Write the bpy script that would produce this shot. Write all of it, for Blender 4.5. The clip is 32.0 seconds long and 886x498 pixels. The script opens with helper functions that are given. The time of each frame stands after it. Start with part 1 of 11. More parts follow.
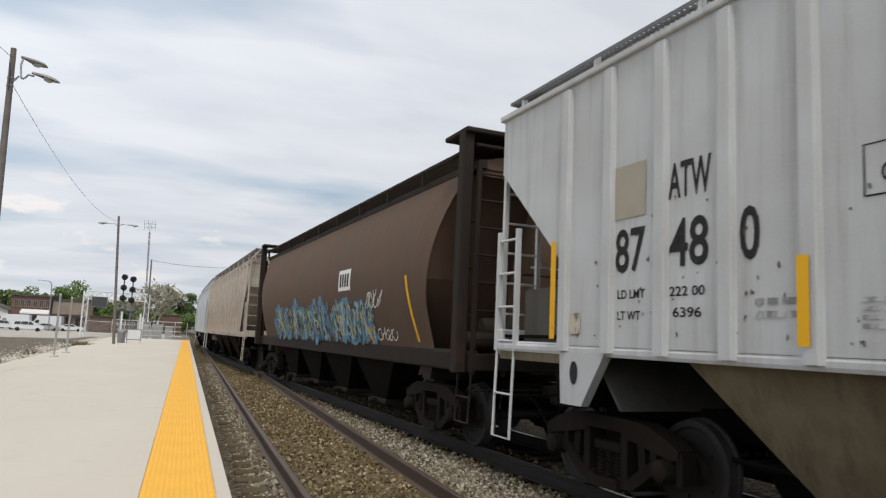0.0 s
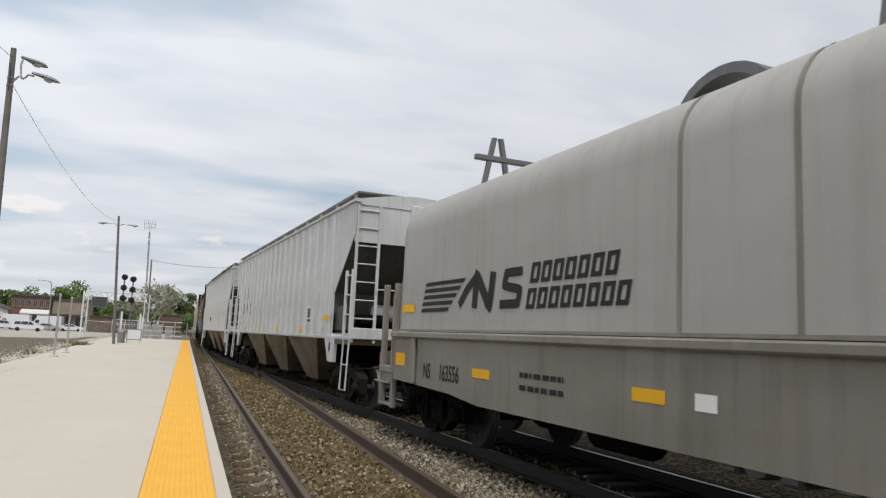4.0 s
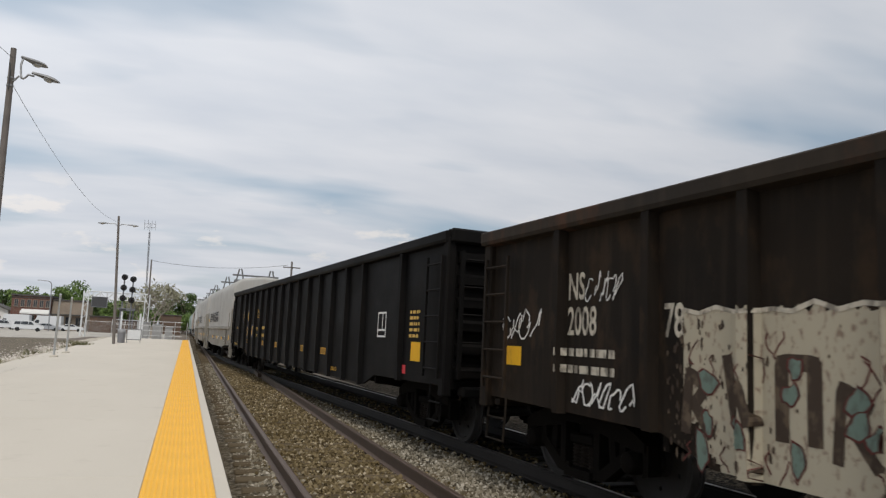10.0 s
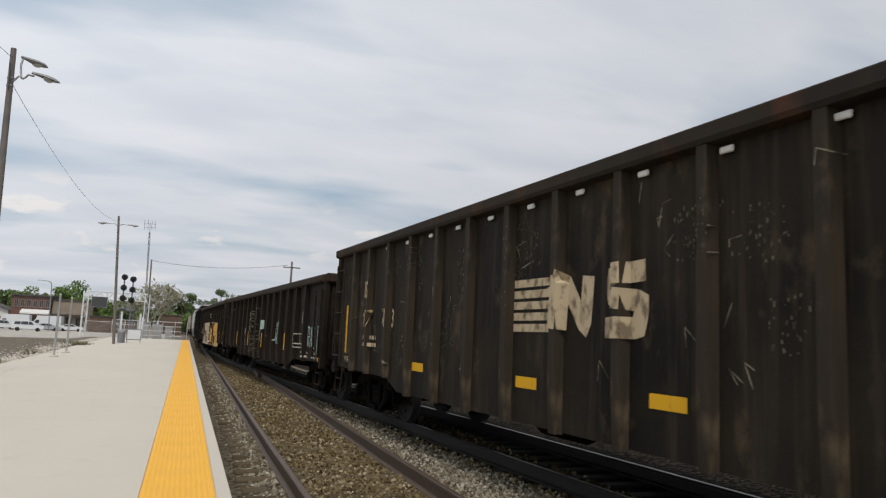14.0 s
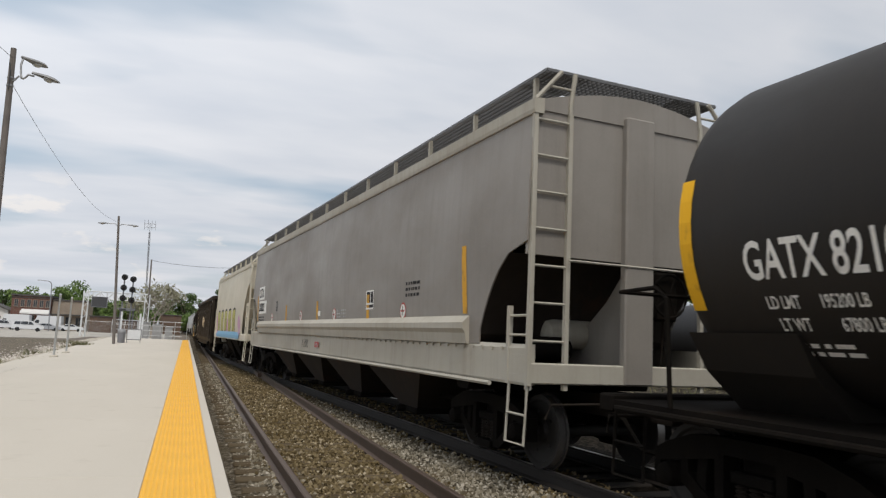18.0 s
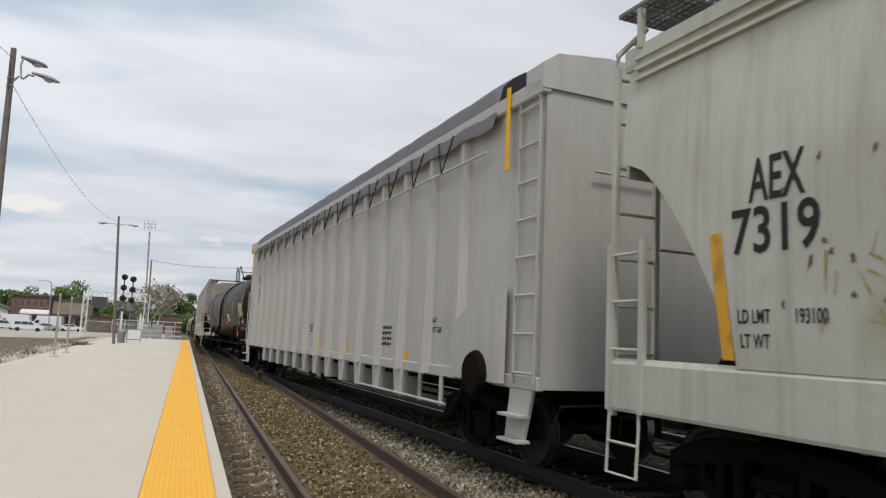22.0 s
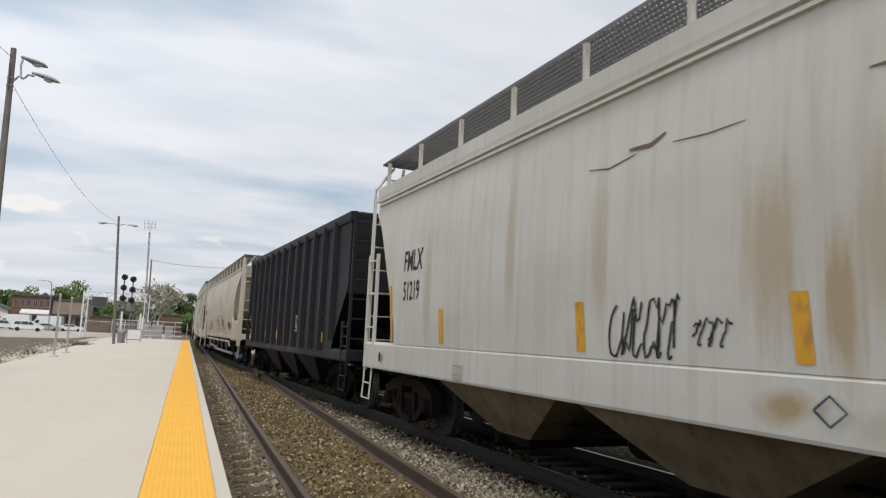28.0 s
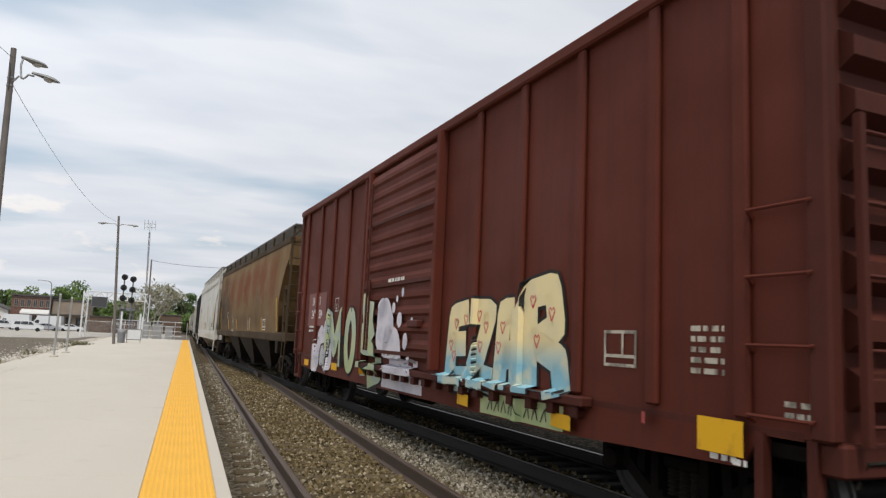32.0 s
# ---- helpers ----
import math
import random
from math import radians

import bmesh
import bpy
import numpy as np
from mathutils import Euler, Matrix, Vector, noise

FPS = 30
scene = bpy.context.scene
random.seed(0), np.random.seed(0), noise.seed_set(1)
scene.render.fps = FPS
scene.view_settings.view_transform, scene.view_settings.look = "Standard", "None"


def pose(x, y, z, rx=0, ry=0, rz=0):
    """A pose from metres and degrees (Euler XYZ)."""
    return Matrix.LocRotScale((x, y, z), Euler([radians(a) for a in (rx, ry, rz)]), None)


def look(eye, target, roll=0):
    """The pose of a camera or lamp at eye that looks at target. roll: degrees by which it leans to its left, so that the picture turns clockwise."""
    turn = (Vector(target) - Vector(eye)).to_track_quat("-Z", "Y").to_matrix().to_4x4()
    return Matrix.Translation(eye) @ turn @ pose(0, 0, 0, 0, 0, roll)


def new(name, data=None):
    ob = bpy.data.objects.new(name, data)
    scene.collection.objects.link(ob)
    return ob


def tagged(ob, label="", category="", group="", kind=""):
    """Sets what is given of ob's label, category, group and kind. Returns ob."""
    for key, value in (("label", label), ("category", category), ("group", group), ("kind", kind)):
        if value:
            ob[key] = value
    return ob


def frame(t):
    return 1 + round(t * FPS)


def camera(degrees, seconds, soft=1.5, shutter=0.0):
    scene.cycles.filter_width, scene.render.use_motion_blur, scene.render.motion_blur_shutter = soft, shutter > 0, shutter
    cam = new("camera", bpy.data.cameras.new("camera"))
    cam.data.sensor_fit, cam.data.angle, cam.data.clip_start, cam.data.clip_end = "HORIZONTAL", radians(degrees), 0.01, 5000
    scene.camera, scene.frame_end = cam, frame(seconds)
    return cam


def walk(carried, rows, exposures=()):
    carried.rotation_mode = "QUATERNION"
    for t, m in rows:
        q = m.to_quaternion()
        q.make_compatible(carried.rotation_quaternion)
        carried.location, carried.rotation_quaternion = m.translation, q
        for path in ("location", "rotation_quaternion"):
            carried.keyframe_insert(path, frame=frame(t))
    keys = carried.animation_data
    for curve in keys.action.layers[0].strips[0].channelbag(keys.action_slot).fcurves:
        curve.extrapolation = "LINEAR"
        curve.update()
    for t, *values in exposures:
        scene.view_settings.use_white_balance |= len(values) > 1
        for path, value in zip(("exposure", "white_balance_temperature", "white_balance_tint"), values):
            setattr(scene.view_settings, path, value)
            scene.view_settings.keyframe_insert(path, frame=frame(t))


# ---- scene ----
# ---- camera ----
cam = camera(63.78, 32.0, soft=1.3, shutter=0.06)
EYE = (0.0, 0.0, 1.557)
VIEW = look(EYE, (3.2989, 9.3555, 2.8181), 2.642)
walk(cam, [(0, VIEW), (32, VIEW)], exposures=[(0, 0.0), (3, 0.0), (6, -0.08), (9, -0.14), (14, -0.16), (17, -0.12), (20, -0.06), (25, -0.07), (28, 0.02), (32, 0.02)])

# ---- world, sun ----
SUN_EL, SUN_AZ = 60.0, 192.0
world = bpy.data.worlds.new("sky")
scene.world = world
world.use_nodes = True


def link(nt, a, ai, b, bi):
    nt.links.new(a.outputs[ai], b.inputs[bi])


def node(nt, kind, **kw):
    n = nt.nodes.new(kind)
    for k, v in kw.items():
        if k in n.inputs:
            n.inputs[k].default_value = v
    return n


def ramp(nt, stops):
    n = nt.nodes.new("ShaderNodeValToRGB")
    els = n.color_ramp.elements
    while len(els) < len(stops):
        els.new(0.5)
    for e, (pos, col) in zip(els, stops):
        e.position = pos
        e.color = col if len(col) == 4 else (*col, 1)
    return n


def grey(v):
    return (v, v, v, 1)


def build_sky():
    nt = world.node_tree
    nt.nodes.clear()
    out = nt.nodes.new("ShaderNodeOutputWorld")
    bg = nt.nodes.new("ShaderNodeBackground")
    sky = nt.nodes.new("ShaderNodeTexSky")
    sky.sky_type = "NISHITA"
    sky.sun_disc = False
    sky.sun_elevation = radians(SUN_EL)
    sky.sun_rotation = radians(SUN_AZ)
    sky.air_density, sky.dust_density = 1.0, 2.0
    tc = nt.nodes.new("ShaderNodeTexCoord")
    sep = nt.nodes.new("ShaderNodeSeparateXYZ")
    link(nt, tc, "Generated", sep, 0)
    # flatten the direction onto a cloud layer
    zc = nt.nodes.new("ShaderNodeMath")
    zc.operation = "MAXIMUM"
    zc.inputs[1].default_value = 0.0
    link(nt, sep, "Z", zc, 0)
    za = nt.nodes.new("ShaderNodeMath")
    za.operation = "ADD"
    za.inputs[1].default_value = 0.16
    link(nt, zc, 0, za, 0)
    div = []
    for ax in "XY":
        d = nt.nodes.new("ShaderNodeMath")
        d.operation = "DIVIDE"
        link(nt, sep, ax, d, 0)
        link(nt, za, 0, d, 1)
        div.append(d)
    comb = nt.nodes.new("ShaderNodeCombineXYZ")
    link(nt, div[0], 0, comb, 0)
    link(nt, div[1], 0, comb, 1)
    # broad veil with soft rifts
    mp = nt.nodes.new("ShaderNodeMapping")
    mp.inputs["Rotation"].default_value = (0, 0, 0.5)
    mp.inputs["Scale"].default_value = (0.55, 1.15, 1)
    mp.inputs["Location"].default_value = (0.9, 2.3, 0)
    link(nt, comb, 0, mp, 0)
    n1 = node(nt, "ShaderNodeTexNoise", Scale=1.5, Detail=4.0, Roughness=0.47, Distortion=0.2)
    link(nt, mp, 0, n1, "Vector")
    veil = ramp(nt, [(0.30, grey(0.0)), (0.50, grey(1.0))])
    link(nt, n1, 0, veil, 0)
    # the veil is whiter in its thick parts, greyer below
    n3 = node(nt, "ShaderNodeTexNoise", Scale=2.6, Detail=4.0, Roughness=0.5)
    link(nt, mp, 0, n3, "Vector")
    tone = ramp(nt, [(0.25, (0.675, 0.72, 0.80)), (0.5, (0.77, 0.80, 0.86)), (0.75, (0.86, 0.875, 0.92))])
    link(nt, n3, 0, tone, 0)
    skyscale = nt.nodes.new("ShaderNodeVectorMath")
    skyscale.operation = "SCALE"
    skyscale.inputs["Scale"].default_value = 0.11
    link(nt, sky, 0, skyscale, 0)
    pale = nt.nodes.new("ShaderNodeMixRGB")
    pale.inputs[0].default_value = 0.62
    pale.inputs[2].default_value = (0.55, 0.67, 0.775, 1)
    link(nt, skyscale, 0, pale, 1)
    m1 = nt.nodes.new("ShaderNodeMixRGB")
    link(nt, veil, 0, m1, 0)
    link(nt, pale, 0, m1, 1)
    link(nt, tone, 0, m1, 2)
    # small cumulus puffs low over the horizon
    mp2 = nt.nodes.new("ShaderNodeMapping")
    mp2.inputs["Scale"].default_value = (11.0, 11.0, 30.0)
    mp2.inputs["Location"].default_value = (0.35, 0.1, 0.55)
    link(nt, tc, "Generated", mp2, 0)
    n2 = node(nt, "ShaderNodeTexNoise", Scale=1.0, Detail=5.0, Roughness=0.55)
    link(nt, mp2, 0, n2, "Vector")
    puff = ramp(nt, [(0.60, grey(0.0)), (0.68, grey(0.85))])
    link(nt, n2, 0, puff, 0)
    band = ramp(nt, [(0.02, grey(0.0)), (0.06, grey(0.9)), (0.15, grey(0.9)), (0.19, grey(0.0))])
    link(nt, sep, "Z", band, 0)
    mul = nt.nodes.new("ShaderNodeMath")
    mul.operation = "MULTIPLY"
    link(nt, puff, 0, mul, 0)
    link(nt, band, 0, mul, 1)
    m2 = nt.nodes.new("ShaderNodeMixRGB")
    m2.inputs[2].default_value = (0.98, 0.94, 0.91, 1)
    link(nt, mul, 0, m2, 0)
    link(nt, m1, 0, m2, 1)
    # the veil thins away from the sun's side
    fall = nt.nodes.new("ShaderNodeMapRange")
    for k, v in (("From Min", -0.4), ("From Max", 0.9), ("To Min", 1.08), ("To Max", 0.76)):
        fall.inputs[k].default_value = v
    link(nt, sep, "X", fall, "Value")
    dim = nt.nodes.new("ShaderNodeVectorMath")
    dim.operation = "SCALE"
    link(nt, m2, 0, dim, 0)
    # an overcast sky is dimmer near the horizon
    rise = nt.nodes.new("ShaderNodeMapRange")
    for k, v in (("From Min", 0.0), ("From Max", 0.35), ("To Min", 0.84), ("To Max", 1.02)):
        rise.inputs[k].default_value = v
    link(nt, sep, "Z", rise, "Value")
    both = nt.nodes.new("ShaderNodeMath")
    both.operation = "MULTIPLY"
    link(nt, fall, 0, both, 0)
    link(nt, rise, 0, both, 1)
    link(nt, both, 0, dim, "Scale")
    link(nt, dim, 0, bg, 0)
    bg.inputs[1].default_value = 1.04
    link(nt, bg, 0, out, 0)


build_sky()
sun = new("sun", bpy.data.lights.new("sun", "SUN"))
sun.data.energy, sun.data.angle, sun.data.color = 2.35, radians(16), (1.0, 0.955, 0.89)
az = radians(SUN_AZ)
sun.matrix_world = look((0, 0, 60), (-math.sin(az) * 40, -math.cos(az) * 40, 60 - 40 * math.tan(radians(SUN_EL))))

# ---- materials ----


def material(name):
    m = bpy.data.materials.new(name)
    m.use_nodes = True
    nt = m.node_tree
    return m, nt, nt.nodes["Principled BSDF"]


def mixed(nt, fac, a, b):
    n = nt.nodes.new("ShaderNodeMixRGB")
    if fac is not None:
        nt.links.new(fac, n.inputs[0])
    for i, v in ((1, a), (2, b)):
        if isinstance(v, tuple):
            n.inputs[i].default_value = v if len(v) == 4 else (*v, 1)
        else:
            nt.links.new(v, n.inputs[i])
    return n


def noise_out(nt, scale, detail=4.0, stretch=(1, 1, 1), rough=0.55, loc=(0, 0, 0)):
    tc = nt.nodes.new("ShaderNodeTexCoord")
    mp = nt.nodes.new("ShaderNodeMapping")
    mp.inputs["Scale"].default_value = stretch
    mp.inputs["Location"].default_value = loc
    link(nt, tc, "Object", mp, 0)
    n = node(nt, "ShaderNodeTexNoise", Scale=scale, Detail=detail, Roughness=rough)
    link(nt, mp, 0, n, "Vector")
    return n.outputs[0]


def cut(nt, sock, lo, hi, top=1.0):
    r = ramp(nt, [(lo, grey(0)), (hi, grey(top))])
    nt.links.new(sock, r.inputs[0])
    return r.outputs[0]


def paint(name, base, dirt=(0.09, 0.075, 0.06), dirt_amt=0.5, streak=0.35, rust=0.0, rust_col=(0.13, 0.05, 0.025), rough=0.55, bump=0.12, seed=0.0, metal=0.0, rust_lo=0.55, spec=0.3, rust_scale=1.6):
    """Weathered paint on steel: broad grime, running streaks, rust blotches and a fine relief."""
    m, nt, b = material(name)
    big = noise_out(nt, 0.9, 5, (1, 0.6, 1), loc=(seed, seed, 0))
    run = noise_out(nt, 3.2, 5, (2.2, 2.2, 0.12), 0.62, (seed, 2 * seed, 0))
    fine = noise_out(nt, 38, 3)
    c = mixed(nt, cut(nt, big, 0.35, 0.8, dirt_amt), base, dirt)
    c = mixed(nt, cut(nt, run, 0.48, 0.78, streak), c.outputs[0], dirt)
    if rust:
        rr = noise_out(nt, rust_scale, 7, (1, 1, 0.55), 0.65, (seed + 4, 1, seed))
        c = mixed(nt, cut(nt, rr, rust_lo, rust_lo + 0.14, rust), c.outputs[0], rust_col)
    tint = tuple(min(1, v * 1.1 + 0.01) for v in base[:3])
    c = mixed(nt, cut(nt, fine, 0.45, 0.75, 0.18), c.outputs[0], tint)
    nt.links.new(c.outputs[0], b.inputs["Base Color"])
    rg = ramp(nt, [(0.2, grey(rough - 0.12)), (0.8, grey(min(1, rough + 0.15)))])
    nt.links.new(big, rg.inputs[0])
    nt.links.new(rg.outputs[0], b.inputs["Roughness"])
    b.inputs["Metallic"].default_value = metal
    b.inputs["Specular IOR Level"].default_value = spec
    bp = node(nt, "ShaderNodeBump", Strength=bump, Distance=0.02)
    bn = noise_out(nt, 5, 6)
    nt.links.new(bn, bp.inputs["Height"])
    link(nt, bp, 0, b, "Normal")
    return m


def stained(m, patches):
    """Lays soft-edged washed stains into a paint: rows of y, z, half length, half height, colour, strength, streak (1: runs down in strands)."""
    nt = m.node_tree
    b = nt.nodes["Principled BSDF"]
    sock = b.inputs["Base Color"].links[0].from_socket
    strands = noise_out(nt, 4.5, 8, (1, 2.6, 0.2), 0.72)
    blots = noise_out(nt, 2.2, 6, (1, 1, 1), 0.6)
    tc = nt.nodes.new("ShaderNodeTexCoord")
    for y, z, ry, rz, col, amt, streak in patches:
        mp = nt.nodes.new("ShaderNodeMapping")
        mp.inputs["Location"].default_value = (0, -y / ry, -z / rz)
        mp.inputs["Scale"].default_value = (0, 1 / ry, 1 / rz)
        link(nt, tc, "Object", mp, 0)
        far = nt.nodes.new("ShaderNodeVectorMath")
        far.operation = "LENGTH"
        link(nt, mp, 0, far, 0)
        rag = nt.nodes.new("ShaderNodeMath")
        rag.operation = "MULTIPLY_ADD"
        nt.links.new(strands if streak else blots, rag.inputs[0])
        rag.inputs[1].default_value = -2.4
        nt.links.new(far.outputs["Value"], rag.inputs[2])
        mr = nt.nodes.new("ShaderNodeMapRange")
        for k, v in (("From Min", 0.1), ("From Max", -0.75), ("To Min", 0.0), ("To Max", amt)):
            mr.inputs[k].default_value = v
        link(nt, rag, 0, mr, 0)
        sock = mixed(nt, mr.outputs[0], sock, col).outputs[0]
    nt.links.new(sock, b.inputs["Base Color"])
    return m


def plain(name, col, rough=0.6, metal=0.0, wear=0.25, scale=6.0, dark=0.45):
    m, nt, b = material(name)
    n = noise_out(nt, scale, 6)
    c = mixed(nt, cut(nt, n, 0.4, 0.75, wear), col, tuple(v * dark for v in col[:3]))
    nt.links.new(c.outputs[0], b.inputs["Base Color"])
    b.inputs["Roughness"].default_value = rough
    b.inputs["Metallic"].default_value = metal
    bp = node(nt, "ShaderNodeBump", Strength=0.15, Distance=0.01)
    nt.links.new(n, bp.inputs["Height"])
    link(nt, bp, 0, b, "Normal")
    return m


def worn_decal(name, col, gap=0.5, under=(0.2, 0.18, 0.15), amt=0.5, scale=9, tall=0.6):
    m, nt, b = material(name)
    n = noise_out(nt, scale, 6, (1, 1, tall))
    c = mixed(nt, cut(nt, n, gap, gap + 0.12, amt), col, under)
    nt.links.new(c.outputs[0], b.inputs["Base Color"])
    b.inputs["Roughness"].default_value = 0.65
    b.inputs["Specular IOR Level"].default_value = 0.15
    return m


def platform_material():
    m, nt, b = material("platform_concrete")
    a = noise_out(nt, 0.5, 6, (1, 0.4, 1))
    f = noise_out(nt, 60, 3)
    s = noise_out(nt, 2.3, 8)
    c = mixed(nt, cut(nt, a, 0.3, 0.75, 0.6), (0.50, 0.455, 0.385), (0.43, 0.39, 0.325))
    c = mixed(nt, cut(nt, s, 0.6, 0.72, 0.25), c.outputs[0], (0.33, 0.29, 0.24))
    c = mixed(nt, cut(nt, f, 0.5, 0.8, 0.25), c.outputs[0], (0.56, 0.52, 0.45))
    nt.links.new(c.outputs[0], b.inputs["Base Color"])
    b.inputs["Roughness"].default_value = 0.85
    bp = node(nt, "ShaderNodeBump", Strength=0.2, Distance=0.004)
    nt.links.new(f, bp.inputs["Height"])
    link(nt, bp, 0, b, "Normal")
    return m


def ballast_material(name, c0, c1, c2, dust=(0.17, 0.125, 0.075)):
    m, nt, b = material(name)
    tc = nt.nodes.new("ShaderNodeTexCoord")
    v = node(nt, "ShaderNodeTexVoronoi", Scale=22.0)
    link(nt, tc, "Object", v, "Vector")
    h = nt.nodes.new("ShaderNodeSeparateColor")
    link(nt, v, "Color", h, 0)
    r = ramp(nt, [(0.0, c0), (0.45, c1), (1.0, c2)])
    link(nt, h, 0, r, 0)
    big = noise_out(nt, 0.7, 5)
    c = mixed(nt, cut(nt, big, 0.4, 0.7, 0.5), r.outputs[0], dust)
    nt.links.new(c.outputs[0], b.inputs["Base Color"])
    b.inputs["Roughness"].default_value = 0.95
    b.inputs["Specular IOR Level"].default_value = 0.05
    bp = node(nt, "ShaderNodeBump", Strength=0.9, Distance=0.04)
    inv = ramp(nt, [(0.0, grey(1)), (0.6, grey(0))])
    link(nt, v, "Distance", inv, 0)
    nt.links.new(inv.outputs[0], bp.inputs["Height"])
    link(nt, bp, 0, b, "Normal")
    return m


def stone_material(name, stops, dust):
    m, nt, b = material(name)
    g = nt.nodes.new("ShaderNodeNewGeometry")
    r = ramp(nt, stops)
    link(nt, g, "Random Per Island", r, 0)
    big = noise_out(nt, 0.8, 5)
    c = mixed(nt, cut(nt, big, 0.42, 0.68, 0.5), r.outputs[0], dust)
    nt.links.new(c.outputs[0], b.inputs["Base Color"])
    b.inputs["Roughness"].default_value = 0.95
    b.inputs["Specular IOR Level"].default_value = 0.05
    return m


def tie_material():
    m, nt, b = material("weathered_timber")
    o = nt.nodes.new("ShaderNodeObjectInfo")
    grain = noise_out(nt, 5, 6, (0.25, 6, 6))
    r = ramp(nt, [(0.25, (0.025, 0.018, 0.011)), (0.75, (0.115, 0.084, 0.048))])
    nt.links.new(grain, r.inputs[0])
    c = mixed(nt, None, r.outputs[0], (0.12, 0.095, 0.062))
    sc = nt.nodes.new("ShaderNodeMath")
    sc.operation = "MULTIPLY"
    sc.inputs[1].default_value = 0.6
    link(nt, o, "Random", sc, 0)
    nt.links.new(sc.outputs[0], c.inputs[0])
    nt.links.new(c.outputs[0], b.inputs["Base Color"])
    b.inputs["Roughness"].default_value = 0.95
    b.inputs["Specular IOR Level"].default_value = 0.05
    bp = node(nt, "ShaderNodeBump", Strength=0.5, Distance=0.01)
    nt.links.new(grain, bp.inputs["Height"])
    link(nt, bp, 0, b, "Normal")
    return m


def leaf_material(name, a, bcol):
    m, nt, b = material(name)
    g = nt.nodes.new("ShaderNodeNewGeometry")
    r = ramp(nt, [(0.0, a), (1.0, bcol)])
    link(nt, g, "Random Per Island", r, 0)
    nt.links.new(r.outputs[0], b.inputs["Base Color"])
    b.inputs["Roughness"].default_value = 0.7
    b.inputs["Subsurface Weight"].default_value = 0.0
    return m


def brick_material(name, c1, c2, mortar):
    m, nt, b = material(name)
    tc = nt.nodes.new("ShaderNodeTexCoord")
    t = nt.nodes.new("ShaderNodeTexBrick")
    t.inputs["Color1"].default_value, t.inputs["Color2"].default_value, t.inputs["Mortar"].default_value = (*c1, 1), (*c2, 1), (*mortar, 1)
    t.inputs["Scale"].default_value = 4.0
    mp = nt.nodes.new("ShaderNodeMapping")
    mp.inputs["Rotation"].default_value = (radians(90), 0, 0)
    link(nt, tc, "Object", mp, 0)
    link(nt, mp, 0, t, "Vector")
    n = noise_out(nt, 0.6, 5)
    c = mixed(nt, cut(nt, n, 0.4, 0.7, 0.4), t.outputs[0], tuple(v * 0.6 for v in c1))
    nt.links.new(c.outputs[0], b.inputs["Base Color"])
    b.inputs["Roughness"].default_value = 0.9
    return m


M = {}
M["concrete"] = platform_material()
M["yellow_tactile"] = plain("yellow_tactile", (0.72, 0.38, 0.035), 0.7, wear=0.3, scale=3.0, dark=0.72)
M["rail"] = plain("rusty_rail", (0.085, 0.055, 0.038), 0.6, 0.3, 0.5, 8, 0.6)
# Rail sides near black: shade under the train put into the colour.
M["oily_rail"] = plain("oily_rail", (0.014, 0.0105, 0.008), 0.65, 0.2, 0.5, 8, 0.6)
M["rail_top"] = plain("polished_rail", (0.34, 0.31, 0.28), 0.35, 0.9, 0.3, 9, 0.6)
M["rail_dull"] = plain("dull_rail_head", (0.14, 0.10, 0.075), 0.45, 0.6, 0.4, 9, 0.6)
M["ballast"] = ballast_material("ballast_bed", (0.025, 0.02, 0.014), (0.085, 0.07, 0.05), (0.19, 0.165, 0.13), (0.075, 0.058, 0.03))
# Stone tone dropped near black to carry the train's own shade.
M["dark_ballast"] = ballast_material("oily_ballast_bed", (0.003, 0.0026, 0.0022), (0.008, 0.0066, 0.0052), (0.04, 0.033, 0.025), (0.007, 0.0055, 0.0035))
# Also darkened: the dim shade behind the train lies in this colour.
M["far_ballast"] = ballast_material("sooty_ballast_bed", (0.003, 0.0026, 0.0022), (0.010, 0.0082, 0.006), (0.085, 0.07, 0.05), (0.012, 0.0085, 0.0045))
M["stone"] = stone_material("ballast_stone", [(0.0, (0.036, 0.025, 0.011)), (0.45, (0.12, 0.09, 0.046)), (0.85, (0.20, 0.155, 0.088)), (1.0, (0.40, 0.34, 0.24))], (0.095, 0.068, 0.028))
M["pale_stone"] = stone_material("pale_ballast_stone", [(0.0, (0.045, 0.038, 0.028)), (0.4, (0.15, 0.13, 0.095)), (0.8, (0.27, 0.24, 0.185)), (1.0, (0.44, 0.40, 0.33))], (0.15, 0.12, 0.075))
M["tie"] = tie_material()
# Tie brown darkened for the shade under and behind the train.
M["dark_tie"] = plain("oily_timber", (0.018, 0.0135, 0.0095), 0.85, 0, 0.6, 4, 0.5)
M["black_iron"] = paint("grimy_black_iron", (0.006, 0.0052, 0.0045), (0.015, 0.012, 0.009), 0.7, 0.3, 0.3, (0.026, 0.015, 0.009), 0.85, spec=0.03)
M["truck_brown"] = paint("dusty_truck_iron", (0.014, 0.011, 0.0088), (0.036, 0.028, 0.021), 0.7, 0.3, 0.4, (0.03, 0.017, 0.01), 0.85, spec=0.08)
M["steel"] = plain("bright_wheel_tread", (0.20, 0.19, 0.18), 0.4, 0.8, 0.3, 8, 0.6)
M["wheel"] = plain("wheel_iron", (0.013, 0.0105, 0.0085), 0.7, 0.0, 0.5, 8, 0.5)
M["blue_cap"] = plain("blue_bearing_cap", (0.05, 0.16, 0.30), 0.5, 0, 0.3, 9, 0.4)
M["yellow"] = worn_decal("reflective_yellow", (0.74, 0.40, 0.02), 0.58, (0.38, 0.20, 0.03), 0.5)
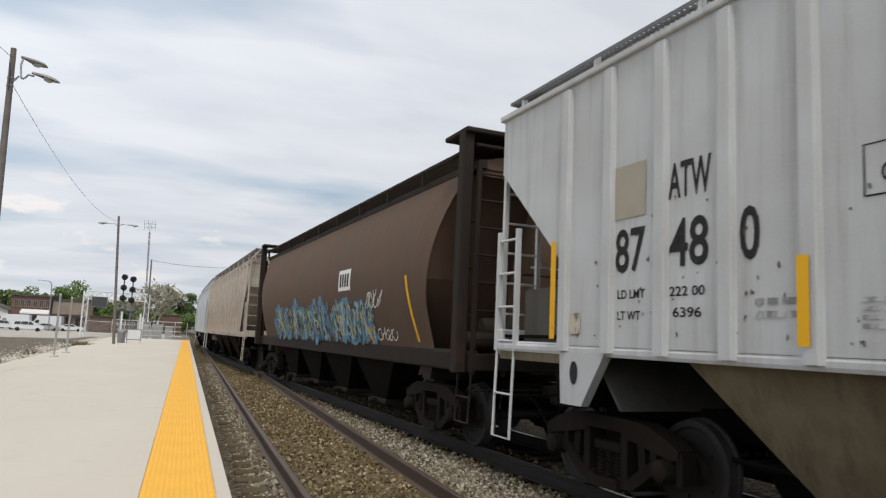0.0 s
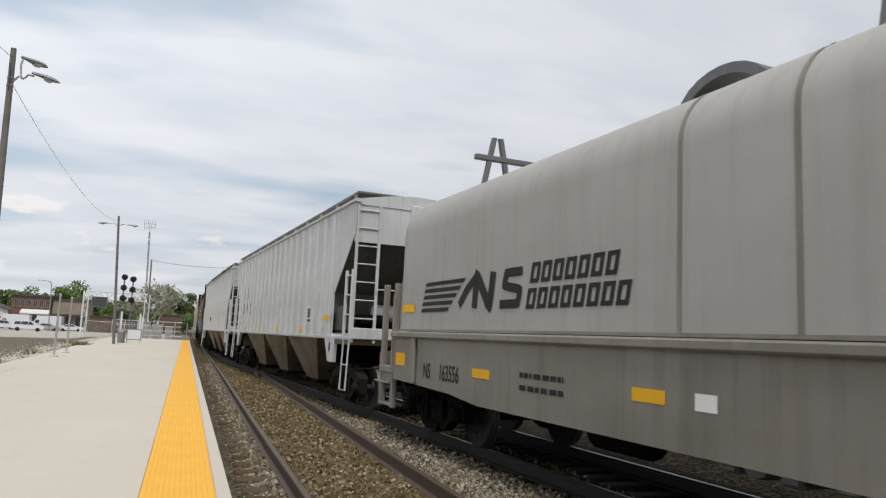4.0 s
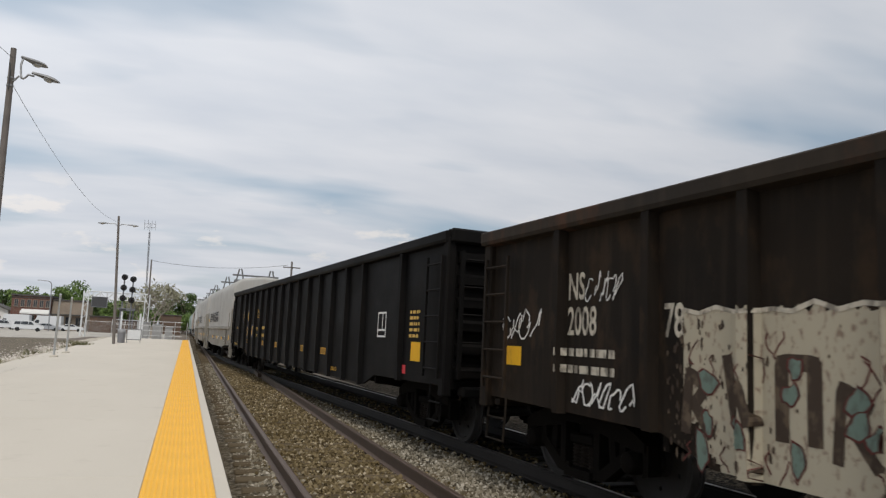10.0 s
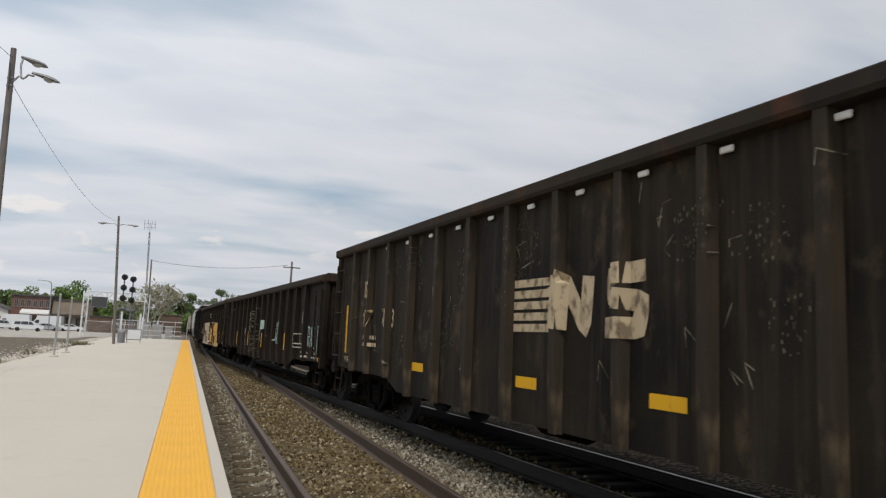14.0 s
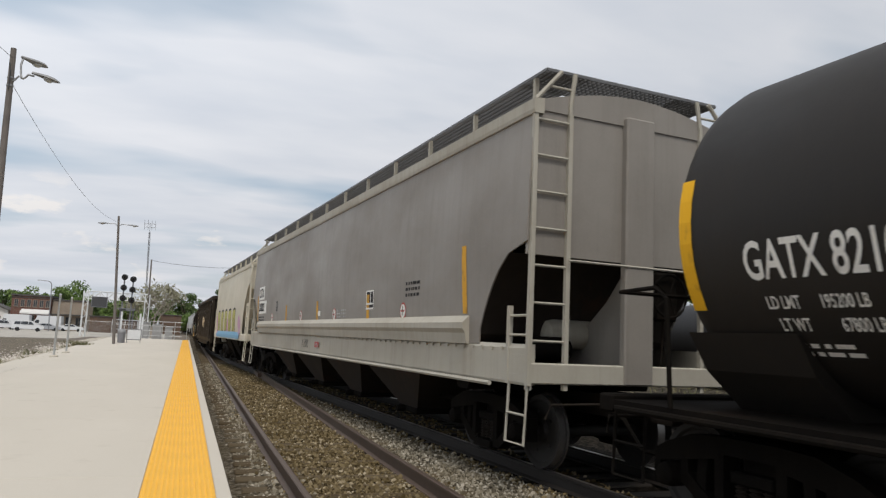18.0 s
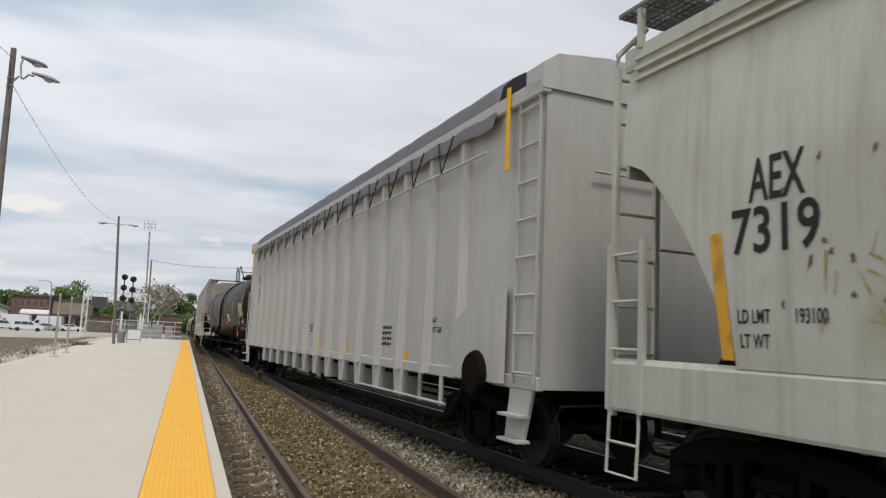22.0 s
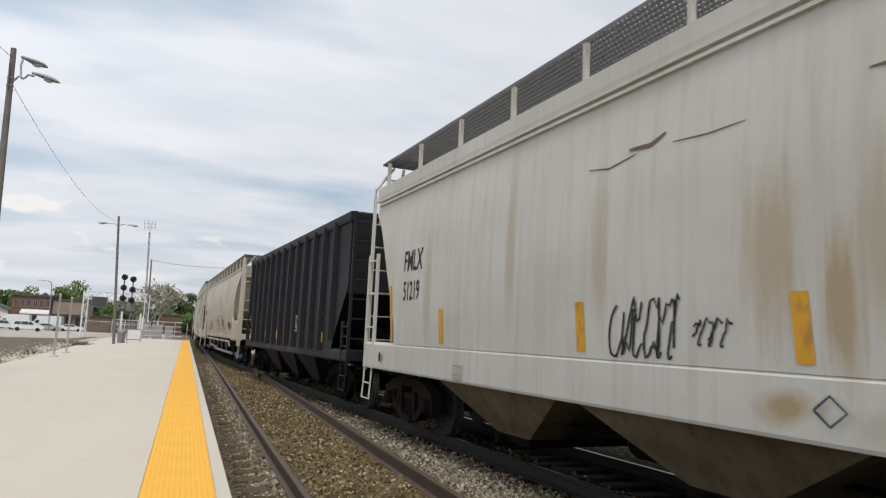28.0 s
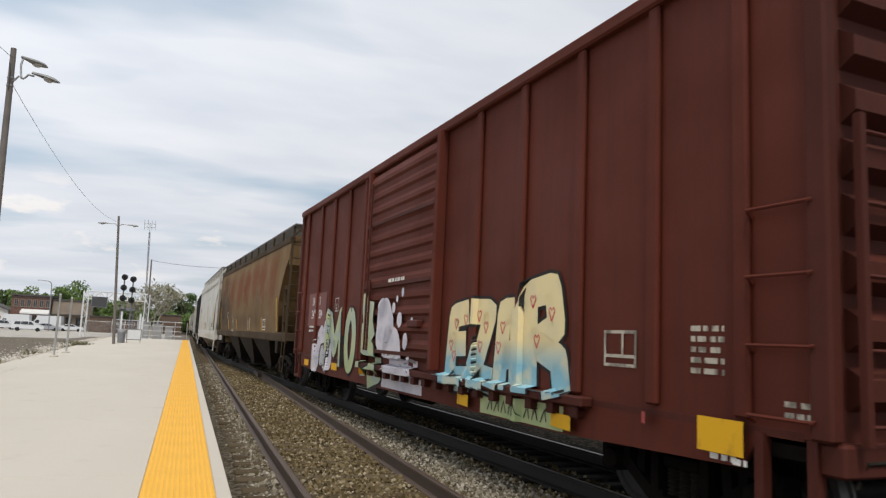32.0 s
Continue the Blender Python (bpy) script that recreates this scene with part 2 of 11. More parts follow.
M["old_yellow"] = worn_decal("faded_yellow", (0.62, 0.33, 0.04), 0.5, (0.30, 0.17, 0.05), 0.6)
M["black_letter"] = worn_decal("black_lettering", (0.025, 0.024, 0.024), 0.66, (0.3, 0.3, 0.29), 0.4)
M["white_letter"] = worn_decal("white_lettering", (0.72, 0.70, 0.65), 0.56, (0.2, 0.18, 0.15), 0.5)
M["worn_white"] = worn_decal("worn_white_lettering", (0.50, 0.45, 0.36), 0.46, (0.07, 0.06, 0.05), 0.7)
M["gold_letter"] = worn_decal("gold_lettering", (0.62, 0.40, 0.10), 0.6, (0.1, 0.08, 0.04), 0.5)
M["white"] = plain("white_label", (0.75, 0.74, 0.70), 0.6, 0, 0.2, 7, 0.7)
M["red"] = plain("red_label", (0.55, 0.03, 0.04), 0.5, 0, 0.2, 7, 0.6)
M["red_mark"] = plain("red_mark", (0.42, 0.06, 0.05), 0.6, 0, 0.3, 7, 0.6)
M["cream_label"] = plain("cream_label", (0.72, 0.66, 0.40), 0.6, 0, 0.2, 7, 0.8)
M["galvanised"] = plain("galvanised_grating", (0.15, 0.15, 0.15), 0.55, 0.4, 0.4, 8, 0.5)
M["soil"] = plain("bare_soil", (0.13, 0.105, 0.08), 0.95, 0, 0.7, 0.6, 0.6)

# ---- building helpers ----


def box(bm, x0, x1, y0, y1, z0, z1):
    vs = [bm.verts.new(p) for p in ((x0, y0, z0), (x1, y0, z0), (x1, y1, z0), (x0, y1, z0), (x0, y0, z1), (x1, y0, z1), (x1, y1, z1), (x0, y1, z1))]
    for f in ((0, 3, 2, 1), (4, 5, 6, 7), (0, 1, 5, 4), (1, 2, 6, 5), (2, 3, 7, 6), (3, 0, 4, 7)):
        bm.faces.new([vs[i] for i in f])
    return vs


def bevelled(bm, x0, x1, y0, y1, z0, z1, r=0.02, seg=2):
    b2 = bmesh.new()
    box(b2, x0, x1, y0, y1, z0, z1)
    bmesh.ops.bevel(b2, geom=b2.edges[:], offset=r, segments=seg, affect="EDGES", profile=0.6)
    join(bm, b2)


def join(bm, other):
    me = bpy.data.meshes.new("tmp")
    other.to_mesh(me)
    other.free()
    bm.from_mesh(me)
    bpy.data.meshes.remove(me)


def prism(bm, pts, a0, a1, axis="y"):
    """A closed outline extruded between two positions on an axis; the outline's pair are the other two axes in order."""
    def at(p, a):
        return {"x": (a, p[0], p[1]), "y": (p[0], a, p[1]), "z": (p[0], p[1], a)}[axis]
    lo = [bm.verts.new(at(p, a0)) for p in pts]
    hi = [bm.verts.new(at(p, a1)) for p in pts]
    n = len(pts)
    for i in range(n):
        bm.faces.new((lo[i], lo[(i + 1) % n], hi[(i + 1) % n], hi[i]))
    bm.faces.new(lo[::-1])
    bm.faces.new(hi)


def tube(bm, pts, r, n=6, r2=None):
    """Round bar along a polyline, mitred at its bends."""
    pts = [Vector(p) for p in pts]
    rings = []
    for i, p in enumerate(pts):
        d = (pts[min(i + 1, len(pts) - 1)] - pts[max(i - 1, 0)]).normalized()
        a = d.cross(Vector((0, 0, 1)) if abs(d.z) < 0.9 else Vector((1, 0, 0))).normalized()
        b = d.cross(a)
        rr = r if r2 is None else r + (r2 - r) * i / (len(pts) - 1)
        rings.append([bm.verts.new(p + (a * math.cos(6.28318 * k / n) + b * math.sin(6.28318 * k / n)) * rr) for k in range(n)])
    for q, s in zip(rings, rings[1:]):
        for k in range(n):
            bm.faces.new((q[k], q[(k + 1) % n], s[(k + 1) % n], s[k]))
    bm.faces.new(rings[0][::-1])
    bm.faces.new(rings[-1])


def lathe(bm, profile, axis="x", n=24, centre=(0, 0, 0)):
    """Turn (radius, along) pairs round an axis through centre."""
    rings = []
    for r, a in profile:
        ring = []
        for k in range(n):
            c, s = math.cos(6.28318 * k / n) * r, math.sin(6.28318 * k / n) * r
            q = {"x": (a, c, s), "y": (c, a, s), "z": (c, s, a)}[axis]
            ring.append(bm.verts.new((q[0] + centre[0], q[1] + centre[1], q[2] + centre[2])))
        rings.append(ring)
    for q, s in zip(rings, rings[1:]):
        for k in range(n):
            bm.faces.new((q[k], q[(k + 1) % n], s[(k + 1) % n], s[k]))
    bm.faces.new(rings[0][::-1])
    bm.faces.new(rings[-1])


def part(name, bm, material, parent=None, label="", smooth=0):
    """Links a bmesh as one mesh object under a thing or a part."""
    bmesh.ops.recalc_face_normals(bm, faces=bm.faces[:])
    me = bpy.data.meshes.new(name)
    bm.to_mesh(me)
    bm.free()
    me.materials.append(material)
    if smooth:
        me.shade_smooth()
        me.set_sharp_from_angle(angle=radians(smooth))
    ob = new(name, me)
    ob.parent = parent
    if label:
        ob["label"] = label
    return ob


def share(name, ob, parent, m=None, label=""):
    """One more object on another's mesh."""
    o = new(name, ob.data)
    o.parent = parent
    if m is not None:
        o.matrix_basis = m
    if label:
        o["label"] = label
    return o


def graft(ob, parent, m):
    """A copy of a part with its sub-parts under another thing."""
    made = {}
    for o in (ob, *ob.children_recursive):
        made[o] = o.copy()
        scene.collection.objects.link(made[o])
        if o is not ob:
            made[o].parent = made[o.parent]
    made[ob].parent = parent
    made[ob].matrix_basis = m
    return made[ob]


def pydata(name, verts, faces, material, parent=None, label=""):
    me = bpy.data.meshes.new(name)
    me.from_pydata(verts, [], faces)
    me.materials.append(material)
    ob = new(name, me)
    ob.parent = parent
    if label:
        ob["label"] = label
    return ob


def thing(name, label, category, group="", m=None):
    ob = new(name)
    ob.empty_display_size = 0.2
    tagged(ob, label, category, group)
    if m is not None:
        ob.matrix_basis = m
    return ob


# all lettering, cut once from the built-in font
WORDS = ("ATW", "87480", "87982", "87", "480", "48", "0", "98", "2", "LD LMT", "LT WT", "222 00", "6396", "C", "PLATE", "163556", "163680", "162798", "NS", "CS31A", "CS32",
         "NOKL", "360547", "36", "05", "47", "NO", "KL", "RELEASE ROD", "DEFECT CARD", "2\"TREAD COND SHOES", "2008", "78", "193", "933", "219200", "66800", "197", "513",
         "2INHF COMP SHOE", "CITX", "200282", "GATX 82102", "195200 LB", "67800 LB", "VENT TANK WHEN UNLOADING", "1230", "3", "GI", "NX", "102", "036", "211900 LB", "74100 LB",
         "AEX", "7319", "193100", "TILX", "56647", "218600", "67400", "DANGER", "FMLX", "51219", "NAHX", "516237", "LR", "S", "IL 64-7", "CU FT 7200", "FOR CHEMICAL", "L-42-5 1/4", "BOLT", "CH-100", "110", "L-42-5 1/4 (OVER END SILLS)", "24", "35")
GLYPHS = {}


def cut_lettering():
    made = []
    for w in WORDS:
        cu = bpy.data.curves.new("lettering", "FONT")
        cu.body, cu.size, cu.resolution_u, cu.offset = w, 1.0, 3, 0.016
        made.append((w, new("lettering", cu)))
    dg = bpy.context.evaluated_depsgraph_get()
    for w, o in made:
        me = bpy.data.meshes.new_from_object(o.evaluated_get(dg))
        vs = np.empty(len(me.vertices) * 3)
        me.vertices.foreach_get("co", vs)
        GLYPHS[w] = (vs.reshape(-1, 3), [tuple(p.vertices) for p in me.polygons])
        bpy.data.meshes.remove(me)
    for w, o in made:
        cu = o.data
        bpy.data.objects.remove(o)
        bpy.data.curves.remove(cu)


cut_lettering()


def lettering(parent, word, y, z, height, surf, mat, wide=0.78, name="lettering", out=0.006, slant=0.0, bold=0.0):
    """A painted word on the side that faces the platform: it reads towards the car's rear from y, its foot at z."""
    vs, fs = GLYPHS[word]
    k = height / 0.69
    pts = [(surf(y - v[0] * k * wide - v[1] * k * slant, z + v[1] * k) - out, y - v[0] * k * wide - v[1] * k * slant, z + v[1] * k) for v in vs]
    ob = pydata(name, pts, fs, mat, parent)
    return ob


def word_width(word, height, wide=0.78):
    vs, _ = GLYPHS[word]
    return (vs[:, 0].max()) * height / 0.69 * wide


def decal(parent, name, y0, y1, z0, z1, surf, mat, out=0.005, label="", skew=0.0, n=4, ny=1):
    """A painted or stuck patch that follows the side's shape."""
    bm = bmesh.new()
    grid = [[bm.verts.new((surf(y, z) - out, y, z)) for y in (y0 + (y1 - y0) * j / ny + skew * (i / n) for j in range(ny + 1))]
            for i, z in ((i, z0 + (z1 - z0) * i / n) for i in range(n + 1))]
    for a, b in zip(grid, grid[1:]):
        for j in range(ny):
            bm.faces.new((a[j], a[j + 1], b[j + 1], b[j]))
    return part(name, bm, mat, parent, label)


def bars(parent, y, z, width, rows, height, surf, mat, name="small_print", pitch=1.9, seed=1):
    """Rows of lettering too small to read: plain bars."""
    rnd = random.Random(seed)
    bm = bmesh.new()
    for r in range(rows):
        zz = z - r * height * pitch
        yy = y
        while yy > y - width:
            w = rnd.uniform(0.05, 0.16)
            w = min(w, yy - (y - width) + 0.02)
            q = [(surf(a, c) - 0.005, a, c) for a, c in ((yy, zz), (yy - w, zz), (yy - w, zz + height), (yy, zz + height))]
            bm.faces.new([bm.verts.new(p) for p in q])
            yy -= w + rnd.uniform(0.02, 0.05)
    o = part(name, bm, mat, parent)
    o["kind"] = "stuff"
    return o


def ribbon(parent, name, pts, width, surf, mat, out=0.006, step=0.04, across=3, taper=False, label=""):
    """A sprayed stroke along (y, z) points on the side."""
    fine = []
    for (a, b), (c, d) in zip(pts, pts[1:]):
        n = max(1, int(math.hypot(c - a, d - b) / step))
        fine += [(a + (c - a) * i / n, b + (d - b) * i / n) for i in range(n)]
    fine.append(pts[-1])
    bm = bmesh.new()
    rows = []
    for i, p in enumerate(fine):
        q, s = fine[max(i - 1, 0)], fine[min(i + 1, len(fine) - 1)]
        dx, dz = s[0] - q[0], s[1] - q[1]
        ln = math.hypot(dx, dz) or 1
        w = width * (0.5 if not taper else 0.5 * math.sin(math.pi * min(1, (i + 1) / (len(fine) + 1))) ** 0.4)
        row = []
        for k in range(across + 1):
            o = (k / across * 2 - 1) * w
            y, z = p[0] - dz / ln * o, p[1] + dx / ln * o
            row.append(bm.verts.new((surf(y, z) - out, y, z)))
        rows.append(row)
    for a, b in zip(rows, rows[1:]):
        for k in range(across):
            bm.faces.new((a[k], a[k + 1], b[k + 1], b[k]))
    return part(name, bm, mat, parent, label)


def blob(parent, name, cy, cz, ry, rz, surf, mat, out=0.005, seed=1, wob=0.15, n=28, rings=5, label=""):
    """A sprayed patch with an uneven rim."""
    rnd = random.Random(seed)
    ph = [rnd.uniform(0, 6.28) for _ in range(4)]
    bm = bmesh.new()
    c = bm.verts.new((surf(cy, cz) - out, cy, cz))
    prev = None
    for r in range(1, rings + 1):
        ring = []
        for k in range(n):
            a = 6.28318 * k / n
            f = (1 + wob * (math.sin(2 * a + ph[0]) + 0.7 * math.sin(3 * a + ph[1]) + 0.5 * math.sin(5 * a + ph[2]))) * r / rings
            y, z = cy + ry * f * math.cos(a), cz + rz * f * math.sin(a)
            ring.append(bm.verts.new((surf(y, z) - out, y, z)))
        for k in range(n):
            if prev is None:
                bm.faces.new((c, ring[k], ring[(k + 1) % n]))
            else:
                bm.faces.new((prev[k], ring[k], ring[(k + 1) % n], prev[(k + 1) % n]))
        prev = ring
    return part(name, bm, mat, parent, label)


def flakes(parent, y0, y1, z0, z1, n, surf, mat, seed=1, size=0.03, out=0.005, name="peeled_paint", tall=1.6):
    """Many small patches of old paint left on the side, thickest along upright runs."""
    rnd = random.Random(seed)
    runs = [rnd.uniform(min(y0, y1), max(y0, y1)) for _ in range(max(2, int(abs(y1 - y0) * 2.5)))]
    vs, fs = [], []
    for _ in range(n):
        y = rnd.choice(runs) + rnd.gauss(0, 0.09) if rnd.random() < 0.7 else rnd.uniform(min(y0, y1), max(y0, y1))
        z = rnd.uniform(z0, z1)
        r = size * rnd.uniform(0.3, 1.0) ** 1.5
        k, m = len(vs), rnd.randint(4, 6)
        a0 = rnd.uniform(0, 6.28)
        for i in range(m):
            a = a0 + 6.28 * i / m
            q = r * rnd.uniform(0.5, 1.2)
            vs.append((y + q * math.cos(a), z + tall * q * math.sin(a)))
        fs.append(tuple(range(k, k + m)))
    o = pydata(name, [(surf(y, z) - out, y, z) for y, z in vs], fs, mat, parent)
    o["kind"] = "stuff"
    return o


# ---- tracks and train line ----
SPEED, WHEEL_R = 10.85, 0.457
NEAR_X = 5.781      # centre of the train's track abreast of the camera
LEAD = -0.07343     # its slope towards the platform track
BEND_A, BEND_B = 26.0, 69.0


def line_x(y):
    """Centre of the train's track: straight, then through the turnout onto the platform track."""
    x = NEAR_X + LEAD * y
    if y > BEND_A:
        e = min(y, BEND_B) - BEND_A
        x += (0.0049 - LEAD) * e * e / (2 * (BEND_B - BEND_A))
    if y > BEND_B:
        x += (0.0049 - LEAD) * (y - BEND_B)
    if y > 130:
        x -= 0.00022 * (y - 130) ** 2
    return x


def near_track_x(y):
    return 2.0 + 0.0049 * max(0.0, y - 10) - (0.00022 * (y - 130) ** 2 if y > 130 else 0)


def far_track_x(y):
    return NEAR_X + 4.1 - 0.035 * y


def rail_line(parent, centre, offset, y0, y1, step, name, top):
    prof = [(-0.07, -0.185), (0.07, -0.185), (0.07, -0.17), (0.012, -0.15), (0.012, -0.045), (0.036, -0.035), (0.036, -0.006), (0.024, 0.0), (-0.024, 0.0), (-0.036, -0.006), (-0.036, -0.035), (-0.012, -0.045), (-0.012, -0.15), (-0.07, -0.17)]
    n = max(2, int((y1 - y0) / step))
    vs, fs, k = [], [], len(prof)
    for i in range(n + 1):
        y = y0 + (y1 - y0) * i / n
        c = centre(y) + offset
        vs += [(c + px, y, pz) for px, pz in prof]
    for i in range(n):
        for j in range(k):
            fs.append((i * k + j, i * k + (j + 1) % k, (i + 1) * k + (j + 1) % k, (i + 1) * k + j))
    fs += [tuple(range(k - 1, -1, -1)), tuple(range(n * k, n * k + k))]
    me = bpy.data.meshes.new(name)
    me.from_pydata(vs, [], fs)
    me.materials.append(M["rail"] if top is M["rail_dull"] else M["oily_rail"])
    me.materials.append(top)
    for i in range(n):
        me.polygons[i * k + 7].material_index = 1
    ob = new(name, me)
    ob.parent = parent
    return ob


def grounds():
    bm = bmesh.new()
    # one sheet to the horizon, finer near the tracks
    xs = [-900, -300, -120, -60, -30, -16, -9, -5, 0.45, 0.75, 3.2, 4.2, 8.2, 10, 14, 20, 40, 100, 300, 900]
    ys = [-300, -60, -20, -6, 0, 3, 6, 10, 15, 20, 30, 40, 60, 90, 140, 220, 400, 800, 1600]
    grid = [[bm.verts.new((x, y, -0.26 if x < 18 else -0.30)) for x in xs] for y in ys]
    for a, b in zip(grid, grid[1:]):
        for i in range(len(xs) - 1):
            bm.faces.new((a[i], a[i + 1], b[i + 1], b[i]))
    g = part("ground", bm, M["soil"])
    tagged(g, "bare brown soil and gravel reaching to the horizon", "ground", kind="structure")
    # ballast beds
    for nm, cx, lab, hw in (("ballast_bed", near_track_x, "tan grey crushed stone ballast under the platform track", 1.7), ("ballast_bed", line_x, "crushed stone ballast under the through track, darkened for the shade below the train", 2.1), ("ballast_bed", far_track_x, "crushed stone ballast under the far siding, darkened for the shade behind the train", 2.75)):
        bm = bmesh.new()
        rnd = random.Random(5)
        rows = []
        ys = [-25 + i * 1.5 for i in range(60)] + [66 + i * 8 for i in range(60)]
        top = -0.194 - (0.016 if cx is not near_track_x else 0) - (0.004 if cx is line_x else 0) - (0.008 if cx is far_track_x else 0)
        for y in ys:
            c = cx(y)
            rows.append([bm.verts.new((c + o, y, z + rnd.uniform(-0.012, 0.012) - (0.1 if y > 60 and cx is line_x else 0))) for o, z in ((-hw - 0.5, -0.34), (-hw, top - 0.03), (-0.8, top), (0, top - 0.01), (0.8, top), (hw, top - 0.03), (hw + 0.5, -0.34))])
        for a, b in zip(rows, rows[1:]):
            for i in range(6):
                bm.faces.new((a[i], a[i + 1], b[i + 1], b[i]))
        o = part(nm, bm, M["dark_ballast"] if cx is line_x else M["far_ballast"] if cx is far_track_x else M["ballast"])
        tagged(o, lab, "ballast", kind="structure")


def tracks():
    rows = ((near_track_x, "platform track of two rusty rails on worn timber ties", -20, 470, M["rail_dull"]),
            (line_x, "through track with bright running rails, joining by a turnout", -25, 66, M["rail_top"]),
            (far_track_x, "siding track of two rails on timber ties behind the train", -20, 120, M["rail_top"]))
    for cx, lab, y0, y1, top in rows:
        t = tagged(new("railway_track"), lab, "railway track", "tracks", "structure")
        for o in (-0.755, 0.755):
            rail_line(t, cx, o, y0, y1, 3.0, "rail", top)
        bm = bmesh.new()
        bevelled(bm, -1.29, 1.29, -0.115, 0.115, -0.36, -0.19, 0.015, 1)
        proto = None
        far_v, far_f = [], []
        y = y0 + 0.3
        rnd = random.Random(11)
        while y < y1:
            m = pose(cx(y) + rnd.uniform(-0.05, 0.05), y, (0.012 if cx is near_track_x else 0.0) + rnd.uniform(-0.012, 0.006), 0, 0, rnd.uniform(-1.5, 1.5))
            lo = 3 if cx is near_track_x else 2
            hi = 62 if cx is near_track_x else 50
            if lo < y < hi:
                if proto is None:
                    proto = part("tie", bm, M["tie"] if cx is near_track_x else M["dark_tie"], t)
                    proto.matrix_basis = m
                else:
                    share("tie", proto, t, m)
            elif y < 200:
                k = len(far_v)
                c = cx(y)
                for dx, dy, dz in ((-1.29, -0.11, -0.3), (1.29, -0.11, -0.3), (1.29, 0.11, -0.3), (-1.29, 0.11, -0.3), (-1.29, -0.11, -0.19), (1.29, -0.11, -0.19), (1.29, 0.11, -0.19), (-1.29, 0.11, -0.19)):
                    far_v.append((c + dx, y + dy, dz))
                far_f += [tuple(k + i for i in f) for f in ((4, 5, 6, 7), (0, 1, 5, 4), (1, 2, 6, 5), (2, 3, 7, 6), (3, 0, 4, 7))]
            y += 0.53
        if far_v:
            o = pydata("far_ties", far_v, far_f, M["tie"] if cx is near_track_x else M["dark_tie"], t)
            o["kind"] = "stuff"
    # turnout frog where the two lines cross
    bm = bmesh.new()
    fy = 29.5
    prism(bm, [(-0.05, fy + 1.6), (0.05, fy + 1.6), (0.22, fy - 1.6), (-0.16, fy - 1.6)], -0.17, -0.012, "z")
    f = part("turnout_frog", bm, M["rail"])
    f.location = (near_track_x(fy) + 0.755, 0, 0)
    tagged(f, "cast steel turnout frog where the two tracks meet", "turnout frog", kind="structure")


def stones():
    """Loose ballast stones round the near rails."""
    rs = np.random.RandomState(3)
    vs, fs = ([], []), ([], [])
    base = np.array([(1, 0, 0), (-1, 0, 0), (0, 1, 0), (0, -1, 0), (0, 0, 1), (0, 0, -1), (0.6, 0.6, 0.55), (-0.6, -0.5, 0.6)])
    tri = [(0, 2, 6), (2, 4, 6), (4, 0, 6), (1, 3, 7), (3, 4, 7), (4, 1, 7), (2, 1, 4), (3, 0, 4), (2, 0, 5), (1, 2, 5), (3, 1, 5), (0, 3, 5)]
    n = 0
    while n < 52000:
        y = 5.0 + 33 * rs.rand() ** 1.7
        x = 0.62 + rs.rand() * 4.6
        c1, c2 = near_track_x(y), line_x(y)
        if min(abs(x - c1 - 0.755), abs(x - c1 + 0.755), abs(x - c2 + 0.755)) < 0.075:
            continue
        if x > c2 - 1.0 and rs.rand() < 0.85:
            continue
        size = rs.uniform(0.015, 0.034)
        v = base * rs.uniform(0.7, 1.3, (8, 1)) * size * rs.uniform(0.75, 1.25, 3)
        a = rs.rand() * 6.28
        ca, sa = math.cos(a), math.sin(a)
        v = np.stack([v[:, 0] * ca - v[:, 1] * sa, v[:, 0] * sa + v[:, 1] * ca, v[:, 2]], 1)
        edge = max(0.0, 1.05 - x) * 0.15
        # timber tops keep mostly clear
        on_tie = abs(((y - (-19.7)) % 0.53) - 0.0) < 0.1
        if on_tie and abs(x - c1) < 1.25 and rs.rand() < 0.8:
            continue
        v += (x, y, -0.19 + rs.uniform(-0.02, 0.012) - edge)
        # the shoulder by the platform is fresher, paler stone
        q = 1 if x + rs.normal(0, 0.16) < c1 - 0.72 or (c1 + 0.9 < x + rs.normal(0, 0.15) < c2 - 1.05) else 0
        k = len(vs[q])
        vs[q].extend(tuple(p) for p in v)
        fs[q].extend((k + a, k + b, k + c) for a, b, c in tri)
        n += 1
    o = pydata("ballast_stones", vs[0], fs[0], M["stone"])
    tagged(o, "loose tan crushed stones between the rails", "ballast", kind="stuff")
    o = pydata("ballast_stones", vs[1], fs[1], M["pale_stone"])
    tagged(o, "loose pale grey crushed stones on the shoulders of the track", "ballast", kind="stuff")


PLAT_Z, EDGE_X, YELLOW_X = 0.141, 0.494, -0.25
PLAT_END = 88.0


def plat_left(y):
    """The platform widens along its far end."""
    return -4.4 - 0.054 * max(0.0, y - 21)


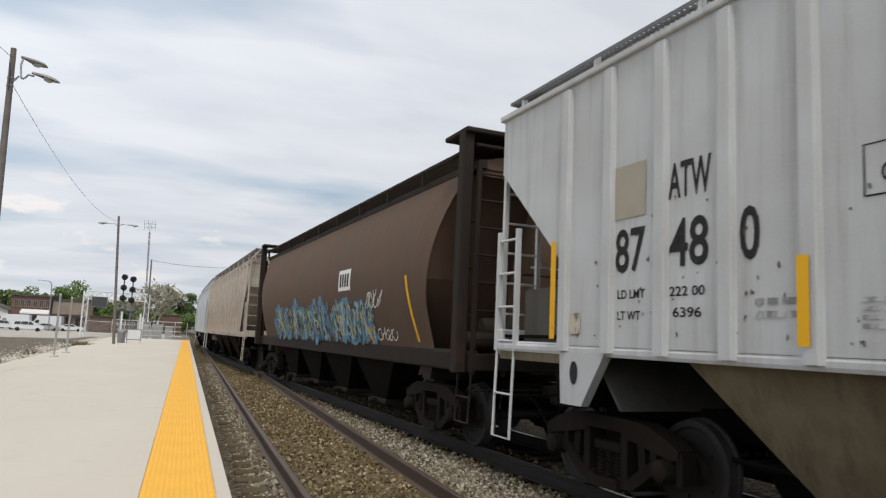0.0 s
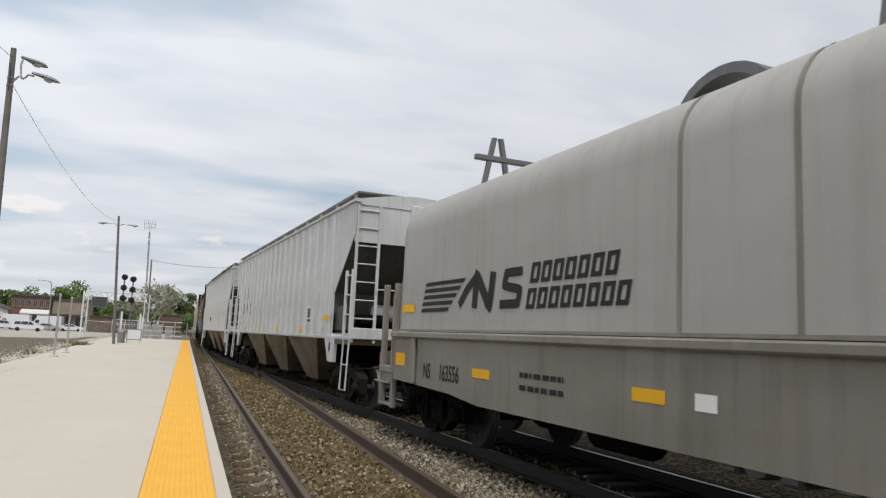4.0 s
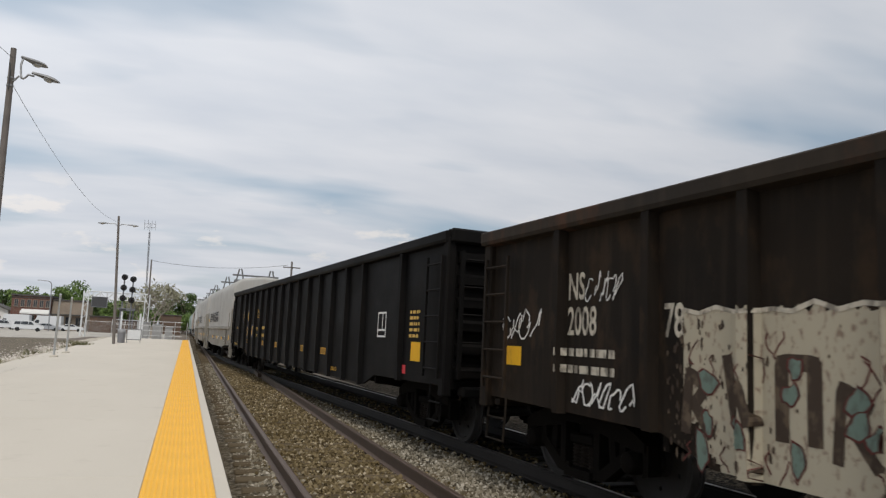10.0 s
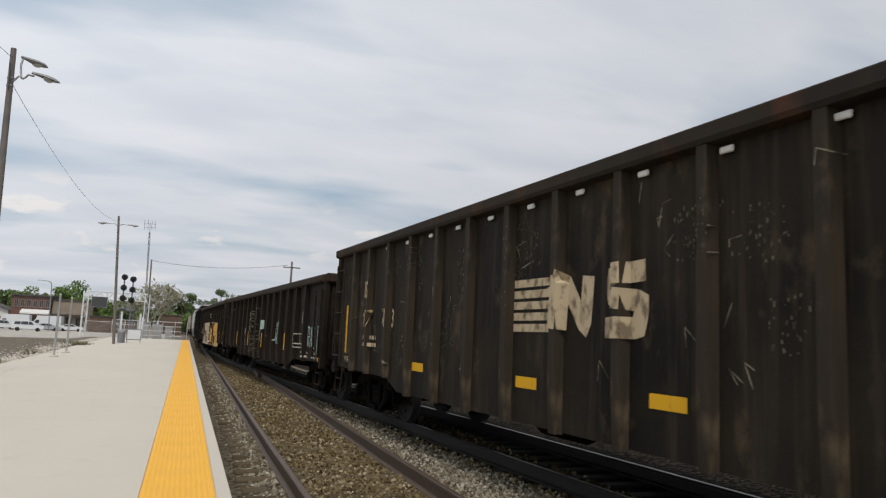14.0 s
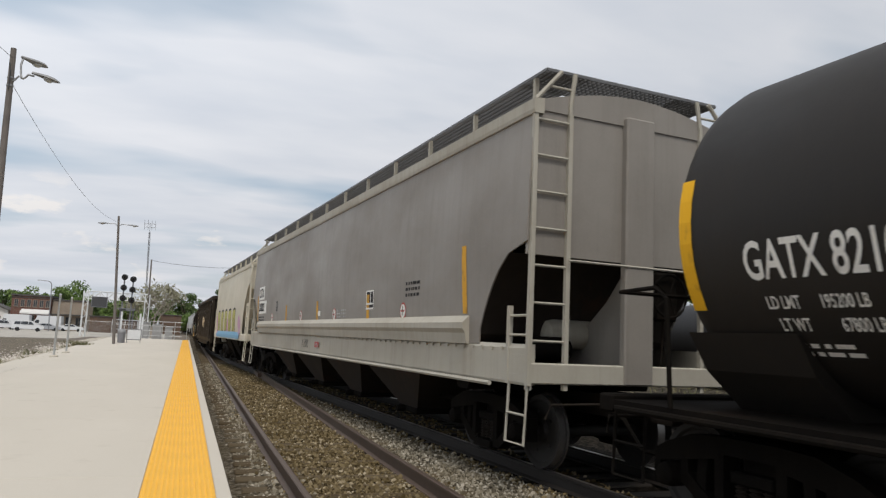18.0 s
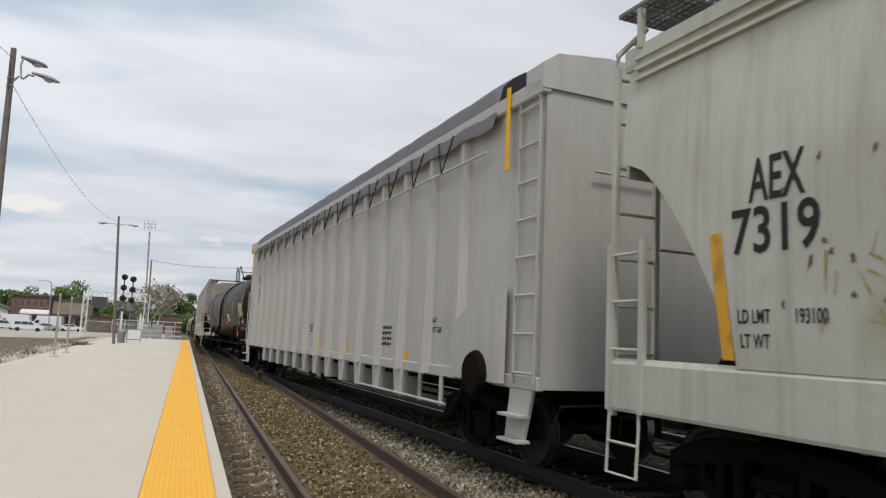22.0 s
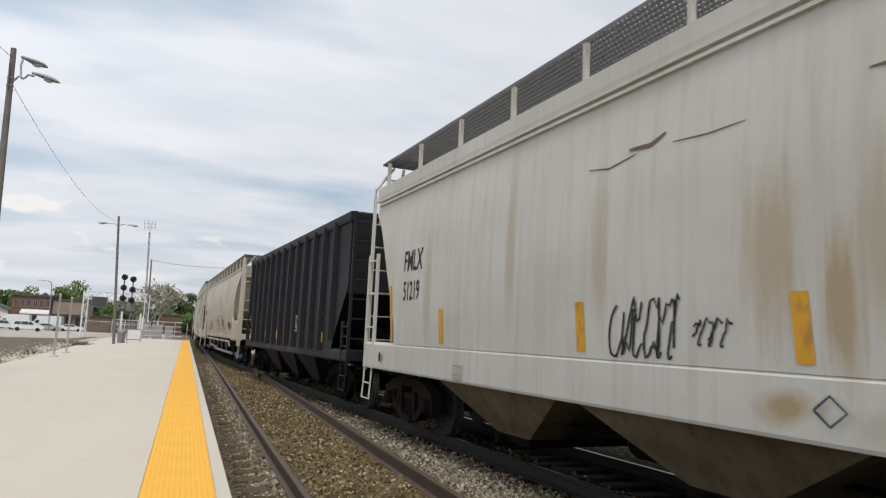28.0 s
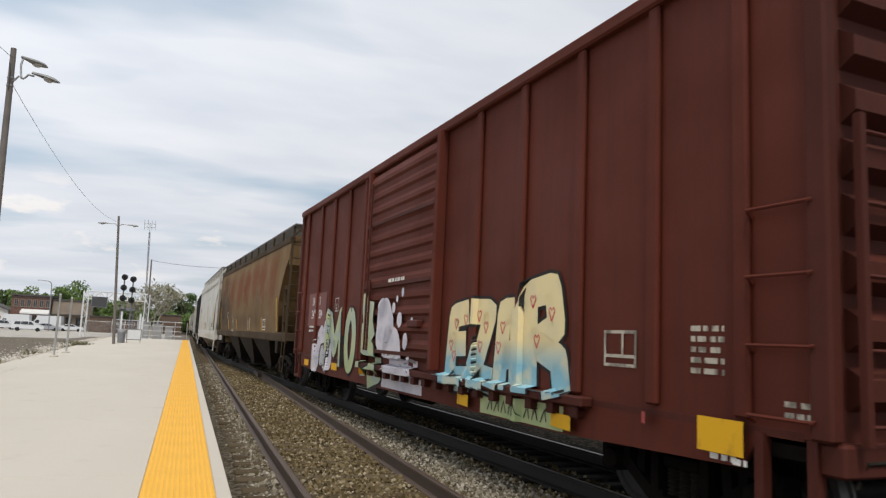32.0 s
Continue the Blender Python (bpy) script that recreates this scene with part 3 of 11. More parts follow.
def platform():
    p = new("platform")
    tagged(p, "pale concrete station platform with a yellow warning strip", "platform", kind="structure")
    # slabs with fine joints
    ys = [-6.0]
    while ys[-1] < PLAT_END - 5:
        ys.append(ys[-1] + 4.5)
    ys.append(PLAT_END)
    for a, b in zip(ys, ys[1:]):
        for x0, x1, x2 in ((plat_left(a), YELLOW_X - 0.004, plat_left(b)), (YELLOW_X + 0.614, EDGE_X, YELLOW_X + 0.614)):
            bm = bmesh.new()
            vs = box(bm, x0, x1, a + 0.004, b - 0.004, -0.3, PLAT_Z)
            vs[3].co.x = vs[7].co.x = x2
            bmesh.ops.bevel(bm, geom=[e for e in bm.edges if e.verts[0].co.z + e.verts[1].co.z > 0.2], offset=0.006, segments=1, affect="EDGES")
            part("slab", bm, M["concrete"], p)
    bm = bmesh.new()
    vs = box(bm, plat_left(-6) + 0.05, EDGE_X - 0.02, -6, PLAT_END - 0.02, -0.31, PLAT_Z - 0.03)
    vs[3].co.x = vs[7].co.x = plat_left(PLAT_END) + 0.05
    part("slab_bed", bm, M["concrete"], p)
    # tactile panels of the warning strip, with their domes
    bm = bmesh.new()
    prism(bm, [(YELLOW_X, PLAT_Z - 0.02), (YELLOW_X + 0.61, PLAT_Z - 0.02), (YELLOW_X + 0.61, PLAT_Z + 0.006), (YELLOW_X, PLAT_Z + 0.006)], 0.003, 0.907)
    for i in range(13):
        for j in range(19):
            x, yy = YELLOW_X + 0.03 + i * 0.0458, 0.03 + j * 0.0475
            q = [bm.verts.new((x + dx, yy + dy, PLAT_Z + 0.006)) for dx, dy in ((-0.012, -0.012), (0.012, -0.012), (0.012, 0.012), (-0.012, 0.012))]
            t = [bm.verts.new((x + dx, yy + dy, PLAT_Z + 0.011)) for dx, dy in ((-0.006, -0.006), (0.006, -0.006), (0.006, 0.006), (-0.006, 0.006))]
            for k in range(4):
                bm.faces.new((q[k], q[(k + 1) % 4], t[(k + 1) % 4], t[k]))
            bm.faces.new(t)
    proto = part("tactile_panel", bm, M["yellow_tactile"], p, "yellow tactile warning panel")
    y = 0.0
    while y < PLAT_END - 1.9:
        share("tactile_panel", proto, p, pose(0, y + 0.914, 0), "yellow tactile warning panel")
        y += 0.914


grounds()
platform()

# ---- the train ----
CARS, WHEELS = [], []
PROTO = {}
P = {}
P["atw"] = paint("dirty_white_paint", (0.515, 0.53, 0.535), (0.21, 0.19, 0.155), 0.34, 0.45, 0.22, (0.22, 0.17, 0.12), 0.6, seed=1, rust_lo=0.62)
# Oily tan stain, darkened further for the shade under the body.
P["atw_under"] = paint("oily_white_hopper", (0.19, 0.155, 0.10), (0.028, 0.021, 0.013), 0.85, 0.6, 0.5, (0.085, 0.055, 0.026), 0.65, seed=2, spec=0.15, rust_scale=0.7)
# Grimy grey, lowered further for the shade of the end recess.
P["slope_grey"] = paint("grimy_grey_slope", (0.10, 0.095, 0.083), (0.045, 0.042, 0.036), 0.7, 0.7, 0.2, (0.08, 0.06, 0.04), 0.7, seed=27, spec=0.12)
P["brown"] = paint("brown_hopper_paint", (0.098, 0.066, 0.047), (0.15, 0.10, 0.068), 0.6, 0.4, 0.3, (0.12, 0.052, 0.026), 0.75, seed=3, spec=0.15, rust_scale=0.8)
# Dark end steel; the grey hopper's slope sheets borrow it for their shade.
P["dark_brown"] = paint("sooty_brown_steel", (0.02, 0.0158, 0.013), (0.042, 0.032, 0.024), 0.6, 0.3, 0.2, rough=0.75, seed=4, spec=0.15)
P["ns_grey"] = paint("coil_car_grey", (0.36, 0.352, 0.33), (0.20, 0.185, 0.16), 0.3, 0.30, 0.06, (0.20, 0.15, 0.10), 0.62, seed=5, rust_lo=0.66)
P["ns_frame"] = paint("coil_frame_grey", (0.225, 0.212, 0.182), (0.095, 0.082, 0.06), 0.55, 0.5, 0.2, (0.20, 0.13, 0.08), 0.6, seed=6)
P["gon_black"] = paint("satin_black_gondola", (0.005, 0.0048, 0.0048), (0.012, 0.0105, 0.009), 0.4, 0.4, 0.12, (0.03, 0.018, 0.012), 0.6, seed=7, spec=0.06)
P["gon_brown"] = paint("worn_black_gondola", (0.0115, 0.0092, 0.0072), (0.036, 0.026, 0.018), 0.6, 0.7, 0.6, (0.05, 0.031, 0.018), 0.7, seed=8, rust_lo=0.52, rust_scale=2.4, spec=0.07)
P["gon_dent"] = paint("battered_black_gondola", (0.009, 0.0076, 0.006), (0.055, 0.041, 0.027), 0.6, 0.8, 0.8, (0.10, 0.073, 0.042), 0.7, seed=9, rust_lo=0.57, rust_scale=2.2, spec=0.12, bump=0.5)
P["gon_rib"] = paint("scuffed_gondola_rib", (0.022, 0.018, 0.014), (0.075, 0.056, 0.036), 0.6, 0.8, 0.8, (0.11, 0.082, 0.05), 0.7, seed=28, rust_lo=0.52, rust_scale=3.0, spec=0.12)
P["gon_chord"] = paint("dusty_top_chord", (0.024, 0.0195, 0.0155), (0.055, 0.042, 0.03), 0.6, 0.5, 0.4, rough=0.8, seed=10, spec=0.12)
P["cream"] = paint("cream_hopper_paint", (0.56, 0.52, 0.42), (0.26, 0.22, 0.16), 0.3, 0.3, 0.1, (0.28, 0.20, 0.12), 0.6, seed=11, rust_lo=0.64)
P["citx"] = paint("dusty_grey_hopper", (0.25, 0.228, 0.20), (0.15, 0.132, 0.112), 0.6, 0.4, 0.0, rough=0.45, seed=12)
P["citx_trim"] = paint("dusty_pale_trim", (0.40, 0.375, 0.315), (0.22, 0.19, 0.14), 0.45, 0.4, 0.1, (0.25, 0.18, 0.1), 0.6, seed=13)
P["tank"] = paint("satin_black_tank", (0.0165, 0.0145, 0.0125), (0.032, 0.026, 0.021), 0.55, 0.35, 0.0, rough=0.5, seed=14, bump=0.05, spec=0.2)
P["ginx"] = paint("pale_grey_railgon", (0.42, 0.41, 0.385), (0.24, 0.22, 0.19), 0.3, 0.30, 0.06, (0.24, 0.18, 0.12), 0.58, seed=15, rust_lo=0.66)
P["tarp"] = paint("dark_grey_tarpaulin", (0.15, 0.145, 0.155), (0.085, 0.08, 0.083), 0.4, 0.2, 0.0, rough=0.8, seed=40, spec=0.1)
P["aex"] = paint("stained_white_hopper", (0.47, 0.475, 0.415), (0.22, 0.19, 0.14), 0.5, 0.55, 0.35, (0.24, 0.19, 0.13), 0.65, seed=16, rust_lo=0.6)
P["tilx"] = paint("beige_hopper_paint", (0.43, 0.395, 0.325), (0.26, 0.225, 0.175), 0.45, 0.3, 0.0, rough=0.55, seed=17)
P["fmlx"] = paint("off_white_hopper", (0.54, 0.53, 0.485), (0.33, 0.30, 0.25), 0.35, 0.45, 0.22, (0.36, 0.21, 0.09), 0.55, seed=18, rust_lo=0.63)
P["nahx"] = paint("rusty_tan_hopper", (0.205, 0.135, 0.062), (0.085, 0.05, 0.024), 0.45, 0.5, 0.4, (0.135, 0.05, 0.016), 0.75, seed=19, rust_lo=0.52, rust_scale=0.8, spec=0.15)
P["nahx_trim"] = paint("sooty_tan_steel", (0.075, 0.052, 0.031), (0.035, 0.024, 0.015), 0.6, 0.5, 0.5, (0.10, 0.045, 0.02), 0.8, seed=26, spec=0.12)
P["black_hop"] = paint("blue_black_coal_hopper", (0.012, 0.013, 0.017), (0.026, 0.025, 0.025), 0.4, 0.3, 0.05, rough=0.55, seed=20, spec=0.15)
P["boxcar"] = paint("boxcar_red_paint", (0.108, 0.024, 0.0135), (0.056, 0.0145, 0.009), 0.6, 0.5, 0.25, (0.07, 0.021, 0.012), 0.65, seed=21, spec=0.15)
P["boxcar_dark"] = paint("boxcar_red_end", (0.075, 0.019, 0.012), (0.04, 0.013, 0.009), 0.6, 0.4, 0.2, (0.05, 0.016, 0.01), 0.65, seed=22, spec=0.15)
P["green"] = paint("pale_green_hopper", (0.36, 0.46, 0.40), (0.25, 0.25, 0.2), 0.4, 0.3, 0.1, seed=23)
P["pale_blue"] = paint("pale_blue_hopper", (0.46, 0.50, 0.52), (0.25, 0.24, 0.22), 0.4, 0.4, 0.1, seed=24)
P["rusty_white"] = paint("rust_streaked_hopper", (0.42, 0.39, 0.34), (0.20, 0.13, 0.08), 0.6, 0.8, 0.5, (0.24, 0.12, 0.06), 0.65, seed=25)


def make_truck(frame_mat, cap_mat):
    """A three-piece freight truck: bolster, two side frames, springs, caps and two wheelsets."""
    bm = bmesh.new()
    bevelled(bm, -1.0, 1.0, -0.22, 0.22, 0.48, 0.80, 0.03, 1)
    bevelled(bm, -0.22, 0.22, -0.2, 0.2, 0.78, 0.92, 0.03, 1)
    truck = part("truck", bm, M["black_iron"])
    # side frame, cast outline with its three windows
    bm = bmesh.new()
    x0, x1 = -1.16, -0.96
    for s in (1, -1):
        prism(bm, [(s * 0.30, 0.68), (s * 0.98, 0.56), (s * 1.08, 0.58), (s * 1.08, 0.66), (s * 0.92, 0.74), (s * 0.62, 0.84), (s * 0.30, 0.86)], x0, x1, "x")
        prism(bm, [(s * 0.20, 0.16), (s * 0.42, 0.18), (s * 0.80, 0.44), (s * 0.74, 0.54), (s * 0.38, 0.30), (s * 0.20, 0.28)], x0 + 0.02, x1 - 0.02, "x")
        prism(bm, [(s * 0.26, 0.26), (s * 0.36, 0.28), (s * 0.36, 0.72), (s * 0.26, 0.72)], x0 + 0.01, x1 - 0.01, "x")
        prism(bm, [(s * 0.50, 0.34), (s * 0.60, 0.40), (s * 0.56, 0.78), (s * 0.46, 0.78)], x0 + 0.04, x1 - 0.04, "x")
        prism(bm, [(s * 0.68, 0.40), (s * 0.77, 0.40), (s * 0.77, 0.66), (s * 0.68, 0.72)], x0 + 0.02, x1 - 0.02, "x")
        prism(bm, [(s * 1.03, 0.34), (s * 1.11, 0.36), (s * 1.11, 0.64), (s * 1.03, 0.64)], x0 + 0.02, x1 - 0.02, "x")
    prism(bm, [(-0.32, 0.72), (0.32, 0.72), (0.32, 0.86), (-0.32, 0.86)], x0, x1, "x")
    prism(bm, [(-0.24, 0.14), (0.24, 0.14), (0.24, 0.24), (-0.24, 0.24)], x0 - 0.02, x1 + 0.02, "x")
    bmesh.ops.bevel(bm, geom=[e for e in bm.edges if e.is_manifold and e.calc_face_angle(0) > 0.9], offset=0.012, segments=1, affect="EDGES")
    sf = part("side_frame", bm, frame_mat, truck)
    share("side_frame", sf, truck, pose(0, 0, 0, 0, 0, 180))
    bm = bmesh.new()
    coil = []
    for k in range(7):
        coil += [(0.045, 0.25 + k * 0.036), (0.062, 0.258 + k * 0.036), (0.062, 0.268 + k * 0.036), (0.045, 0.276 + k * 0.036)]
    lathe(bm, coil, "z", 10, (-1.06, 0, 0))
    spring = part("spring", bm, M["truck_brown"], truck)
    for s in (0, 180):
        for yy in (-0.14, 0.0, 0.14):
            if s or yy:
                share("spring", spring, truck, pose(0, yy, 0, 0, 0, s))
    bm = bmesh.new()
    bevelled(bm, -1.13, -0.98, -0.22, 0.22, 0.50, 0.60, 0.015, 1)
    sp = part("spring_seat", bm, frame_mat, truck)
    share("spring_seat", sp, truck, pose(0, 0, 0, 0, 0, 180))
    bm = bmesh.new()
    lathe(bm, [(0.0, -1.25), (0.06, -1.25), (0.10, -1.22), (0.115, -1.14), (0.115, -0.98)], "x", 14, (0, 0.89, WHEEL_R))
    cap = part("bearing_cap", bm, cap_mat, truck, smooth=40)
    for q in ((0, -1.78, 0, 0), (0, 0, 0, 180), (0, 1.78, 0, 180)):
        share("bearing_cap", cap, truck, pose(q[0], q[1], q[2], 0, 0, q[3]) if q[3] == 0 else pose(0, q[1], 0, 0, 0, 180))
    # wheelset turned about its own axle
    bm = bmesh.new()
    R = WHEEL_R
    for s in (-1, 1):
        lathe(bm, [(0.07, s * 0.66), (0.13, s * 0.66), (0.14, s * 0.72), (0.36, s * 0.70), (0.39, s * 0.685), (R + 0.026, s * 0.685), (R + 0.026, s * 0.712), (R + 0.002, s * 0.73), (R, s * 0.82), (0.40, s * 0.825), (0.375, s * 0.80), (0.15, s * 0.775), (0.13, s * 0.83), (0.07, s * 0.83)], "x", 32)
    lathe(bm, [(0.075, -1.1), (0.075, 1.1)], "x", 12)
    for s in (-1, 1):
        for k in range(5):
            a = k * 1.2566
            box(bm, s * 0.80 - 0.012, s * 0.80 + 0.012, 0.26 * math.cos(a) - 0.02, 0.26 * math.cos(a) + 0.02, 0.26 * math.sin(a) - 0.02, 0.26 * math.sin(a) + 0.02)
    ws = part("wheelset", bm, M["wheel"], truck, smooth=35)
    ws.data.materials.append(M["steel"])
    for p in ws.data.polygons:
        rr = math.hypot(p.center.y, p.center.z)
        if rr > 0.45 and abs(p.normal.x) < 0.6:
            p.material_index = 1
    ws.location = (0, 0.89, R)
    share("wheelset", ws, truck, pose(0, -0.89, R))
    # brake beam and rods
    bm = bmesh.new()
    tube(bm, [(-0.9, 0.35, 0.42), (0, 0.3, 0.42), (0.9, 0.35, 0.42)], 0.035)
    tube(bm, [(-0.9, -0.35, 0.42), (0, -0.3, 0.42), (0.9, -0.35, 0.42)], 0.035)
    part("brake_beam", bm, M["black_iron"], truck)
    return truck


def add_truck(car, y, kind="dark"):
    if kind not in PROTO:
        mats = {"dark": (M["black_iron"], M["black_iron"]), "dusty": (M["truck_brown"], M["truck_brown"]), "blue": (M["black_iron"], M["blue_cap"])}[kind]
        PROTO[kind] = make_truck(*mats)
        t = PROTO[kind]
        t.parent = car
        t.matrix_basis = pose(0, y, 0)
    else:
        t = graft(PROTO[kind], car, pose(0, y, 0))
    for o in t.children:
        if o.name.startswith("wheelset"):
            WHEELS.append((o, car, y + o.location.y))
    return t


def begin_car(name, label, front, rear, inset, kind="dark", coupler=0.72):
    L = front - rear
    car = thing(name, label, "freight car", "cars of the freight train")
    fore, aft = inset if isinstance(inset, tuple) else (inset, inset)
    tc = L / 2 - (fore + aft) / 2
    CARS.append((car, (front + rear) / 2, tc))
    add_truck(car, L / 2 - fore, kind)
    add_truck(car, -L / 2 + aft, kind)
    bm = bmesh.new()
    if name == "tank_car":
        for s in (1, -1):
            box(bm, -0.33, 0.33, min(s * (L / 2 - 3.2), s * (L / 2 - 0.05)), max(s * (L / 2 - 3.2), s * (L / 2 - 0.05)), 0.72, 1.05)
    else:
        box(bm, -0.33, 0.33, -L / 2 + 0.05, L / 2 - 0.05, 0.72, 0.98)
    part("centre_sill", bm, M["black_iron"], car)
    for s in (1, -1):
        bm = bmesh.new()
        e = s * L / 2
        bevelled(bm, -0.11, 0.11, min(e - s * 0.1, e + s * (coupler - 0.2)), max(e - s * 0.1, e + s * (coupler - 0.2)), 0.78, 0.95, 0.02, 1)
        bevelled(bm, -0.20, 0.16, min(e + s * (coupler - 0.28), e + s * coupler), max(e + s * (coupler - 0.28), e + s * coupler), 0.72, 1.0, 0.05, 2)
        part("coupler", bm, M["truck_brown"], car)
        bm = bmesh.new()
        tube(bm, [(-0.35, e - s * 0.05, 0.80), (-0.35, e + s * 0.2, 0.72), (-0.30, e + s * 0.45, 0.42), (-0.15, e + s * 0.62, 0.38), (-0.05, e + s * 0.68, 0.5)], 0.026)
        part("air_hose", bm, M["black_iron"], car)
        # uncoupling lever across the end
        bm = bmesh.new()
        tube(bm, [(-1.35, e + s * 0.06, 0.72), (-1.3, e + s * 0.10, 0.88), (-0.2, e + s * 0.12, 0.90), (-0.1, e + s * 0.4, 0.98)], 0.016)
        part("uncoupling_lever", bm, M["truck_brown"], car)
    if name == "tank_car":
        return car, L, tc
    # brake rigging under the belly
    bm = bmesh.new()
    tube(bm, [(-0.75, -tc + 1.4, 0.62), (-0.75, tc - 1.4, 0.62)], 0.028)
    tube(bm, [(0.5, -tc + 1.4, 0.55), (0.1, 0, 0.6), (-0.5, tc - 1.4, 0.55)], 0.022)
    part("brake_pipe", bm, M["black_iron"], car)
    bm = bmesh.new()
    lathe(bm, [(0.0, -0.55), (0.14, -0.52), (0.17, -0.45), (0.17, 0.45), (0.14, 0.52), (0.0, 0.55)], "y", 12, (-0.62, 1.1, 0.56))
    part("air_reservoir", bm, M["black_iron"], car, smooth=40)
    return car, L, tc


def ladder(car, a, b, z0, z1, n, mat, r=0.017, stile=0.028, name="ladder"):
    """Two stiles at plan points a and b with n rungs."""
    bm = bmesh.new()
    for p in (a, b):
        box(bm, p[0] - stile, p[0] + stile, p[1] - stile, p[1] + stile, z0, z1)
    lad = part(name, bm, mat, car)
    proto = None
    for i in range(n):
        z = z0 + 0.12 + (z1 - z0 - 0.24) * i / max(1, n - 1)
        if proto is None:
            bm = bmesh.new()
            tube(bm, [(a[0], a[1], 0), (b[0], b[1], 0)], r, 6)
            proto = part("rung", bm, mat, lad)
            proto.location.z = z
        else:
            share("rung", proto, lad, pose(0, 0, z))
    return lad


def step_iron(car, x, y, s, z0, z1, mat, w=0.42):
    """Hanging sill step at a corner."""
    bm = bmesh.new()
    tube(bm, [(x, y, z1), (x - 0.03, y, z0), (x - 0.03, y - s * w, z0), (x, y - s * w, z1)], 0.018)
    tube(bm, [(x - 0.02, y, (z0 + z1) / 2), (x - 0.02, y - s * w, (z0 + z1) / 2)], 0.014)
    part("sill_step", bm, mat, car)


def grating(car, x0, x1, y0, y1, z, mat, pitch=0.13, strips=9, name="roof_walk"):
    vs, fs = [], []

    def bar(a, b, c, d, e, f):
        k = len(vs)
        vs.extend(((a, c, e), (b, c, e), (b, d, e), (a, d, e), (a, c, f), (b, c, f), (b, d, f), (a, d, f)))
        fs.extend(tuple(k + i for i in q) for q in ((0, 3, 2, 1), (4, 5, 6, 7), (0, 1, 5, 4), (1, 2, 6, 5), (2, 3, 7, 6), (3, 0, 4, 7)))
    if y1 - y0 > x1 - x0:
        for i in range(strips):
            x = x0 + (x1 - x0) * i / (strips - 1)
            bar(x - 0.006, x + 0.006, y0, y1, z, z + 0.04)
        y = y0
        while y <= y1:
            bar(x0, x1, y - 0.008, y + 0.008, z + 0.004, z + 0.03)
            y += pitch
    else:
        for i in range(strips):
            y = y0 + (y1 - y0) * i / (strips - 1)
            bar(x0, x1, y - 0.006, y + 0.006, z, z + 0.04)
        x = x0
        while x <= x1:
            bar(x - 0.008, x + 0.008, y0, y1, z + 0.004, z + 0.03)
            x += pitch
    return pydata(name, vs, fs, mat, car)


def sheet(rows, half, ncol, sgn, thick=0.02):
    """A pressed side sheet: rows of (half width, z), with the half length at each height."""
    bm = bmesh.new()
    skins = []
    for t in (0, thick):
        grid = []
        for w, z in rows:
            h = half(z)
            grid.append([bm.verts.new((sgn * (w - t), -h + 2 * h * i / ncol, z)) for i in range(ncol + 1)])
        skins.append(grid)
    for grid in skins:
        for a, b in zip(grid, grid[1:]):
            for i in range(ncol):
                bm.faces.new((a[i], a[i + 1], b[i + 1], b[i]))
    o, n = skins
    for i in range(ncol):
        bm.faces.new((o[0][i], o[0][i + 1], n[0][i + 1], n[0][i]))
        bm.faces.new((o[-1][i], o[-1][i + 1], n[-1][i + 1], n[-1][i]))
    for j in range(len(rows) - 1):
        for i in (0, ncol):
            bm.faces.new((o[j][i], o[j + 1][i], n[j + 1][i], n[j][i]))
    return bm


def rounded(z, z0, z1, w0, w1, belly):
    """Half width of a side that bows out between sill and eave."""
    t = min(1, max(0, (z - z0) / (z1 - z0)))
    return w0 + (w1 - w0) * t + belly * math.sin(math.pi * t)


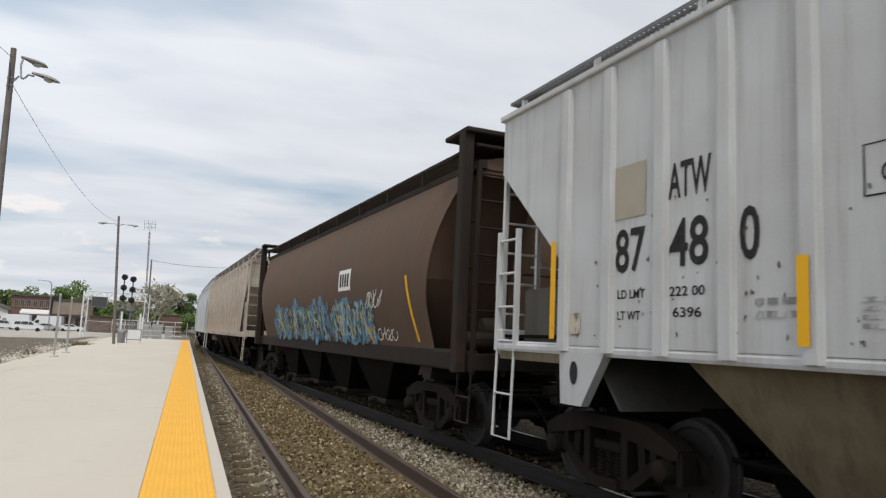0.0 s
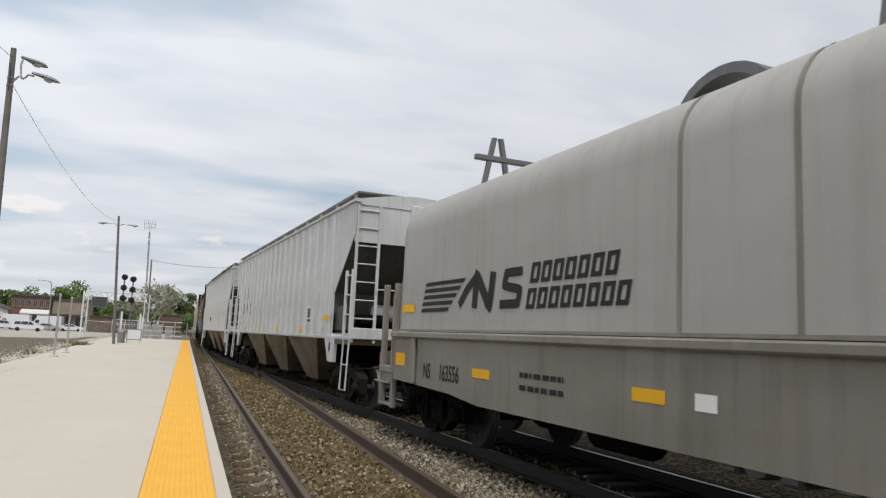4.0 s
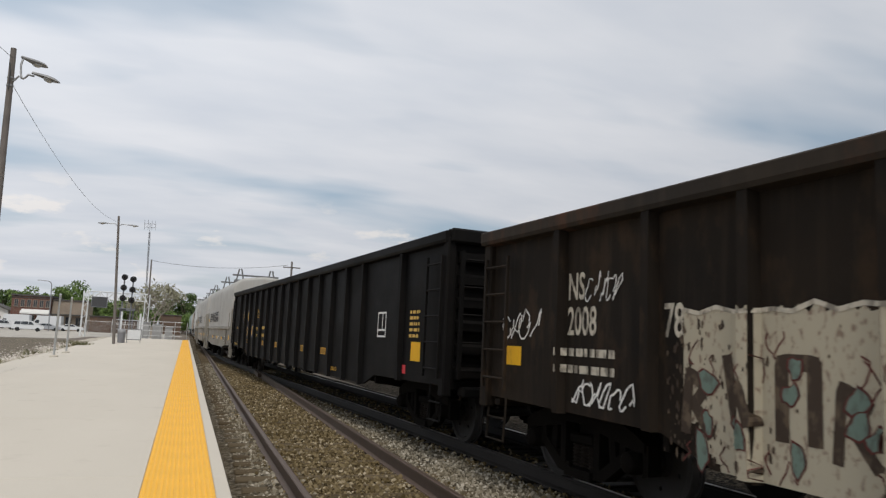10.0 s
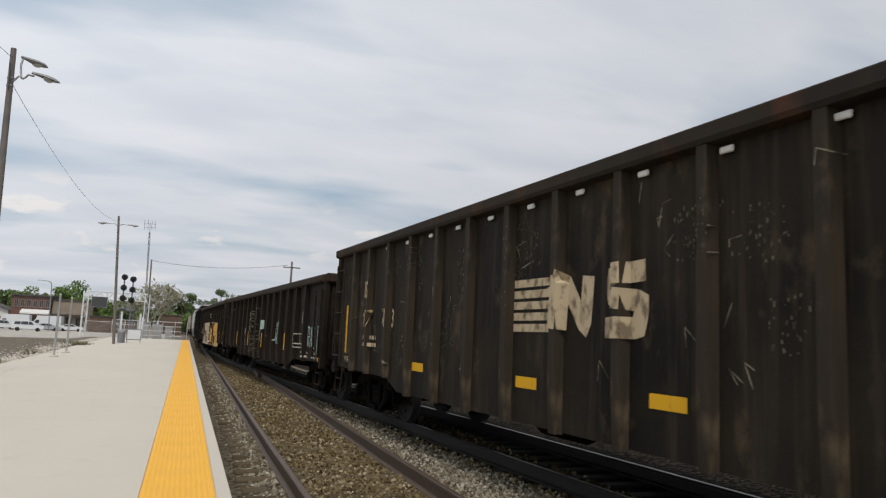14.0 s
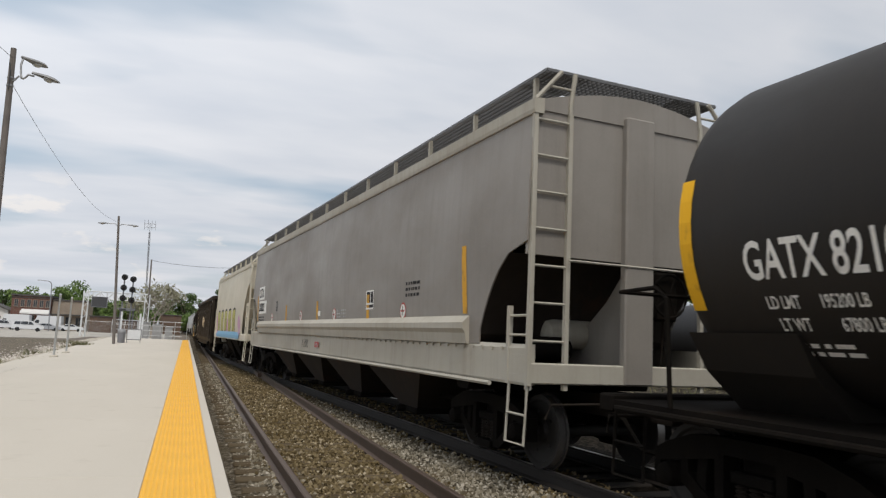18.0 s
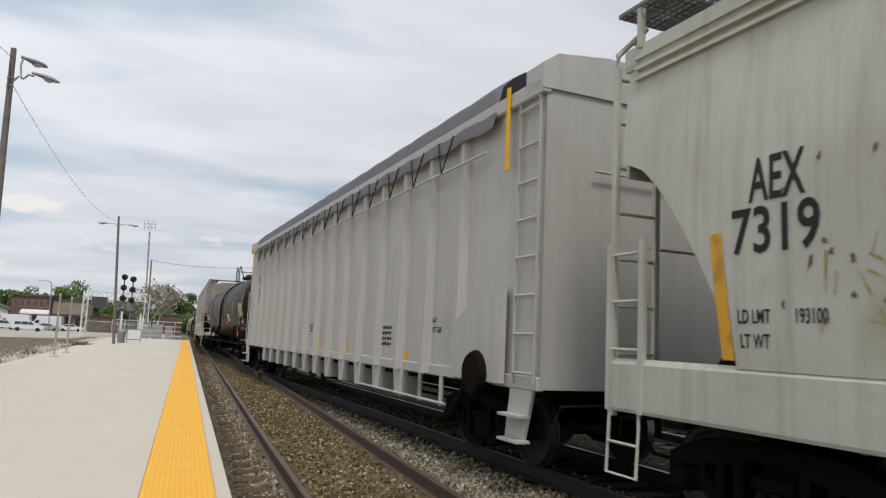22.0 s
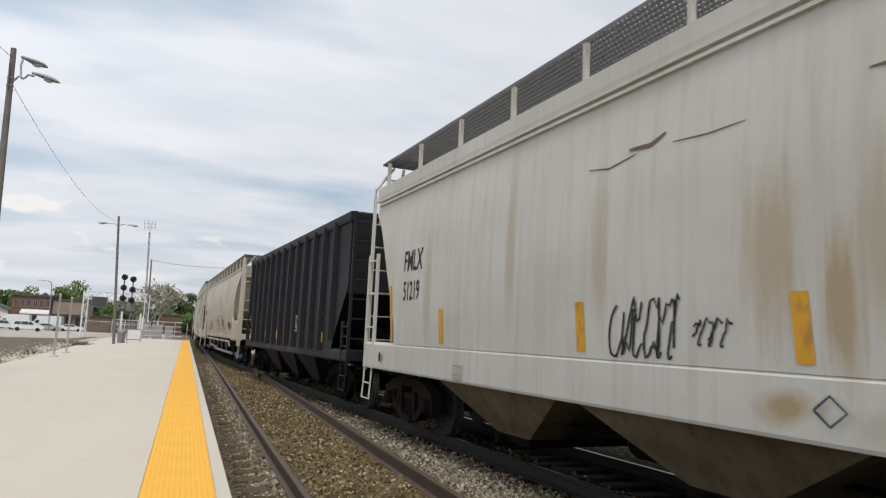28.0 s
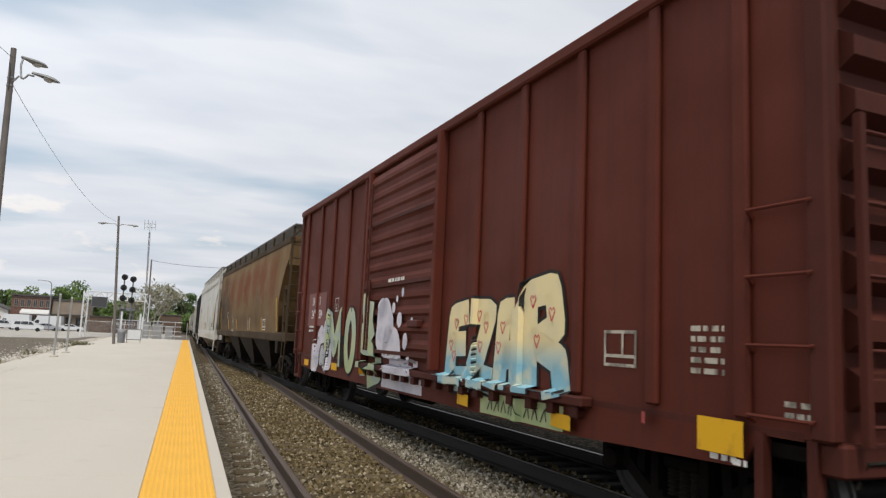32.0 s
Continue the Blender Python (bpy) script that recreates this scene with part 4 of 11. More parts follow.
def hopper(name, label, front, rear, mat, trim, sill=(1.0, 1.45), eave=4.3, peak=4.55, w0=1.55, w1=1.50, belly=0.05, cutd=1.3, cut_top=3.4, cut_low=1.6, power=0.6,
           bays=3, inset=2.0, kind="dark", walk_z=0.42, walk_x=(-1.35, -0.72), walk_mat=None, walk_pitch=0.07, walk_posts=10, eave_band=0.14, under=None, bay_mat=None, ribs=0, roof=True, sill_in=0.12, bay_w=1.0, ladder_top=True, chord=None, rib_first=0.72, rib_last=0.72, bay_len=0.38, end_fill=0.0, rib_d=0.10, rib_w=0.17, slope_mat=None, e0=0.22, lad=(0.03, 0.05)):
    """A covered hopper car."""
    car, L, tc = begin_car(name, label, front, rear, inset, kind)
    H = L / 2
    under = under or M["black_iron"]
    bay_mat = bay_mat or under

    def half(z):
        if z >= cut_top:
            return H - e0
        f = min(1.0, (cut_top - z) / (cut_top - cut_low)) ** power
        return H - e0 - cutd * f

    def wid(z):
        return rounded(z, sill[1], eave, w0, w1, belly)
    zs = sorted(set([sill[1] - 0.02] + [sill[1] + (eave - sill[1]) * i / 16 for i in range(1, 17)] + [cut_top, cut_top - 0.12, cut_top - 0.3]))
    rows = [(wid(z), z) for z in zs]
    for s in (-1, 1):
        part("side_sheet", sheet(rows, half, 14, s), mat, car, smooth=30)
    # side sill
    for s in (-1, 1):
        bm = bmesh.new()
        xo, xi = w0 - 0.004, w0 - sill_in
        prism(bm, [(s * xi, sill[0]), (s * xo, sill[0]), (s * (xo + 0.01), sill[0] + 0.03), (s * (xo + 0.01), sill[1] - 0.05), (s * (xo - 0.02), sill[1]), (s * xi, sill[1])], -H + 0.06, H - 0.06)
        part("side_sill", bm, trim, car)
    # eave rail and roof
    for s in (-1, 1):
        bm = bmesh.new()
        xo = w1 + 0.045
        prism(bm, [(s * (xo - 0.14), eave - eave_band), (s * (xo - 0.01), eave - eave_band), (s * xo, eave - eave_band * 0.7), (s * xo, eave + 0.015), (s * (xo - 0.14), eave + 0.03)], -H + e0 - 0.05, H - e0 + 0.05)
        part("eave_rail", bm, chord or trim, car)
    if roof:
        bm = bmesh.new()
        arc = [(-w1 - 0.02 + (2 * w1 + 0.04) * i / 10, eave + 0.01 + (peak - eave) * math.sin(math.pi * i / 10)) for i in range(11)]
        prism(bm, arc + [(w1 - 0.1, eave - 0.1), (-w1 + 0.1, eave - 0.1)], -H + e0, H - e0)
        rf = part("roof", bm, mat, car, smooth=40)
        for i in range(max(2, bays + 1)):
            y = -H + L * (i + 0.5) / (bays + 1)
            bm = bmesh.new()
            bevelled(bm, -0.45, 0.45, y - 0.75, y + 0.75, peak - 0.03, peak + 0.09, 0.04, 1)
            part("hatch_cover", bm, trim, rf)
    # ends: upper wall, slope sheet, end frame
    for s in (1, -1):
        ye = s * (H - e0 - 0.02)
        bm = bmesh.new()
        prism(bm, [(-wid(cut_top) + 0.02, cut_top - 0.15), (wid(cut_top) - 0.02, cut_top - 0.15), (w1 - 0.01, eave), (0.6, peak - 0.03), (-0.6, peak - 0.03), (-w1 + 0.01, eave)], min(ye, ye - s * 0.04), max(ye, ye - s * 0.04))
        part("end_wall", bm, mat, car)
        bm = bmesh.new()
        y2 = s * (H - e0 - cutd - 0.9)
        rows_, zt_ = [], cut_top - 0.1
        for k in range(13):
            z = zt_ + (0.95 - zt_) * k / 12
            ys = min(half(max(z, sill[1])) - 0.015, H - e0 - 0.03 - (cutd + 0.85) * k / 12)
            ww = wid(min(max(z, sill[1]), eave)) - 0.012 if z > sill[1] else w0 - 0.14
            rows_.append([bm.verts.new((sx * ww, s * (ys - dy), z)) for sx, dy in ((-1, 0), (1, 0), (1, 0.05), (-1, 0.05))])
        for a, b in zip(rows_, rows_[1:]):
            for k in range(4):
                bm.faces.new((a[k], a[(k + 1) % 4], b[(k + 1) % 4], b[k]))
        bm.faces.new(rows_[0])
        bm.faces.new(rows_[-1][::-1])
        # slope_mat, where given, holds the recess shade in its colour
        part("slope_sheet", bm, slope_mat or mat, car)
        # vertical stiffener below the slope and end posts
        bm = bmesh.new()
        prism(bm, [(ye - s * 0.1, 1.2), (ye - s * 0.1, cut_top - 0.2), (ye - s * 0.5, cut_top - 0.62), (y2 + s * 0.3, 1.2)], -0.06, 0.06, "x")
        bevelled(bm, -0.22, 0.22, min(ye - s * 0.02, ye + s * 0.1), max(ye - s * 0.02, ye + s * 0.1), 1.1, eave, 0.02, 1)
        part("end_post", bm, mat, car)
        bm = bmesh.new()
        bevelled(bm, -w0, w0, min(s * (H - 0.14), s * H), max(s * (H - 0.14), s * H), sill[0] + 0.02, sill[0] + 0.26, 0.015, 1)
        part("end_sill", bm, trim, car)
        bm = bmesh.new()
        box(bm, -w0 + 0.05, w0 - 0.05, min(s * (H - 1.7), s * (H - 0.14)), max(s * (H - 1.7), s * (H - 0.14)), sill[0] + 0.16, sill[0] + 0.2)
        part("end_deck", bm, under, car)
        if end_fill:
            for x in (-1.36, 1.36):
                bm = bmesh.new()
                box(bm, x - 0.02, x + 0.02, min(s * (H - 0.55), s * (H - 1.9)), max(s * (H - 0.55), s * (H - 1.9)), sill[1] - 0.1, end_fill)
                part("shear_plate", bm, slope_mat or mat, car)
        # brake gear on the deck
        bm = bmesh.new()
        lathe(bm, [(0.0, -0.32), (0.13, -0.3), (0.16, -0.22), (0.16, 0.22), (0.13, 0.3), (0.0, 0.32)], "x", 12, (-0.7, s * (H - 0.95), sill[0] + 0.42))
        part("brake_cylinder", bm, under, car, smooth=40)
        # ladders at the platform side and the far side
        zt = eave + (walk_z if ladder_top and roof else 0.0)
        for sx in (-1, 1):
            xx = sx * (w0 - lad[0])
            xi = sx * (w0 - lad[0] - 0.49)
            ldr = ladder(car, (xx, s * (H - lad[1])), (xi, s * (H - lad[1])), sill[0] - 0.05, eave - 0.1, 8, trim)
            if zt > eave + 0.25:
                # the stiles bend in over the eave up to the running board
                for xa, xb in ((xx, sx * (abs(xi) + 0.14)), (xi, sx * (abs(xi) - 0.06))):
                    bm = bmesh.new()
                    tube(bm, [(xa, s * (H - lad[1]), eave - 0.14), (xa, s * (H - lad[1]), eave + 0.02), (xb, s * (H - lad[1]), zt)], 0.03, 6)
                    part("stile_bend", bm, trim, ldr)
                bm = bmesh.new()
                tube(bm, [(sx * (abs(xx) - 0.2), s * (H - lad[1]), (eave + zt) / 2), (xi, s * (H - lad[1]), (eave + zt) / 2)], 0.016, 6)
                part("rung", bm, trim, ldr)
            if sx < 0:
                xo = -w0 + 0.01
                ladder(car, (xo, s * (H - lad[1] + 0.03)), (xo, s * (H - lad[1] - 0.43)), sill[0], cut_top - 0.75, 4, trim, name="side_ladder")
                step_iron(car, xo, s * (H - lad[1] + 0.02), s, 0.42, sill[0], trim)
        bm = bmesh.new()
        tube(bm, [(-w0 + 0.5, s * (H + 0.02), 2.55), (w0 - 0.5, s * (H + 0.02), 2.55)], 0.016)
        part("grab_iron", bm, trim, car)
        if s < 0:
            # hand brake on the rear end
            bm = bmesh.new()
            yw, zw = s * (H - 0.02), sill[0] + 1.15
            ring = [(0.5 + 0.27 * math.cos(a * math.pi / 10), yw, zw + 0.27 * math.sin(a * math.pi / 10)) for a in range(21)]
            tube(bm, ring, 0.016, 6)
            for a in range(5):
                tube(bm, [(0.5, yw, zw), (0.5 + 0.27 * math.cos(a * 1.2566), yw, zw + 0.27 * math.sin(a * 1.2566))], 0.011, 5)
            part("brake_wheel", bm, M["black_iron"], car)
            bm = bmesh.new()
            bevelled(bm, 0.32, 0.68, yw + 0.05, yw + 0.2, zw - 0.32, zw + 0.3, 0.03, 1)
            tube(bm, [(0.5, yw + 0.12, zw - 0.3), (0.45, yw + 0.12, sill[0])], 0.012, 5)
            part("brake_housing", bm, under, car)
            bm = bmesh.new()
            lathe(bm, [(0.0, -0.5), (0.17, -0.46), (0.2, -0.36), (0.2, 0.36), (0.17, 0.46), (0.0, 0.5)], "x", 14, (-0.15, s * (H - 1.15), sill[0] + 0.62))
            part("air_tank", bm, trim, car, smooth=40)
    # body bolster ends over the trucks
    for s in (1, -1):
        bm = bmesh.new()
        y = s * tc
        prism(bm, [(y - 0.25, sill[0] + 0.02), (y + 0.25, sill[0] + 0.02), (y + 0.15, 0.92), (y - 0.15, 0.92)], -w0 + 0.05, w0 - 0.05, "x")
        part("body_bolster", bm, under, car)
    # outlet bays
    span = 2 * (tc - 1.6)
    for i in range(bays):
        yc = -span / 2 + span * (i + 0.5) / bays
        hy = span / bays * 0.5 - 0.08
        bm = bmesh.new()
        zt = sill[0] + 0.05
        top = [(-w0 + 0.1, yc - hy), (w0 - 0.1, yc - hy), (w0 - 0.1, yc + hy), (-w0 + 0.1, yc + hy)]
        bot = [(-bay_w, yc - bay_len), (bay_w, yc - bay_len), (bay_w, yc + bay_len), (-bay_w, yc + bay_len)]
        a = [bm.verts.new((x, y, zt)) for x, y in top]
        b = [bm.verts.new((x, y, 0.34)) for x, y in bot]
        for k in range(4):
            bm.faces.new((a[k], a[(k + 1) % 4], b[(k + 1) % 4], b[k]))
        bm.faces.new(a)
        bm.faces.new(b[::-1])
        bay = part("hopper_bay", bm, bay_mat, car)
        bm = bmesh.new()
        bevelled(bm, -bay_w - 0.05, bay_w + 0.05, yc - bay_len - 0.06, yc + bay_len + 0.06, 0.26, 0.36, 0.02, 1)
        tube(bm, [(-bay_w - 0.2, yc + 0.1, 0.31), (-bay_w + 0.1, yc + 0.1, 0.31)], 0.05, 8)
        part("outlet_gate", bm, under, bay)
    # running boards
    if roof:
        wm = walk_mat or M["galvanised"]
        zw = eave + walk_z
        for a, b in (walk_x, (-walk_x[1], -walk_x[0])):
            grating(car, a, b, -H + 0.1, H - 0.1, zw, wm, walk_pitch)
        for s in (-1, 1):
            grating(car, walk_x[0], -walk_x[0], min(s * (H - 0.75), s * (H - 0.1)), max(s * (H - 0.75), s * (H - 0.1)), zw, wm, walk_pitch)
        bm = bmesh.new()
        box(bm, -0.03, 0.03, -0.025, 0.025, 0, walk_z + 0.05)
        proto = None
        for i in range(walk_posts):
            y = -H + 0.4 + (L - 0.8) * i / (walk_posts - 1)
            m = pose(walk_x[0] + 0.03, y, eave - 0.02)
            if proto is None:
                proto = part("walk_bracket", bm, trim, car)
                proto.matrix_basis = m
            else:
                share("walk_bracket", proto, car, m)
    # pressed ribs
    if ribs:
        for s in (-1, 1):
            proto = None
            for i in range(ribs):
                t = (i + 0.5) / ribs
                y = H - rib_first - (L - rib_first - rib_last) * i / (ribs - 1)
                low = cut_top - ((H - e0 - 0.1 - abs(y)) / cutd) ** (1 / power) * (cut_top - cut_low) if H - e0 - 0.1 - abs(y) < cutd else sill[1] - 0.08
                low = max(low, sill[1] - 0.08)
                if low > sill[1] or proto is None or low != proto[1]:
                    bm = bmesh.new()
                    a, b = wid(low), wid(eave)
                    q = []
                    for z, w in ((low, a), (eave - 0.1, b)):
                        q.append([bm.verts.new((s * (w + d), o, z)) for o, d in ((-rib_w / 2, -0.03), (-rib_w / 2 + 0.035, rib_d), (rib_w / 2 - 0.035, rib_d), (rib_w / 2, -0.03))])
                    for k in range(3):
                        bm.faces.new((q[0][k], q[0][k + 1], q[1][k + 1], q[1][k]))
                    bm.faces.new((q[0][3], q[0][0], q[1][0], q[1][3]))
                    bm.faces.new(q[0][::-1])
                    bm.faces.new(q[1])
                    o = part("rib", bm, mat, car)
                    proto = (o, low)
                else:
                    o = share("rib", proto[0], car)
                o.location.y = y

    def surf(y, z):
        x = -wid(min(max(z, sill[1]), eave)) if z > sill[1] else -(w0 + 0.03)
        if ribs:
            sp = (L - rib_first - rib_last) / (ribs - 1)
            r = abs((H - rib_first - y + sp / 2) % sp - sp / 2)
            if r < rib_w / 2:
                x -= rib_d + 0.004
        return x
    return car, H, tc, surf


def yellow_bars(car, surf, ys, z0, z1, mat, w=0.16, skew=0.0, label="yellow reflective stripe"):
    for y in ys:
        decal(car, "reflector", y + w / 2, y - w / 2, z0, z1, surf, mat, skew=skew, n=5, label=label)


def plate_box(car, surf, y, z, w, h, mat, dark=None, t=0.03, cross=True):
    """A small framed data panel."""
    for a, b, c, d in ((0, w, 0, t), (0, w, h - t, h), (0, t, t, h - t), (w - t, w, t, h - t), (w * 0.55, w * 0.55 + t, h * 0.25, h - t), (t, w - t, h * 0.25, h * 0.25 + t))[:6 if cross else 4]:
        decal(car, "data_panel", y - a, y - b, z + c, z + d, surf, mat, out=0.009, n=1)
    if dark:
        decal(car, "data_panel_field", y, y - w, z, z + h, surf, dark, out=0.005, n=2)


def coil_car(number, front, rear, end_mark, second):
    car, L, tc = begin_car("coil_car", "grey steel-coil car with a rounded hood, number " + number, front + 0.75, rear - 0.75, (1.75, 2.2), "dark", 0.5)
    H = (front - rear) / 2          # frame half length
    E = L / 2                       # over the end platforms
    g, fr = P["ns_grey"], P["ns_frame"]
    W = 1.5
    # deep fish-bellied side sills with a top flange
    for s in (-1, 1):
        bm = bmesh.new()
        prism(bm, [(-H, 1.62), (-H, 0.86), (-H + 2.3, 0.80), (-H + 3.2, 0.72), (H - 3.2, 0.72), (H - 2.3, 0.80), (H, 0.86), (H, 1.62)], s * (W - 0.06), s * W, "x")
        ss = part("side_sill", bm, fr, car)
        bm = bmesh.new()
        bevelled(bm, min(s * (W - 0.2), s * (W + 0.07)), max(s * (W - 0.2), s * (W + 0.07)), -H - 0.05, H + 0.05, 1.56, 1.66, 0.02, 1)
        part("sill_flange", bm, fr, ss)
        for yy in (-H + 1.3, H - 0.95):
            bm = bmesh.new()
            bevelled(bm, min(s * W, s * (W + 0.06)), max(s * W, s * (W + 0.06)), yy - 0.1, yy + 0.1, 0.84, 1.57, 0.02, 1)
            part("sill_stiffener", bm, fr, ss)
    bm = bmesh.new()
    box(bm, -W + 0.06, W - 0.06, -H, H, 1.0, 1.1)
    part("floor", bm, M["black_iron"], car)
    # hood: rounded section, softened at its ends
    hw, z0, z1, hh = 1.47, 1.67, 4.05, H - 0.06
    sec = [(-hw, z0), (-hw, z0 + 0.9)]
    for i in range(0, 9):
        a = math.pi / 2 * i / 8
        sec.append((-hw + 0.62 * (1 - math.cos(a)), z1 - 0.72 + 0.62 * math.sin(a)))
    for i in range(1, 6):
        t = i / 6
        sec.append((-hw + 0.62 + (hw - 0.62) * t, z1 - 0.10 + 0.10 * math.sin(math.pi / 2 * t)))
    full = sec + [(0, z1)] + [(-x, z) for x, z in reversed(sec)]
    bm = bmesh.new()
    rings = []
    for y, k in ((-hh, 0.94), (-hh + 0.02, 0.965), (-hh + 0.07, 0.985), (-hh + 0.16, 1.0), (-hh * 0.5, 1.0), (0, 1.0), (hh * 0.5, 1.0), (hh - 0.16, 1.0), (hh - 0.07, 0.985), (hh - 0.02, 0.965), (hh, 0.94)):
        rings.append([bm.verts.new((x * (1 - (1 - k) * 0.8), y, z0 + (z - z0) * k)) for x, z in full])
    n = len(full)
    for a, b in zip(rings, rings[1:]):
        for i in range(n - 1):
            bm.faces.new((a[i], a[i + 1], b[i + 1], b[i]))
    bm.faces.new(rings[0])
    bm.faces.new(rings[-1][::-1])
    hood = part("hood", bm, g, car, smooth=35)
    bm = bmesh.new()
    for s in (-1, 1):
        box(bm, min(s * (hw - 0.02), s * (hw + 0.02)), max(s * (hw - 0.02), s * (hw + 0.02)), -hh, hh, z0, z0 + 0.035)
        box(bm, -hw + 0.09, hw - 0.09, min(s * hh, s * (hh + 0.006)), max(s * hh, s * (hh + 0.006)), z0 + 1.1, z0 + 1.112)
    part("hood_seam", bm, P["ns_frame"], hood)
    for yy in (H - 6.9, H - 8.1):
        bm = bmesh.new()
        band = [bm.verts.new((x * 1.004, yy + dy, z0 + (z - z0) * 1.002)) for dy in (-0.025, 0.025) for x, z in full]
        for i in range(n - 1):
            bm.faces.new((band[i], band[i + 1], band[n + i + 1], band[n + i]))
        part("hood_joint", bm, P["ns_frame"], hood, smooth=35)
    bm = bmesh.new()
    lathe(bm, [(0.0, -0.3), (0.14, -0.28), (0.16, -0.2), (0.16, 0.2), (0.14, 0.28), (0.0, 0.3)], "x", 12, (-1.1, H - 7.6, 0.78))
    for dy in (-0.28, 0.3):
        bevelled(bm, -1.35, -1.0, H - 7.6 + dy - 0.1, H - 7.6 + dy + 0.1, 0.62, 0.9, 0.03, 1)
    part("brake_valve", bm, M["galvanised"], car, smooth=40)
    # lifting frames and guard ring on the hood
    for yy in (H - 2.15, H - 8.45):
        bm = bmesh.new()
        for x in (-0.78, 0.78):
            for dx in (-0.22, 0.22):
                prism(bm, [(x - 0.035 + dx, z1 - 0.2), (x + 0.035 + dx, z1 - 0.2), (x + 0.035 + dx * 0.25, z1 + 0.62), (x - 0.035 + dx * 0.25, z1 + 0.62)], yy - 0.035, yy + 0.035)
        bevelled(bm, -1.15, 1.15, yy - 0.05, yy + 0.05, z1 + 0.25, z1 + 0.33, 0.01, 1)
        part("lifting_frame", bm, M["galvanised"], hood)
    bm = bmesh.new()
    if True:
        prism(bm, [(H - 6.75 + 0.6 * math.cos(math.pi * i / 12), z1 - 0.22 + 0.42 * math.sin(math.pi * i / 12)) for i in range(13)] + [(H - 6.75 + 0.48 * math.cos(math.pi * i / 12), z1 - 0.22 + 0.32 * math.sin(math.pi * i / 12)) for i in range(12, -1, -1)], -0.85, -0.60, "x")
    part("guard_ring", bm, M["galvanised"], hood)
    # end platforms, posts, rails, steps
    for s in (1, -1):
        bm = bmesh.new()
        bevelled(bm, -W, W, min(s * H, s * (E - 0.02)), max(s * H, s * (E - 0.02)), 0.94, 1.06, 0.015, 1)
        bevelled(bm, -W, W, min(s * (H - 0.03), s * (H + 0.06)), max(s * (H - 0.03), s * (H + 0.06)), 1.06, 1.64, 0.015, 1)
        plat = part("end_platform", bm, fr, car)
        bm = bmesh.new()
        bevelled(bm, -W, W, min(s * (E - 0.08), s * E), max(s * (E - 0.08), s * E), 0.90, 1.30, 0.015, 1)
        part("end_sill", bm, fr, plat)
        for x in (-W + 0.06, W - 0.06):
            for yy in (H + 0.12, E - 0.06):
                bm = bmesh.new()
                bevelled(bm, x - 0.05, x + 0.05, s * yy - 0.045, s * yy + 0.045, 0.35 if x < 0 else 0.9, 2.5, 0.012, 1)
                part("corner_post", bm, fr, plat)
        bm = bmesh.new()
        for z in (0.38,):
            bevelled(bm, -W, -W + 0.24, min(s * (H + 0.1), s * (E - 0.04)), max(s * (H + 0.1), s * (E - 0.04)), z, z + 0.04, 0.01, 1)
        part("step", bm, fr, plat)
        bm = bmesh.new()
        bevelled(bm, -W + 0.03, -W + 0.07, min(s * (H + 0.1), s * (E - 0.04)), max(s * (H + 0.1), s * (E - 0.04)), 0.78, 0.95, 0.008, 1)
        part("step", bm, fr, plat)
        bm = bmesh.new()
        tube(bm, [(-W + 0.04, s * E, 0.95), (-W + 0.04, s * E, 2.42), (-W + 0.14, s * E, 2.52), (W - 0.14, s * E, 2.52), (W - 0.04, s * E, 2.42), (W - 0.04, s * E, 1.0)] if end_mark == "CS32" else
             [(-W - 0.05, s * (H + 0.05), 0.78), (-W - 0.05, s * (E + 0.03), 0.78)], 0.02)
        if end_mark == "CS32":
            for x in (-0.75, 0.0, 0.75):
                tube(bm, [(x, s * E, 1.28), (x, s * E, 2.52)], 0.018)
        part("handrail", bm, fr, plat)
        bm = bmesh.new()
        tube(bm, [(-W - 0.05, s * (H - 0.02), 1.0), (-W - 0.05, s * (H - 0.02), 2.3), (-W, s * (H - 0.02), 2.36)], 0.016)
        part("grab_iron", bm, fr, plat)

    def side(y, z):
        return -W - 0.001

    def hs(y, z):
        return -hw - 0.004 if z < z1 - 0.72 else -(hw - 0.62 * (1 - math.cos(math.asin(min(1, (z - z1 + 0.72) / 0.62)))))
    # road mark: bars, a wedge and block letters as plain shapes
    B = M["black_letter"]
    for i in range(5):
        z = 1.97 + i * 0.1
        decal(car, "logo_bar", H - 1.08 - i * 0.035, H - 2.1 - i * 0.13, z, z + 0.06, hs, B, skew=-0.05, n=1)
    ribbon(car, "logo_wedge", [(H - 2.5, 2.05), (H - 2.72, 2.25), (H - 3.0, 2.42)], 0.12, hs, B, 0.008)
    ribbon(car, "logo_letter", [(H - 2.98, 2.0), (H - 3.02, 2.46), (H - 3.42, 2.0), (H - 3.5, 2.46)], 0.15, hs, B, 0.007)
    ribbon(car, "logo_letter", [(H - 4.25, 2.42), (H - 3.85, 2.42), (H - 3.8, 2.26), (H - 4.2, 2.2), (H - 4.15, 2.03), (H - 3.7, 2.03)], 0.11, hs, B, 0.007)
    for z, n, d0, d1 in ((2.26, 7, 4.42, 6.1), (1.96, 8, 4.34, 6.28)):
        for k in range(n):
            a = d0 + (d1 - d0) * k / n
            w = (d1 - d0) / n - 0.05
            for q0, q1, za, zb in ((0, 0.06, 0, 0.24), (w - 0.06, w, 0, 0.24), (0.06, w - 0.06, 0.19, 0.24), (0.06, w - 0.06, 0, 0.05)):
                decal(car, "logo_letter", H - a - q0 - za * 0.22, H - a - q1 - za * 0.22, z + za, z + zb, hs, B, skew=-0.22 * (zb - za), n=1)
